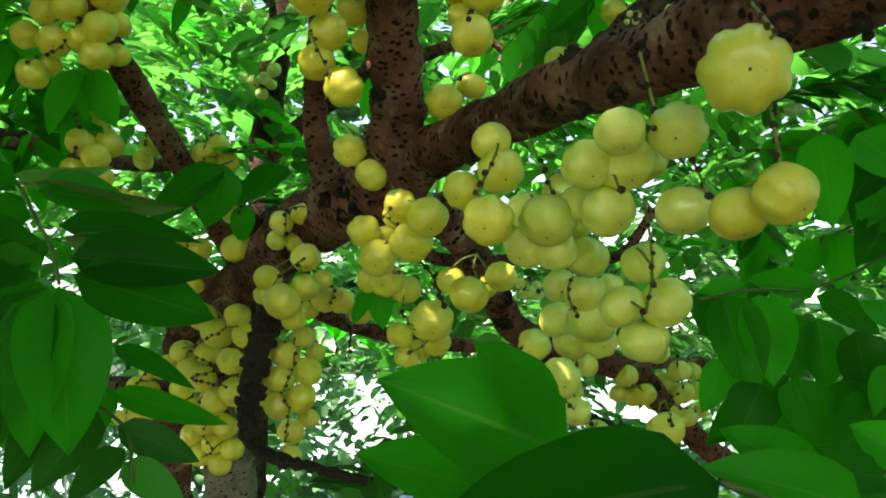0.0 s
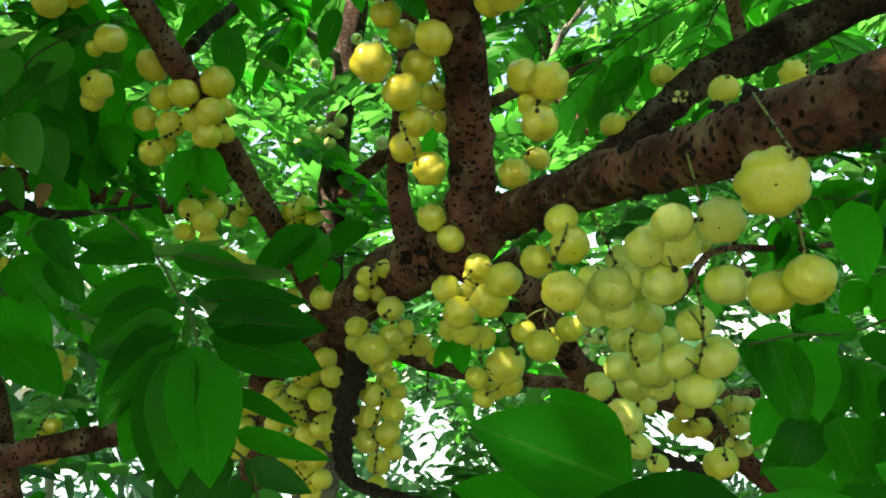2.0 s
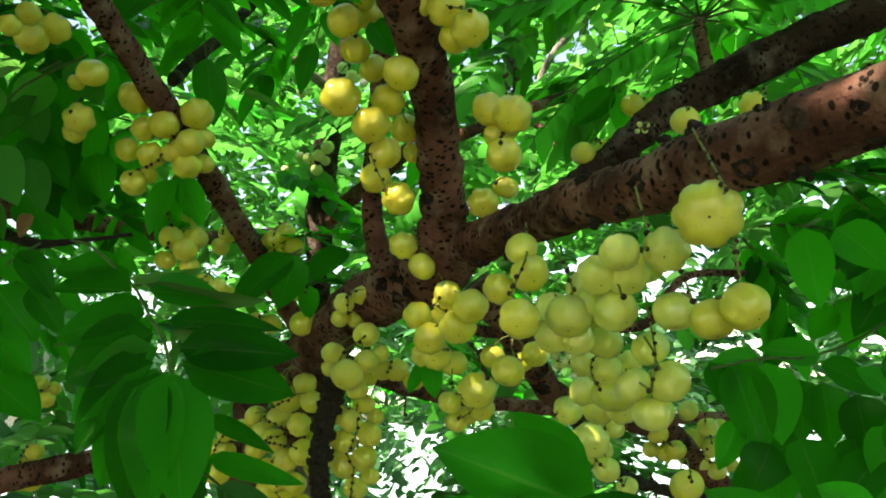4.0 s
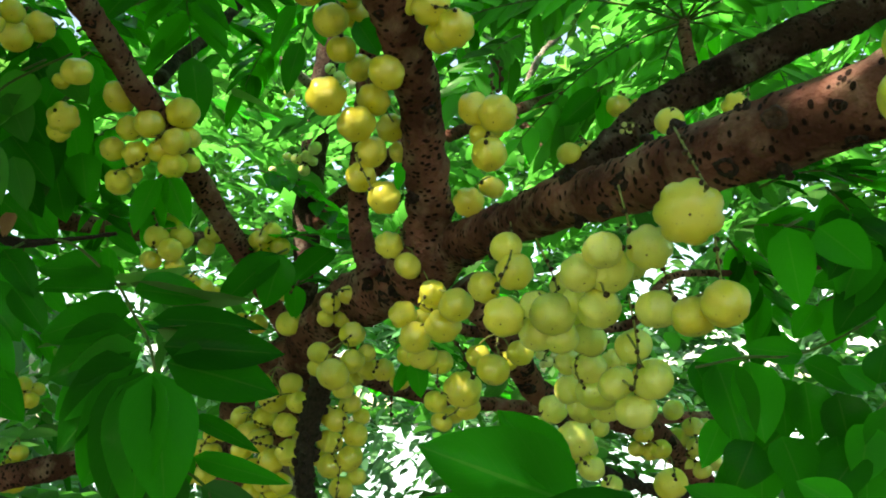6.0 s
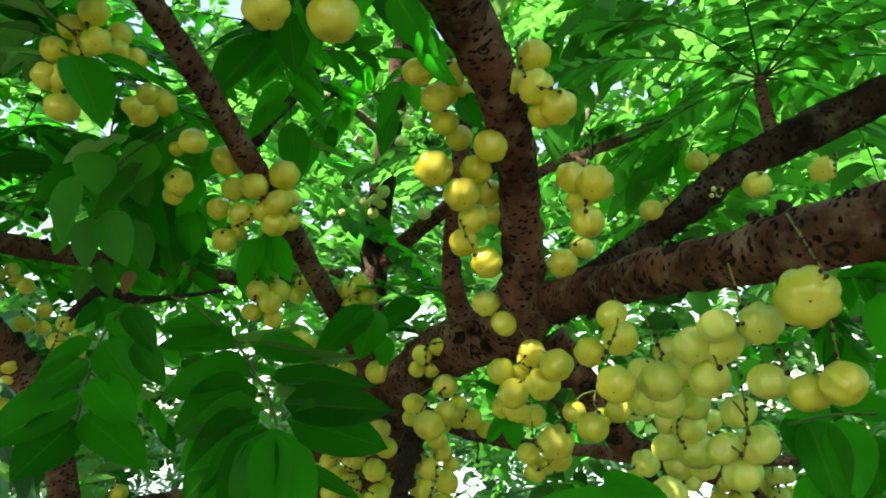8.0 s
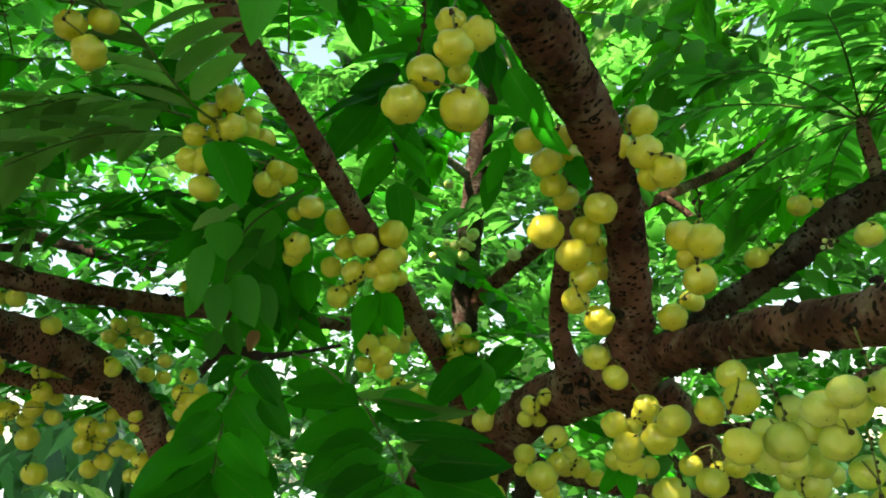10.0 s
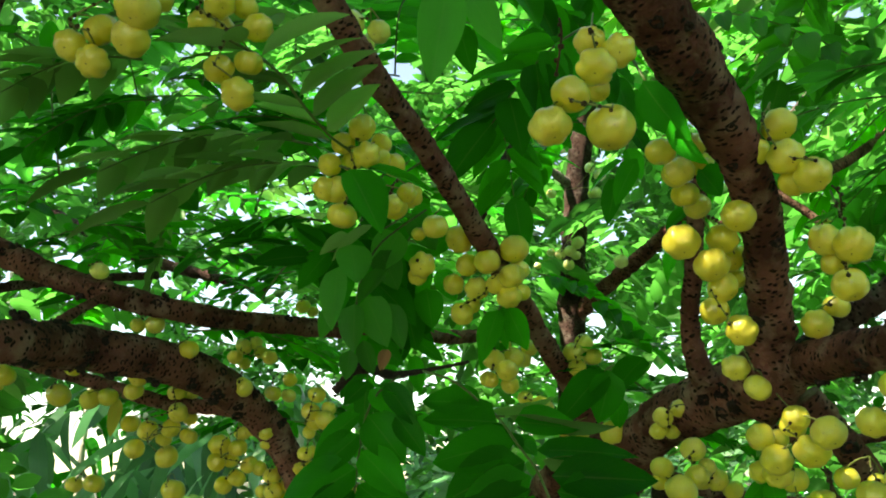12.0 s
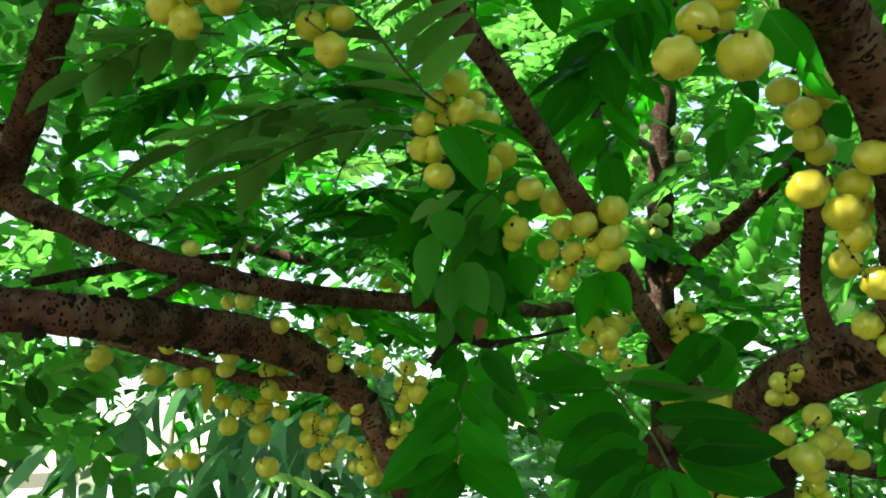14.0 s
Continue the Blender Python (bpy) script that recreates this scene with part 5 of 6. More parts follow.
# lb13
fruit_cluster((-0.3916, 0.4933, 1.6206), 0.6, [
    (-0.3925, 0.4954, 1.6129, 0.0162),
    (-0.3967, 0.4930, 1.5980, 0.0171),
    (-0.3840, 0.5022, 1.6010, 0.0132),
    (-0.3830, 0.4948, 1.5901, 0.0180),
    (-0.3974, 0.5012, 1.5886, 0.0142),
    (-0.4074, 0.5109, 1.5815, 0.0123),
])
# lb14
fruit_cluster((-0.4140, 0.5214, 1.5757), 0.55, [
    (-0.4179, 0.5239, 1.5632, 0.0146),
    (-0.4123, 0.5308, 1.5652, 0.0126),
    (-0.4294, 0.5348, 1.5505, 0.0116),
    (-0.4192, 0.5379, 1.5523, 0.0116),
])
# lb15
fruit_cluster((-0.7072, 0.5758, 1.5609), 0.55, [
    (-0.7256, 0.5756, 1.5403, 0.0187),
    (-0.6981, 0.5741, 1.5410, 0.0222),
])
# lb16
fruit_cluster((-0.6068, 0.5821, 1.5496), 0.55, [
    (-0.5996, 0.5790, 1.5324, 0.0238),
])
# lb17
fruit_cluster((-0.5413, 0.4502, 1.6934), 0.45, [
    (-0.5333, 0.4464, 1.6792, 0.0177),
    (-0.5614, 0.4572, 1.6829, 0.0139),
])
# lb18
fruit_cluster((-0.5353, 0.6073, 1.6934), 0.45, [
    (-0.5425, 0.6078, 1.6833, 0.0177),
    (-0.5344, 0.6203, 1.6883, 0.0153),
    (-0.5115, 0.6122, 1.6696, 0.0162),
    (-0.5528, 0.6077, 1.6720, 0.0164),
    (-0.5490, 0.6218, 1.6665, 0.0140),
    (-0.5255, 0.6160, 1.6768, 0.0151),
])
# lb19
fruit_cluster((-0.5157, 0.6938, 1.7581), 0.55, [
    (-0.5187, 0.6971, 1.7441, 0.0181),
    (-0.5129, 0.7116, 1.7399, 0.0141),
])
# lb20
fruit_cluster((-0.5161, 0.3535, 1.7128), 0.15, [
    (-0.5143, 0.3512, 1.7045, 0.0147),
])
# ul1
fruit_cluster((-0.3093, 0.1211, 1.7731), 0.75, [
    (-0.3308, 0.1196, 1.7389, 0.0156),
    (-0.3194, 0.1222, 1.7296, 0.0154),
    (-0.3168, 0.1225, 1.7458, 0.0161),
    (-0.2991, 0.1225, 1.7377, 0.0173),
    (-0.2907, 0.1157, 1.7477, 0.0207),
    (-0.2923, 0.1306, 1.7623, 0.0141),
])
# ul2
fruit_cluster((-0.2794, 0.1604, 1.7880), 0.7, [
    (-0.2790, 0.1625, 1.7391, 0.0154),
    (-0.2667, 0.1698, 1.7441, 0.0144),
    (-0.2685, 0.1642, 1.7243, 0.0168),
    (-0.2915, 0.1623, 1.7679, 0.0141),
    (-0.2603, 0.1668, 1.7611, 0.0155),
    (-0.2875, 0.1740, 1.7705, 0.0150),
    (-0.2788, 0.1591, 1.7752, 0.0162),
    (-0.2718, 0.1715, 1.7788, 0.0131),
])
# ul3
fruit_cluster((-0.2363, 0.2434, 1.7490), 0.7, [
    (-0.2346, 0.2379, 1.7329, 0.0161),
    (-0.2468, 0.2391, 1.7257, 0.0136),
    (-0.2318, 0.2386, 1.7160, 0.0153),
    (-0.2561, 0.2414, 1.7148, 0.0137),
    (-0.2578, 0.2400, 1.6996, 0.0142),
    (-0.2517, 0.2443, 1.6999, 0.0162),
    (-0.2472, 0.2403, 1.6822, 0.0165),
    (-0.2306, 0.2568, 1.7303, 0.0127),
    (-0.2266, 0.2670, 1.7199, 0.0142),
    (-0.2213, 0.2740, 1.7035, 0.0121),
    (-0.2271, 0.2691, 1.6949, 0.0107),
    (-0.2312, 0.2563, 1.7204, 0.0133),
    (-0.2462, 0.2493, 1.7184, 0.0119),
])
# big
fruit_cluster((-0.0948, 0.1759, 1.7377), 0.75, [
    (-0.1127, 0.1495, 1.6738, 0.0169),
    (-0.0901, 0.1578, 1.6732, 0.0192),
    (-0.1040, 0.1507, 1.6869, 0.0157),
    (-0.0937, 0.1569, 1.7006, 0.0156),
    (-0.0847, 0.1657, 1.7110, 0.0146),
    (-0.0964, 0.1659, 1.7181, 0.0134),
    (-0.0957, 0.1811, 1.7022, 0.0103),
])
# col_d
fruit_cluster((-0.0589, 0.2724, 1.7180), 0.75, [
    (-0.0739, 0.2707, 1.7062, 0.0162),
    (-0.0564, 0.2908, 1.7151, 0.0150),
    (-0.0523, 0.3149, 1.7135, 0.0131),
])
# rs0
fruit_cluster((-0.0162, 0.2740, 1.7267), 0.65, [
    (-0.0139, 0.2735, 1.7129, 0.0180),
    (-0.0270, 0.2748, 1.7009, 0.0157),
    (-0.0139, 0.2656, 1.6921, 0.0185),
    (-0.0099, 0.2767, 1.6824, 0.0165),
    (-0.0029, 0.2664, 1.6810, 0.0182),
])
# dull
fruit_cluster((-0.2437, 0.2697, 1.8336), 0.1, [
    (-0.2559, 0.2683, 1.8240, 0.0169),
    (-0.2403, 0.2756, 1.8187, 0.0154),
    (-0.2571, 0.2908, 1.8216, 0.0137),
])
# bg2
fruit_cluster((-0.1689, 0.8387, 1.9415), -1, [
    (-0.1751, 0.8398, 1.9309, 0.0150),
    (-0.1626, 0.8371, 1.9182, 0.0163),
    (-0.1701, 0.8319, 1.8907, 0.0191),
    (-0.2316, 0.8596, 1.9088, 0.0139),
])
# bg3
fruit_cluster((-0.1470, 0.8826, 1.8258), -1, [
    (-0.1489, 0.8866, 1.8108, 0.0187),
])

# ---- leaves near the fruit ----
# forward_frond
leaf_spray([
    (-0.2500, 0.3800, 1.6120),
    (-0.2150, 0.3400, 1.5985),
    (-0.1940, 0.3330, 1.5820),
    (-0.1810, 0.3250, 1.5710),
    (-0.1700, 0.3170, 1.5570),
    (-0.1590, 0.3100, 1.5440),
    (-0.1510, 0.3020, 1.5285),
], (0.08, -0.90, 0.42), [
    (-0.1515, 0.3020, 1.5275, -0.1360, 0.2900, 1.4660, 0.0356),
    (-0.1540, 0.3030, 1.5275, -0.1580, 0.2940, 1.4630, 0.0345),
    (-0.1570, 0.3050, 1.5280, -0.1730, 0.3030, 1.4660, 0.0322),
    (-0.1600, 0.3065, 1.5300, -0.1950, 0.3180, 1.4690, 0.0310),
    (-0.1620, 0.3080, 1.5330, -0.2140, 0.3280, 1.4890, 0.0356),
    (-0.1620, 0.3110, 1.5400, -0.2200, 0.3200, 1.5080, 0.0333),
    (-0.1660, 0.3140, 1.5480, -0.2220, 0.3190, 1.5270, 0.0345),
    (-0.1730, 0.3190, 1.5580, -0.2310, 0.3280, 1.5530, 0.0310),
    (-0.1840, 0.3250, 1.5710, -0.2370, 0.3380, 1.5780, 0.0276),
    (-0.1950, 0.3320, 1.5820, -0.2410, 0.3450, 1.5910, 0.0230),
    (-0.1470, 0.3050, 1.5320, -0.0960, 0.3300, 1.5180, 0.0299),
    (-0.1500, 0.3080, 1.5400, -0.0930, 0.3200, 1.5370, 0.0242),
    (-0.1590, 0.3140, 1.5540, -0.1030, 0.3220, 1.5540, 0.0172),
    (-0.1730, 0.3220, 1.5710, -0.1360, 0.3350, 1.5670, 0.0207),
])
# forward_frond, leaflets seen edge on
leaf_spray([
    (-0.1850, 0.3290, 1.5750),
    (-0.1800, 0.3270, 1.5745),
], (0.05, -0.55, -0.80), [
    (-0.1770, 0.3250, 1.5750, -0.1180, 0.3360, 1.5590, 0.0180),
    (-0.1560, 0.3130, 1.5490, -0.1140, 0.3320, 1.5460, 0.0150),
    (-0.1880, 0.3290, 1.5790, -0.1500, 0.3420, 1.5790, 0.0160),
], 1)
# side_frond
leaf_spray([
    (-0.2643, 0.3715, 1.6087),
    (-0.2783, 0.3659, 1.5972),
    (-0.2859, 0.3631, 1.5821),
    (-0.2874, 0.3575, 1.5634),
    (-0.2881, 0.3525, 1.5437),
    (-0.2891, 0.3487, 1.5195),
], (0.23, -0.89, 0.39), [
    (-0.2899, 0.3617, 1.5833, -0.3191, 0.3449, 1.5602, 0.0180),
    (-0.2886, 0.3577, 1.5689, -0.3176, 0.3401, 1.5414, 0.0229),
    (-0.2878, 0.3515, 1.5472, -0.3292, 0.3222, 1.5192, 0.0358),
    (-0.2885, 0.3501, 1.5332, -0.3113, 0.3270, 1.5010, 0.0336),
    (-0.2848, 0.3634, 1.5821, -0.2582, 0.3632, 1.5517, 0.0293),
    (-0.2872, 0.3592, 1.5580, -0.2562, 0.3599, 1.5285, 0.0273),
    (-0.2877, 0.3547, 1.5366, -0.2439, 0.3533, 1.5074, 0.0323),
    (-0.2729, 0.3655, 1.6034, -0.2514, 0.3688, 1.5750, 0.0183),
    (-0.2664, 0.3682, 1.5818, -0.2455, 0.3710, 1.5545, 0.0181),
    (-0.2837, 0.3639, 1.5991, -0.2652, 0.3682, 1.5829, 0.0153),
    (-0.2851, 0.3622, 1.6036, -0.3015, 0.3567, 1.5901, 0.0176),
    (-0.2555, 0.3820, 1.5812, -0.2442, 0.3887, 1.5683, 0.0124),
    (-0.2778, 0.3646, 1.6020, -0.2599, 0.3766, 1.5955, 0.0132),
])
# cascade
leaf_spray([
    (-0.2406, 0.3643, 1.7252),
    (-0.2595, 0.3536, 1.7089),
    (-0.2719, 0.3443, 1.6929),
    (-0.2808, 0.3387, 1.6683),
    (-0.2846, 0.3402, 1.6417),
], (0.23, -0.89, 0.39), [
    (-0.2911, 0.3274, 1.6789, -0.2955, 0.3231, 1.6355, 0.0208),
    (-0.2840, 0.3299, 1.6947, -0.2774, 0.3291, 1.6672, 0.0257),
    (-0.2746, 0.3377, 1.6590, -0.2607, 0.3355, 1.6243, 0.0246),
    (-0.2812, 0.3323, 1.6533, -0.2820, 0.3311, 1.6205, 0.0200),
    (-0.2664, 0.3564, 1.6573, -0.2562, 0.3580, 1.6249, 0.0169),
    (-0.2632, 0.3457, 1.6780, -0.2800, 0.3323, 1.6543, 0.0175),
    (-0.2569, 0.3546, 1.7077, -0.2748, 0.3471, 1.6810, 0.0283),
    (-0.2898, 0.3441, 1.6243, -0.2925, 0.3440, 1.6042, 0.0128),
    (-0.2822, 0.3492, 1.6316, -0.2788, 0.3573, 1.6077, 0.0137),
    (-0.3031, 0.3462, 1.6598, -0.3167, 0.3504, 1.6339, 0.0132),
    (-0.2701, 0.3498, 1.6943, -0.2592, 0.3555, 1.6665, 0.0219),
    (-0.2562, 0.3711, 1.7248, -0.2385, 0.3829, 1.7008, 0.0246),
], 2)
# cascade_pale
leaf_spray([
    (-0.2602, 0.3701, 1.7249),
    (-0.2750, 0.3642, 1.7137),
], (0.23, -0.89, 0.39), [
    (-0.2805, 0.3616, 1.7177, -0.3082, 0.3461, 1.6918, 0.0153),
    (-0.3010, 0.3629, 1.7137, -0.3259, 0.3598, 1.7023, 0.0123),
], 1)
# cascade_back
leaf_spray([
    (-0.2746, 0.4289, 1.7314),
    (-0.2859, 0.4225, 1.7071),
    (-0.2891, 0.4206, 1.6748),
], (0.23, -0.89, 0.39), [
    (-0.2809, 0.4126, 1.7086, -0.2867, 0.4149, 1.6418, 0.0287),
    (-0.2740, 0.4218, 1.7198, -0.2635, 0.4273, 1.6744, 0.0266),
    (-0.2628, 0.4250, 1.6829, -0.2577, 0.4250, 1.6513, 0.0236),
    (-0.2949, 0.4102, 1.7046, -0.3026, 0.4094, 1.6646, 0.0262),
    (-0.2805, 0.4228, 1.6747, -0.2718, 0.4262, 1.6349, 0.0253),
    (-0.2597, 0.4420, 1.7006, -0.2441, 0.4526, 1.6784, 0.0227),
    (-0.2608, 0.4331, 1.6574, -0.2786, 0.4309, 1.6493, 0.0150),
    (-0.2438, 0.4370, 1.7309, -0.2639, 0.4270, 1.7110, 0.0207),
])
# right_low
leaf_spray([
    (0.2405, 0.4269, 1.5055),
    (0.2152, 0.4228, 1.4931),
    (0.1843, 0.4170, 1.4904),
], (0.03, -0.88, 0.48), [
    (0.1843, 0.4170, 1.4904, 0.1377, 0.4102, 1.4562, 0.0262),
    (0.1968, 0.4179, 1.4872, 0.1867, 0.4144, 1.4390, 0.0324),
    (0.2173, 0.4182, 1.4901, 0.2114, 0.4153, 1.4387, 0.0299),
    (0.1715, 0.4176, 1.4828, 0.1653, 0.4125, 1.4468, 0.0287),
    (0.2315, 0.4192, 1.4869, 0.2284, 0.4155, 1.4416, 0.0281),
])
# near_low
leaf_spray([
    (0.1288, 0.2176, 1.4569),
    (0.1127, 0.2112, 1.4622),
    (0.0956, 0.2051, 1.4658),
], (0.03, -0.88, 0.48), [
    (0.0949, 0.1995, 1.4691, 0.0702, 0.1967, 1.4826, 0.0145),
    (0.1115, 0.2000, 1.4697, 0.0850, 0.1931, 1.4762, 0.0125),
    (0.1166, 0.2058, 1.4656, 0.0877, 0.1853, 1.4610, 0.0139),
    (0.1290, 0.2155, 1.4719, 0.1132, 0.2186, 1.4815, 0.0136),
])
# forward_low
leaf_spray([
    (-0.1760, 0.3438, 1.4881),
    (-0.1478, 0.3359, 1.4793),
    (-0.1312, 0.3280, 1.4686),
    (-0.1254, 0.3208, 1.4500),
], (0.03, -0.88, 0.48), [
    (-0.1684, 0.3354, 1.4782, -0.1703, 0.3091, 1.4498, 0.0162),
    (-0.1451, 0.3313, 1.4771, -0.1607, 0.3096, 1.4485, 0.0201),
    (-0.1300, 0.3238, 1.4629, -0.1474, 0.3106, 1.4447, 0.0163),
    (-0.1355, 0.3274, 1.4717, -0.1018, 0.3306, 1.4576, 0.0149),
    (-0.1308, 0.3247, 1.4566, -0.1056, 0.3224, 1.4436, 0.0151),
    (-0.1631, 0.3401, 1.4817, -0.1877, 0.3266, 1.4640, 0.0157),
], 2)
# edge_leaves
leaf_spray([
    (-0.3049, 0.3979, 1.7111),
    (-0.2856, 0.3929, 1.6804),
    (-0.2734, 0.3884, 1.6446),
], (0.03, -0.88, 0.48), [
    (-0.2885, 0.3886, 1.7098, -0.2639, 0.3842, 1.6764, 0.0228),
    (-0.2922, 0.3922, 1.6837, -0.2547, 0.3786, 1.6476, 0.0258),
    (-0.2830, 0.3867, 1.6543, -0.2606, 0.3811, 1.6283, 0.0179),
    (-0.2994, 0.3976, 1.6446, -0.2706, 0.3922, 1.6190, 0.0196),
    (-0.2867, 0.4344, 1.7428, -0.2935, 0.4188, 1.7092, 0.0252),
    (-0.2755, 0.4328, 1.7572, -0.2639, 0.4569, 1.7329, 0.0224),
])
# near_leaf
leaf_spray([
    (0.0720, 0.1650, 1.4690),
    (0.0540, 0.1550, 1.4760),
], (0.04, -0.88, 0.48), [
    (0.0540, 0.1550, 1.4760, -0.0050, 0.1450, 1.4700, 0.0300),
    (0.0870, 0.1650, 1.4690, 0.0560, 0.1600, 1.4790, 0.0160),
    (0.0540, 0.1600, 1.4740, 0.0240, 0.1500, 1.4630, 0.0260),
])
# lower_leaf
leaf_spray([
    (0.0500, 0.3100, 1.4460),
    (0.0460, 0.3000, 1.4560),
    (0.0410, 0.2970, 1.4660),
], (0.00, -0.87, 0.48), [
    (0.0470, 0.2970, 1.4640, -0.0230, 0.2830, 1.4930, 0.0440),
    (0.0410, 0.3020, 1.4730, 0.0140, 0.3000, 1.5080, 0.0300),
    (0.0240, 0.2920, 1.4490, -0.0310, 0.2860, 1.4680, 0.0300),
    (0.0360, 0.2920, 1.4530, -0.0190, 0.2880, 1.4410, 0.0300),
])
# right_frond
leaf_spray([
    (0.2426, 0.4093, 1.5572),
    (0.2145, 0.4006, 1.5437),
    (0.1837, 0.3910, 1.5339),
    (0.1543, 0.3795, 1.5331),
    (0.1229, 0.3690, 1.5276),
], (0.04, -0.89, 0.45), [
    (0.1363, 0.3755, 1.4990, 0.1221, 0.3697, 1.4741, 0.0164),
    (0.1372, 0.3792, 1.5310, 0.1472, 0.3694, 1.4810, 0.0296),
    (0.1558, 0.3801, 1.5306, 0.1567, 0.3687, 1.4868, 0.0283),
    (0.1710, 0.3825, 1.5223, 0.1757, 0.3795, 1.4881, 0.0262),
    (0.1864, 0.3838, 1.5193, 0.1879, 0.3809, 1.4842, 0.0262),
    (0.2000, 0.3756, 1.5127, 0.2036, 0.3728, 1.4771, 0.0280),
    (0.1652, 0.3684, 1.4902, 0.1703, 0.3547, 1.4581, 0.0270),
    (0.1946, 0.3698, 1.4896, 0.1899, 0.3560, 1.4563, 0.0246),
    (0.1504, 0.3683, 1.4875, 0.1364, 0.3622, 1.4637, 0.0250),
    (0.1547, 0.3894, 1.5350, 0.1239, 0.3897, 1.5267, 0.0174),
    (0.1902, 0.3911, 1.5344, 0.1549, 0.3884, 1.5401, 0.0168),
    (0.1901, 0.3919, 1.5306, 0.2231, 0.3866, 1.5140, 0.0191),
    (0.1243, 0.3786, 1.5312, 0.1340, 0.3740, 1.5057, 0.0193),
])
# right_frond2
leaf_spray([
    (0.2192, 0.3565, 1.5106),
    (0.2069, 0.3531, 1.4994),
    (0.1960, 0.3497, 1.4884),
], (0.04, -0.89, 0.45), [
    (0.2019, 0.3483, 1.4967, 0.1917, 0.3437, 1.4671, 0.0237),
    (0.2107, 0.3470, 1.5050, 0.2071, 0.3439, 1.4696, 0.0237),
    (0.1972, 0.3509, 1.4828, 0.1661, 0.3341, 1.4579, 0.0223),
    (0.2105, 0.3555, 1.5136, 0.1981, 0.3620, 1.5288, 0.0178),
    (0.2120, 0.3549, 1.5165, 0.2225, 0.3608, 1.5401, 0.0178),
])
# right_back
leaf_spray([
    (0.2961, 0.5053, 1.5999),
    (0.2630, 0.4970, 1.5829),
    (0.2467, 0.4978, 1.5753),
], (0.04, -0.89, 0.45), [
    (0.2590, 0.4968, 1.5830, 0.2572, 0.4947, 1.5428, 0.0264),
    (0.2753, 0.4960, 1.5906, 0.2811, 0.4943, 1.5501, 0.0280),
    (0.2467, 0.4978, 1.5753, 0.2299, 0.5018, 1.5519, 0.0202),
    (0.2763, 0.5051, 1.5962, 0.2475, 0.5045, 1.5927, 0.0189),
    (0.2930, 0.5043, 1.6039, 0.2970, 0.4987, 1.6320, 0.0230),
])
# right_leaf
leaf_spray([
    (0.1661, 0.3159, 1.5973),
    (0.1540, 0.3064, 1.5911),
], (0.04, -0.89, 0.45), [
    (0.1540, 0.3064, 1.5911, 0.1568, 0.3043, 1.5521, 0.0214),
    (0.1698, 0.3072, 1.5909, 0.1852, 0.2920, 1.5684, 0.0238),
])
# cover_leaf
leaf_spray([
    (-0.2446, 0.2309, 1.7082),
    (-0.2376, 0.2291, 1.7044),
], (0.31, -0.87, 0.39), [
    (-0.2376, 0.2291, 1.7044, -0.2186, 0.2311, 1.6665, 0.0257),
    (-0.2299, 0.2365, 1.7073, -0.1968, 0.2622, 1.6985, 0.0083),
])
# spot_leaf
leaf_spray([
    (-0.0819, 0.2244, 1.7390),
    (-0.0764, 0.2154, 1.7208),
], (-0.45, -0.72, 0.53), [
    (-0.0777, 0.2150, 1.7208, -0.0633, 0.2246, 1.6888, 0.0229),
    (-0.0674, 0.2195, 1.7003, -0.0543, 0.2551, 1.6899, 0.0126),
    (-0.0877, 0.3062, 1.7185, -0.1071, 0.3170, 1.6969, 0.0234),
    (-0.0550, 0.2999, 1.7053, -0.0435, 0.3089, 1.6899, 0.0189),
])
# hang_leaf
leaf_spray([
    (-0.1203, 0.0473, 1.6767),
    (-0.1217, 0.0459, 1.6725),
], (0.31, -0.87, 0.39), [
    (-0.1220, 0.0458, 1.6725, -0.1285, 0.0489, 1.6444, 0.0133),
    (-0.1203, 0.0528, 1.6767, -0.1105, 0.0712, 1.6648, 0.0132),
], 2)
# pale_leaf
leaf_spray([
    (-0.1268, 0.4905, 1.6021),
    (-0.1290, 0.4912, 1.5981),
], (0.04, -0.89, 0.45), [
    (-0.1290, 0.4912, 1.5981, -0.1306, 0.4912, 1.5728, 0.0165),
    (-0.1076, 0.5212, 1.6311, -0.1363, 0.4953, 1.6010, 0.0257),
])
# pale_leaf2
leaf_spray([
    (-0.0346, 0.3902, 1.5384),
    (-0.0330, 0.3910, 1.5351),
], (0.04, -0.89, 0.45), [
    (-0.0330, 0.3910, 1.5351, -0.0300, 0.3903, 1.5140, 0.0131),
    (-0.0347, 0.3909, 1.5351, -0.0523, 0.4143, 1.5163, 0.0101),
])
# dark_leaf
leaf_spray([
    (-0.1982, 0.4087, 1.6613),
    (-0.1999, 0.4045, 1.6562),
], (0.04, -0.89, 0.45), [
    (-0.1999, 0.4045, 1.6562, -0.2141, 0.3957, 1.6211, 0.0200),
    (-0.1946, 0.4094, 1.6587, -0.1827, 0.4164, 1.6268, 0.0183),
    (-0.1982, 0.4090, 1.6595, -0.1986, 0.4052, 1.6283, 0.0145),
])
# dark_leaf2
leaf_spray([
    (-0.1261, 0.4516, 1.6174),
    (-0.1327, 0.4471, 1.6128),
], (0.04, -0.89, 0.45), [
    (-0.1308, 0.4471, 1.6135, -0.1694, 0.4270, 1.5781, 0.0316),
    (-0.1277, 0.4425, 1.6117, -0.1374, 0.4393, 1.5752, 0.0264),
])
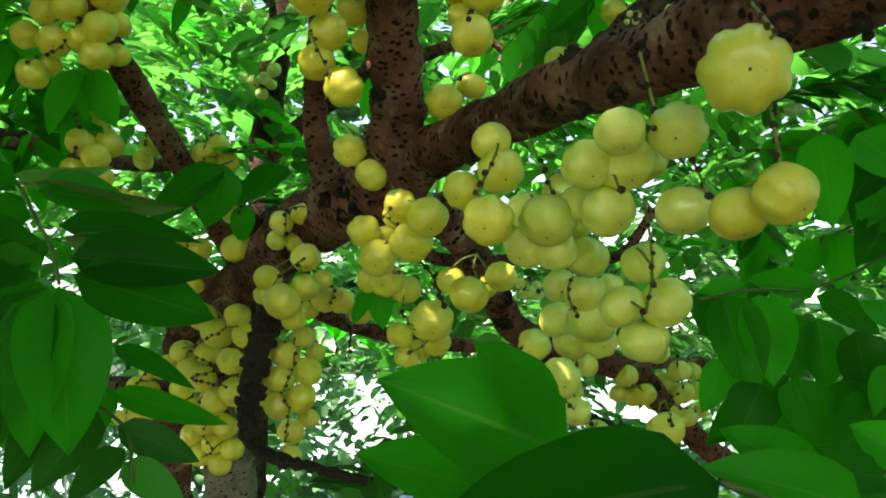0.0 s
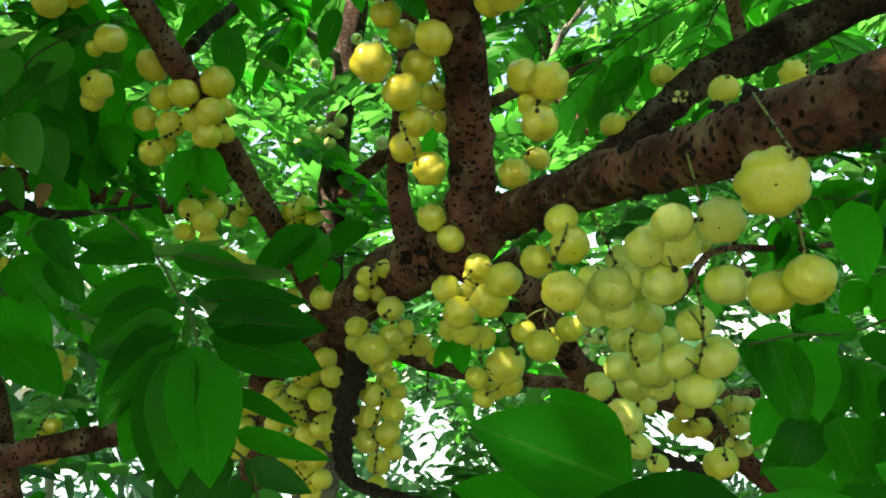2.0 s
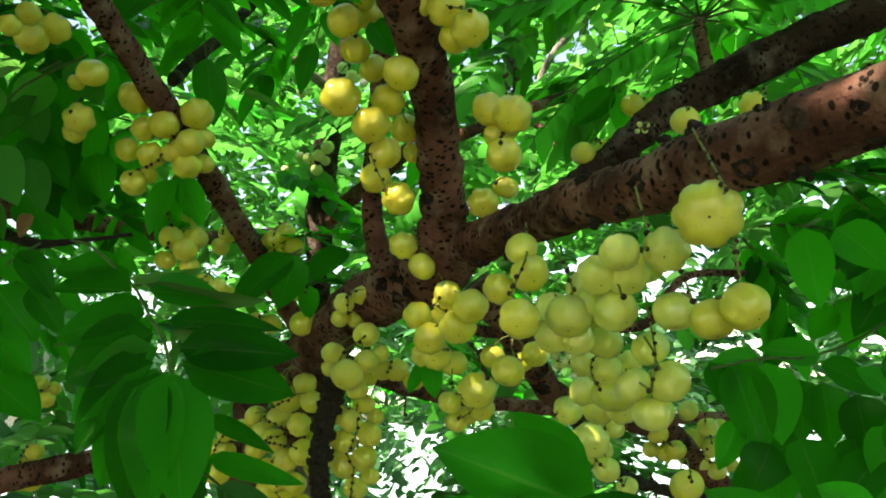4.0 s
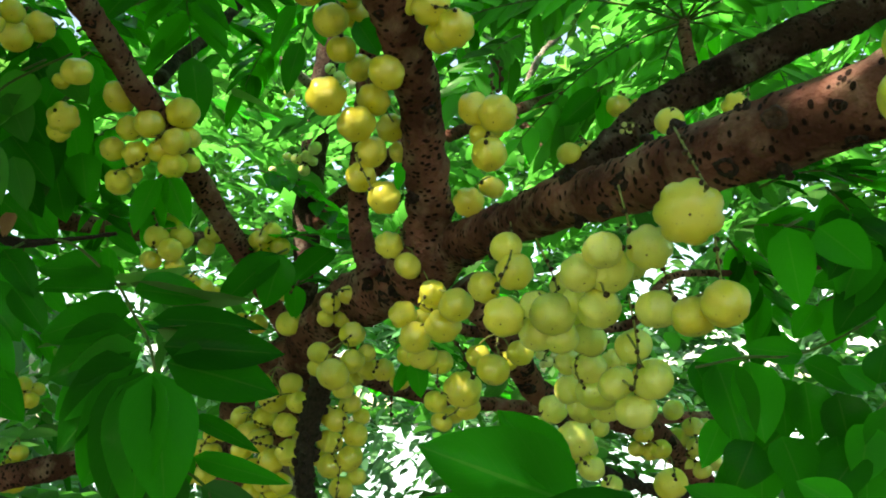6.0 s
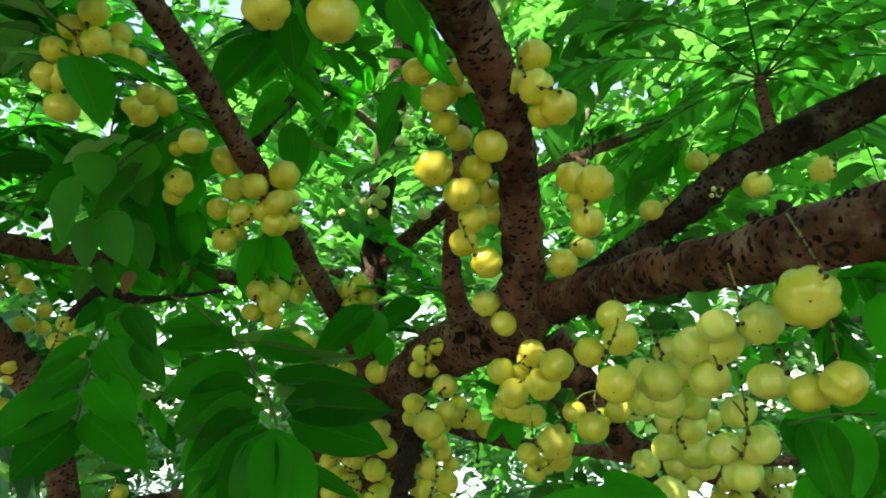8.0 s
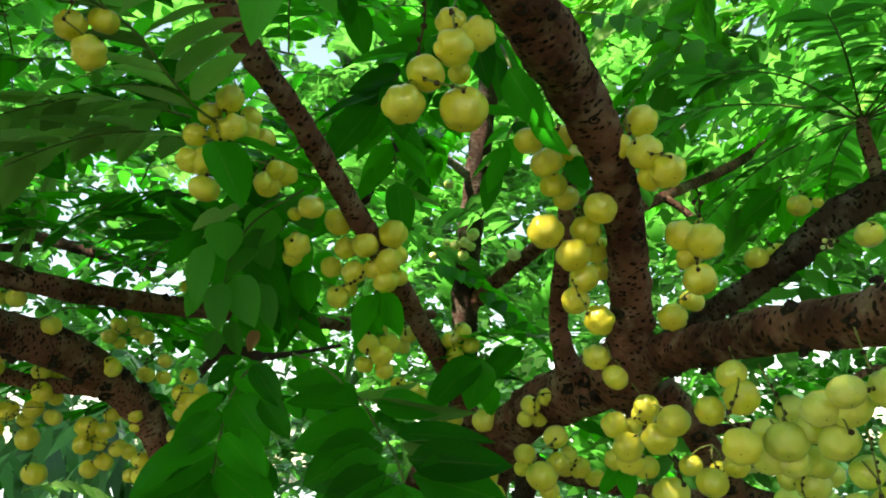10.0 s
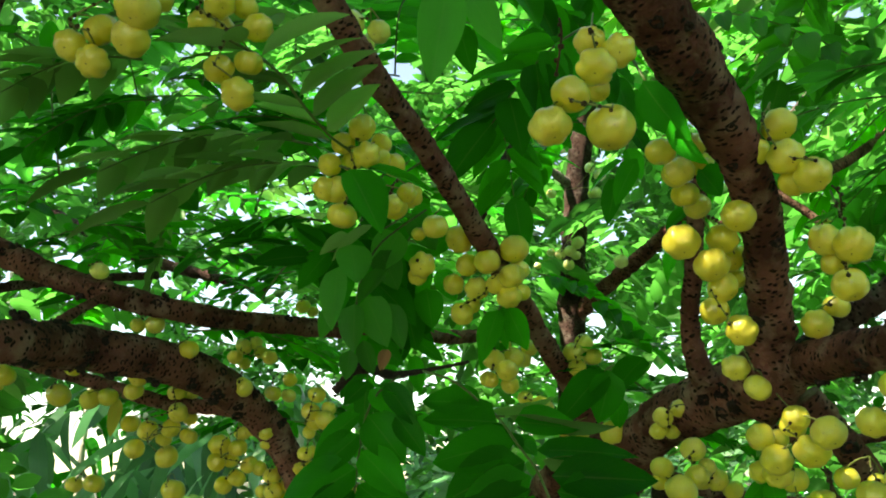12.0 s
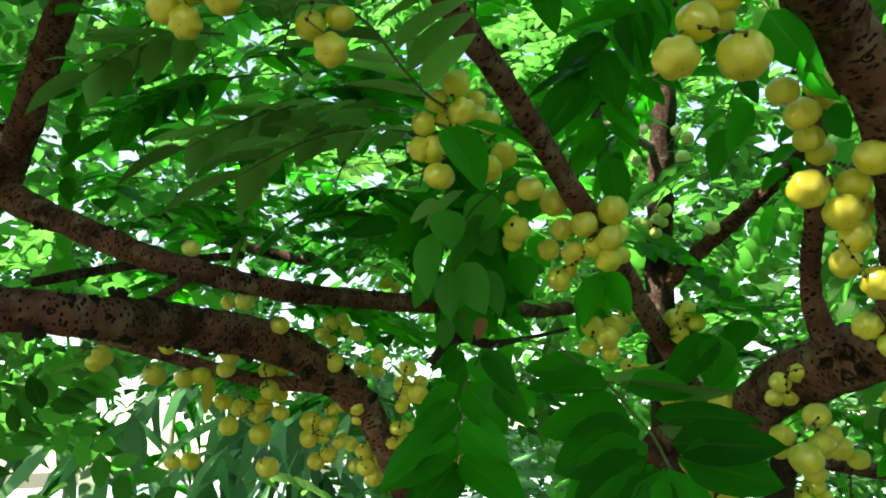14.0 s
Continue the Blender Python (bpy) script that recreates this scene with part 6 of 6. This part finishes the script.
# dark_leaf3
leaf_spray([
    (-0.4542, 0.3434, 1.7810),
    (-0.4526, 0.3454, 1.7766),
], (0.31, -0.87, 0.39), [
    (-0.4591, 0.3432, 1.7759, -0.4264, 0.3530, 1.7465, 0.0316),
    (-0.4307, 0.3575, 1.7630, -0.4464, 0.3377, 1.7728, 0.0180),
])
# lone_leaf
leaf_spray([
    (0.1014, 0.4778, 1.7402),
    (0.0971, 0.4785, 1.7362),
], (0.04, -0.89, 0.45), [
    (0.0993, 0.4784, 1.7370, 0.0684, 0.4917, 1.7149, 0.0211),
    (0.1013, 0.4791, 1.7341, 0.1026, 0.4850, 1.7054, 0.0167),
])
# pale_frond
leaf_spray([
    (-0.2383, 0.2306, 1.7166),
    (-0.2431, 0.2170, 1.7192),
    (-0.2500, 0.2002, 1.7297),
    (-0.2560, 0.1830, 1.7423),
    (-0.2623, 0.1682, 1.7471),
    (-0.2683, 0.1544, 1.7488),
], (0.31, -0.87, 0.39), [
    (-0.2439, 0.2136, 1.7219, -0.2103, 0.2006, 1.7384, 0.0174),
    (-0.2483, 0.2048, 1.7275, -0.2072, 0.1890, 1.7439, 0.0183),
    (-0.2517, 0.1956, 1.7352, -0.2084, 0.1804, 1.7522, 0.0174),
    (-0.2554, 0.1850, 1.7438, -0.2117, 0.1728, 1.7550, 0.0149),
    (-0.2600, 0.1710, 1.7478, -0.2102, 0.1613, 1.7583, 0.0182),
    (-0.2442, 0.2171, 1.7175, -0.2884, 0.2071, 1.7342, 0.0078),
    (-0.2472, 0.2094, 1.7247, -0.2885, 0.2043, 1.7433, 0.0068),
    (-0.2499, 0.2000, 1.7303, -0.2977, 0.1887, 1.7472, 0.0076),
    (-0.2538, 0.1894, 1.7385, -0.2957, 0.1826, 1.7512, 0.0066),
    (-0.2654, 0.1627, 1.7470, -0.3091, 0.1486, 1.7562, 0.0148),
    (-0.2673, 0.1604, 1.7487, -0.2605, 0.1456, 1.7506, 0.0138),
    (-0.2584, 0.1756, 1.7454, -0.2948, 0.1660, 1.7522, 0.0087),
], 1)
# under_leaf
leaf_spray([
    (-0.1687, 0.3882, 1.5181),
    (-0.1672, 0.3896, 1.5116),
], (0.04, -0.89, 0.45), [
    (-0.1658, 0.3910, 1.5051, -0.1239, 0.3860, 1.4887, 0.0117),
    (-0.1538, 0.3651, 1.4842, -0.1009, 0.3603, 1.4698, 0.0134),
    (-0.1605, 0.3745, 1.4868, -0.1620, 0.3691, 1.4633, 0.0125),
])
# yellow_leaf
leaf_spray([
    (-0.6321, 0.5261, 1.6294),
    (-0.6344, 0.5270, 1.6238),
], (0.31, -0.87, 0.39), [
    (-0.6344, 0.5270, 1.6238, -0.6422, 0.5249, 1.5857, 0.0140),
], 3)
bare_string((-0.0118, 0.3742, 1.5470), (0.0003, 0.3742, 1.5247))
bare_string((-0.0037, 0.3807, 1.5419), (-0.0018, 0.3834, 1.5293))
bare_string((0.1034, 0.4625, 1.4654), (0.1071, 0.4679, 1.4402))
bare_string((-0.0766, 0.4364, 1.5531), (-0.0829, 0.4347, 1.5350))
bare_string((-0.0611, 0.4946, 1.5214), (-0.0604, 0.4983, 1.5036))
bare_string((-0.1092, 0.1714, 1.7356), (-0.1124, 0.1729, 1.7092))
bare_string((0.0162, 0.3298, 1.6956), (0.0193, 0.3336, 1.6774))
frond((-0.2034, 0.4107, 1.8539), (-0.1888, 0.4234, 1.7588), (0.30, -0.83, 0.48), 7, 0.041, 0.5, 0.01, 0)
frond((-0.1230, 0.3919, 1.8647), (-0.1901, 0.3671, 1.7959), (0.30, -0.83, 0.48), 6, 0.052, 0.5, 0.01, 0)
frond((-0.2814, 0.3076, 1.7396), (-0.4011, 0.2677, 1.7296), (0.04, -0.11, 0.99), 8, 0.052, 0.4, 0.01, 1)
frond((-0.3321, 0.3624, 1.7897), (-0.4865, 0.3098, 1.7807), (0.04, -0.11, 0.99), 9, 0.052, 0.4, 0.01, 1)
frond((-0.4612, 0.3150, 1.8643), (-0.5657, 0.2821, 1.8493), (0.04, -0.11, 0.99), 8, 0.052, 0.42, 0.01, 1)
frond((-0.5320, 0.4240, 1.8949), (-0.6552, 0.3904, 1.8607), (0.04, -0.11, 0.99), 9, 0.052, 0.42, 0.01, 0)
frond((-0.6666, 0.4493, 1.8362), (-0.6966, 0.4471, 1.9865), (0.30, -0.83, 0.48), 9, 0.047, 0.42, 0.0, 0)
frond((-0.7313, 0.4502, 1.7587), (-0.6079, 0.5300, 1.8225), (0.04, -0.11, 0.99), 10, 0.043, 0.4, 0.02, 0)
frond((-0.8700, 0.7006, 1.8612), (-0.5935, 0.7922, 1.8857), (0.04, -0.11, 0.99), 12, 0.047, 0.38, 0.02, 0)
frond((-0.8175, 0.5436, 1.8926), (-0.6339, 0.6542, 1.9270), (0.04, -0.11, 0.99), 10, 0.047, 0.4, 0.02, 0)
frond((-0.5853, 0.6085, 1.7742), (-0.4676, 0.6358, 1.8223), (0.04, -0.11, 0.99), 10, 0.039, 0.42, 0.02, 0)
frond((-0.5186, 0.5888, 1.7364), (-0.6291, 0.5315, 1.7930), (0.04, -0.11, 0.99), 10, 0.039, 0.42, 0.02, 0)
frond((-0.3788, 0.4764, 1.7251), (-0.4699, 0.4863, 1.7664), (0.04, -0.11, 0.99), 6, 0.040, 0.45, 0.01, 0)
frond((-0.2919, 0.4246, 1.7072), (-0.3411, 0.3821, 1.7159), (0.30, -0.83, 0.48), 5, 0.040, 0.5, 0.01, 0)
frond((-0.2210, 0.4413, 1.6643), (-0.2135, 0.4513, 1.6409), (0.30, -0.83, 0.48), 2, 0.028, 0.45, 0.0, 0)
frond((-0.3317, 0.5239, 1.7673), (-0.3494, 0.5092, 1.6354), (0.04, -0.85, 0.52), 7, 0.039, 0.5, 0.01, 0)
frond((-0.3243, 0.4936, 1.8172), (-0.3476, 0.4684, 1.7356), (0.04, -0.85, 0.52), 6, 0.043, 0.5, 0.01, 0)
frond((-0.3771, 0.6637, 1.7728), (-0.3682, 0.6825, 1.6829), (0.04, -0.85, 0.52), 7, 0.039, 0.45, 0.01, 0)
frond((-0.3401, 0.6326, 1.7838), (-0.4076, 0.6413, 1.7257), (0.04, -0.85, 0.52), 7, 0.039, 0.45, 0.01, 0)
frond((-0.2374, 0.7425, 1.7689), (-0.1198, 0.7144, 1.6828), (0.01, -0.12, 0.99), 9, 0.043, 0.45, 0.01, 0)
frond((-0.1934, 0.5393, 1.6232), (-0.0984, 0.5181, 1.6482), (0.01, -0.12, 0.99), 8, 0.039, 0.42, 0.01, 0)
frond((-0.0998, 0.5286, 1.5965), (-0.1568, 0.5393, 1.6315), (0.01, -0.12, 0.99), 7, 0.039, 0.42, 0.01, 0)
frond((0.1897, 0.4298, 1.6454), (0.2423, 0.3911, 1.6465), (0.01, -0.12, 0.99), 8, 0.039, 0.45, 0.01, 0)
frond((0.1959, 0.4840, 1.6316), (0.2548, 0.4396, 1.6119), (0.04, -0.85, 0.52), 8, 0.039, 0.45, 0.01, 0)
frond((0.2244, 0.4122, 1.6392), (0.2366, 0.3839, 1.5804), (0.04, -0.85, 0.52), 7, 0.043, 0.5, 0.01, 0)
frond((0.2002, 0.5347, 1.6343), (0.2337, 0.5487, 1.5733), (0.04, -0.85, 0.52), 8, 0.039, 0.45, 0.01, 0)
frond((0.1195, 0.5247, 1.7648), (0.0778, 0.5679, 1.7442), (0.04, -0.85, 0.52), 7, 0.039, 0.48, 0.01, 2)
frond((0.0558, 0.6808, 1.8867), (-0.0039, 0.6415, 1.8156), (0.04, -0.85, 0.52), 8, 0.039, 0.45, 0.01, 2)
frond((-0.0906, 0.3902, 1.7762), (-0.1060, 0.3953, 1.7477), (0.04, -0.85, 0.52), 2, 0.030, 0.5, 0.005, 0)
frond((-0.1925, 0.3733, 1.9156), (-0.1250, 0.4299, 1.8827), (0.30, -0.83, 0.48), 6, 0.047, 0.5, 0.01, 0)
frond((-0.1576, 0.4367, 1.8944), (-0.0932, 0.4935, 1.8573), (0.30, -0.83, 0.48), 6, 0.043, 0.5, 0.01, 0)
frond((-0.0862, 0.5006, 1.9850), (-0.1645, 0.4873, 1.9374), (0.30, -0.83, 0.48), 7, 0.047, 0.5, 0.01, 0)
frond((0.0960, 0.6366, 2.0424), (0.0450, 0.6523, 1.9335), (0.30, -0.83, 0.48), 8, 0.047, 0.48, 0.01, 2)
frond((0.1732, 0.7488, 2.0200), (0.0675, 0.7670, 1.9465), (0.30, -0.83, 0.48), 9, 0.047, 0.48, 0.01, 2)
frond((-0.1669, 0.6560, 1.9260), (-0.2353, 0.6870, 1.8542), (0.04, -0.11, 0.99), 9, 0.043, 0.45, 0.01, 0)
frond((-0.3153, 0.4364, 1.9980), (-0.2418, 0.4978, 1.9566), (0.30, -0.83, 0.48), 7, 0.047, 0.48, 0.01, 0)
frond((0.1278, 0.9222, 1.9444), (0.0438, 0.9588, 1.9075), (0.04, -0.11, 0.99), 10, 0.047, 0.45, 0.01, 2)
frond((0.3159, 0.8401, 2.0068), (0.2006, 0.8820, 1.9555), (0.03, -0.12, 0.99), 10, 0.047, 0.45, 0.01, 2)
frond((0.0484, 0.6981, 2.0997), (0.1348, 0.7899, 2.0360), (0.20, -0.86, 0.48), 9, 0.047, 0.45, 0.01, 2)
WHORL = Vector((0.1645, 0.4750, 1.7880))
for dx, dy, dz in ((-0.185, -0.020, 0.0), (-0.062, -0.150, 0.012), (0.040, -0.160, 0.015), (0.150, -0.085, 0.010), (0.180, 0.010, 0.0), (0.130, 0.110, -0.01), (0.010, 0.170, -0.015), (-0.120, 0.090, -0.050), (-0.125, -0.095, 0.008), (0.105, -0.135, 0.012)):
    frond(WHORL, WHORL + Vector((dx, dy, dz)), (0.02, -0.08, 1.0), 13, 0.033, 0.40, 0.006, 2)

# ---- small things ----
dry = thing("dry_leaf", (-0.2754, 0.3776, 1.6284), "curled dry orange-brown leaf hanging from a dead twig", "dry leaf")
shared("blade", blade_mesh("blade", DRY_LEAF, 5.0, 0.5, 0.25, 3.0), dry, blade_pose((-0.2754, 0.3776, 1.6284), (-0.0055, -0.003, -0.0148), (0.2, -0.9, 0.2), 0.0165, 0.0095))

flower = thing("flower", (-0.4269, 3.0945, 0.0), "red garden flower on a thin stem among the shrubs", "flower")
bm = bmesh.new()
tube(bm, [(-0.4269, 3.0945, 0.0), (-0.43, 3.10, 0.5), (-0.4269, 3.0945, 1.03)], 0.004, 6, 0.05)
part("stem", bm, RACHIS, flower)
petal = blade_mesh("petal", PETAL, 6.0, 0.25, 0.2, 5.0)
for k in range(6):
    a = k * math.pi / 3
    shared("petal", petal, flower, blade_pose((-0.4269, 3.0945, 1.037), (math.cos(a), -0.35, math.sin(a)), (0, -1, 0.2), 0.05, 0.034))


def cane(x, y, r, top, lean):
    """A pale jointed cane of a garden plant, with a few long drooping blades."""
    owner = thing("cane_plant", (x, y, 0.0), "pale jointed garden cane with long drooping green blades", "cane plant", "garden canes")
    bm = bmesh.new()
    line = []
    for i in range(int(top / 0.14) + 1):
        z = 0.14 * i
        line += [(x + lean * z, y, z - 0.02, r * 0.94), (x + lean * (z + 0.012), y, z, r * 1.12), (x + lean * (z + 0.024), y, z + 0.02, r * 0.94)]
    tube(bm, line, r, 10, 0.05)
    part("cane", bm, CANE, owner)
    blade = blade_mesh("blade", LEAF[0], 3.0, 0.25, 0.45, 8.0, 12)
    for i in range(7):
        a, z = i * 2.4, top * (0.55 + 0.06 * i)
        shared("blade", blade, owner, blade_pose((x + lean * z, y, z), (math.cos(a), math.sin(a), -0.35), (0.1, -0.1, 1), 0.34, 0.05))
    return owner


cane(-2.24, 1.87, 0.016, 2.3, -0.02)
cane(-2.61, 2.05, 0.013, 2.2, 0.03)
cane(-2.37, 2.78, 0.022, 1.9, -0.02)
cane(-2.36, 2.30, 0.012, 2.0, 0.03)
cane(-1.41, 2.40, 0.016, 1.75, -0.02)


# ---- the crown and the garden behind, leaf masses ----
# openings in the leaves: a direction from the standing place and a half angle in degrees
OPEN = (
    (-0.095, 0.994, -0.045, 3.6), (0.232, 0.972, -0.050, 2.4), (0.244, 0.959, 0.143, 1.5), (0.335, 0.930, 0.150, 1.7), (0.358, 0.929, 0.095, 1.8),
    (-0.206, 0.878, 0.431, 1.4), (0.429, 0.814, 0.391, 1.6), (-0.729, 0.683, 0.039, 1.9), (-0.709, 0.606, 0.360, 1.8), (-0.776, 0.622, 0.103, 1.8),
    (-0.524, 0.779, 0.343, 1.4), (-0.675, 0.735, 0.045, 1.6), (0.136, 0.874, 0.466, 1.0), (-0.248, 0.904, 0.348, 1.4), (-0.170, 0.930, 0.320, 1.4),
    (-0.488, 0.867, -0.099, 2.4), (-0.740, 0.672, -0.030, 2.0), (-0.660, 0.750, -0.020, 2.0),
    (-0.742, 0.669, 0.044, 4.5), (-0.653, 0.757, 0.016, 4.0), (-0.790, 0.612, 0.010, 4.0), (-0.574, 0.819, -0.013, 3.0),
    (0.021, 0.890, 0.456, 1.6), (0.104, 0.913, 0.395, 1.4), (0.054, 0.937, 0.346, 1.6), (0.165, 0.875, 0.456, 1.2), (0.338, 0.936, 0.099, 1.6), (0.234, 0.959, 0.160, 1.6), (0.465, 0.823, 0.327, 1.8),
)
OPEN_LOW = tuple((x, y, z, (0.8 if x < -0.45 else 0.85) * a) for x, y, z, a in OPEN)


def scatter(count, az, el, dist, seed, gap, scale, clear=OPEN):
    """Roots of leaves round the standing place, thinned by a slow noise so that gaps stay open."""
    rng = np.random.default_rng(seed)
    kept = []
    while len(kept) < count:
        a, e, d = radians(rng.uniform(*az)), radians(rng.uniform(*el)), rng.uniform(*dist)
        p = Vector((math.sin(a) * math.cos(e), math.cos(a) * math.cos(e), math.sin(e))) * d + Vector((-0.05, -0.05, 1.52))
        if p.z < 0.1 or noise.noise(p * scale + Vector((seed * 3.1, 0, 0))) < gap:
            continue
        if any((p - Vector((-0.05, -0.05, 1.52))).angle(Vector(c[:3])) < radians(c[3]) for c in clear):
            continue
        kept.append(tuple(p))
    ways = np.column_stack([rng.normal(0, 1, (count, 2)), rng.normal(-0.15, 0.35, count)])
    ways /= np.linalg.norm(ways, axis=1)[:, None]
    normals = np.column_stack([rng.normal(0, 0.4, (count, 2)), np.ones(count)])
    return np.array(kept), ways * rng.uniform(0.22, 0.38, (count, 1)), normals


FAR_FRUIT = ((-0.22, 0.91, 1.85), (-0.19, 0.95, 2.0), (-0.16, 0.9, 1.92))
rng = random.Random(21)
for i in range(205):
    a, e, d = radians(rng.uniform(-62, 36)), radians(rng.uniform(-8, 36)), rng.uniform(0.85, 1.35)
    if i > 90:
        a, e, d = radians(rng.uniform(-62, -20)), radians(rng.uniform(11, 37)), rng.uniform(0.72, 1.1)
    if i > 145:
        a, e, d = radians(rng.uniform(-12, 38)), radians(rng.uniform(30, 46)), rng.uniform(0.85, 1.3)
    p = Vector((math.sin(a) * math.cos(e), math.cos(a) * math.cos(e), math.sin(e))) * d + Vector((-0.05, -0.05, 1.52))
    far = p - Vector((-0.05, -0.05, 1.52))
    if noise.noise(p * 2.2) < -0.1 or (e < radians(12) and d < 1.0) or any(far.angle(Vector(c) - Vector((-0.05, -0.05, 1.52))) < radians(11) for c in FAR_FRUIT):
        continue
    way = Vector((rng.gauss(0, 1), rng.gauss(0, 0.7), rng.gauss(-0.15, 0.3))).normalized() * rng.uniform(0.16, 0.28)
    up = Vector((rng.gauss(0, 0.3), rng.gauss(-0.25, 0.3), 1))
    frond(p, p + way, up, rng.randint(7, 9), rng.uniform(0.036, 0.050), rng.uniform(0.46, 0.55), 0.012, rng.choice((0, 0, 1, 2, 2)) if i <= 145 else rng.choice((1, 2, 2)))

# level sprays behind the leaning branch, and darker leaves high on the shaded side
for i in range(30):
    a, e, d = radians(rng.uniform(-47, -24)), radians(rng.uniform(5, 18)), rng.uniform(0.76, 1.05)
    if i > 17:
        a, e, d = radians(rng.uniform(-36, -22)), radians(rng.uniform(17, 30)), rng.uniform(0.62, 0.85)
    p = Vector((math.sin(a) * math.cos(e), math.cos(a) * math.cos(e), math.sin(e))) * d + Vector((-0.05, -0.05, 1.52))
    way = Vector((rng.gauss(0, 1), rng.gauss(0, 0.5), rng.gauss(0, 0.15))).normalized() * rng.uniform(0.13, 0.20)
    frond(p, p + way, Vector((rng.gauss(0, 0.15), rng.gauss(-0.15, 0.15), 1)), 9, rng.uniform(0.034, 0.042), 0.48, 0.008, 0)

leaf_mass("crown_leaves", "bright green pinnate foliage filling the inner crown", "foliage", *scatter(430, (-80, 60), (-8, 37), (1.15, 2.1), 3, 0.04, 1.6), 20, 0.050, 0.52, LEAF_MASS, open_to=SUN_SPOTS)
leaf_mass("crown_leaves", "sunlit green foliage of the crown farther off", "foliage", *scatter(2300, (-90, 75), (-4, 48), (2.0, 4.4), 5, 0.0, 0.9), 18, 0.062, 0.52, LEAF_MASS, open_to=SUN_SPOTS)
# added out of view round the camera to cut the front and side light
leaf_mass("crown_leaves", "unseen green foliage added beside and behind the camera for shade", "foliage", *scatter(1800, (66, 275), (-15, 75), (1.0, 2.6), 7, 0.05, 0.9), 18, 0.065, 0.48, LEAF_MASS, open_to=SUN_SPOTS)
leaf_mass("garden_shrubs", "mixed sunlit shrubs in the garden beyond the tree", "foliage", *scatter(2300, (-90, 80), (-24, 4), (2.4, 7.4), 9, -0.05, 0.7, OPEN_LOW), 12, 0.12, 0.32, LEAF_LOW)
leaf_mass("garden_shrubs", "tall broad-bladed plants with long drooping glossy leaves in the garden", "foliage", *scatter(120, (-66, -26), (-14, 9), (1.7, 3.6), 23, 0.02, 1.1, OPEN_LOW[:-11]), 6, 0.25, 0.20, LEAF_LOW, 1.1)
leaf_mass("garden_shrubs", "thin bright shrub leaves before the pale far ground", "foliage", *scatter(150, (-22, 22), (-9, 6), (1.7, 4.2), 29, -0.1, 1.4, ()), 12, 0.055, 0.42, LEAF_LOW)
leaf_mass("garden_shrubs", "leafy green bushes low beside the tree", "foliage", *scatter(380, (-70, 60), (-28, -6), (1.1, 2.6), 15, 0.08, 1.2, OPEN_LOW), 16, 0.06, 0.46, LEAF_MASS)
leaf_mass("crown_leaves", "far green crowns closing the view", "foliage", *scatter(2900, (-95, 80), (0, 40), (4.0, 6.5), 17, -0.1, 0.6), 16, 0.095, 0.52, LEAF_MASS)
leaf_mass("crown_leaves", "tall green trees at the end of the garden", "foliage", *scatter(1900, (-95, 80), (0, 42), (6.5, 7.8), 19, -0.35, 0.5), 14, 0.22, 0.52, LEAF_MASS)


def shade_canopy(count, seed):
    """Unseen foliage added overhead to shade the fruit; the light falls through it in spots."""
    rng = np.random.default_rng(seed)
    kept = []
    while len(kept) < count:
        p = Vector((rng.uniform(-1.35, 0.15), rng.uniform(-1.2, 0.15), rng.uniform(2.1, 2.8)))
        if noise.noise(p * 1.3) > -0.45:
            kept.append(tuple(p))
    ways = np.column_stack([rng.normal(0, 1, (count, 2)), rng.normal(-0.1, 0.25, count)])
    ways /= np.linalg.norm(ways, axis=1)[:, None]
    normals = np.column_stack([rng.normal(0, 0.3, (count, 2)), np.ones(count)])
    return np.array(kept), ways * rng.uniform(0.22, 0.38, (count, 1)), normals


# added shade blocker above the view, open only towards the sun spots
leaf_mass("crown_leaves", "dense green foliage added overhead, out of view, to shade the fruit", "foliage", *shade_canopy(820, 12), 18, 0.062, 0.5, LEAF_MASS, open_to=SUN_SPOTS)
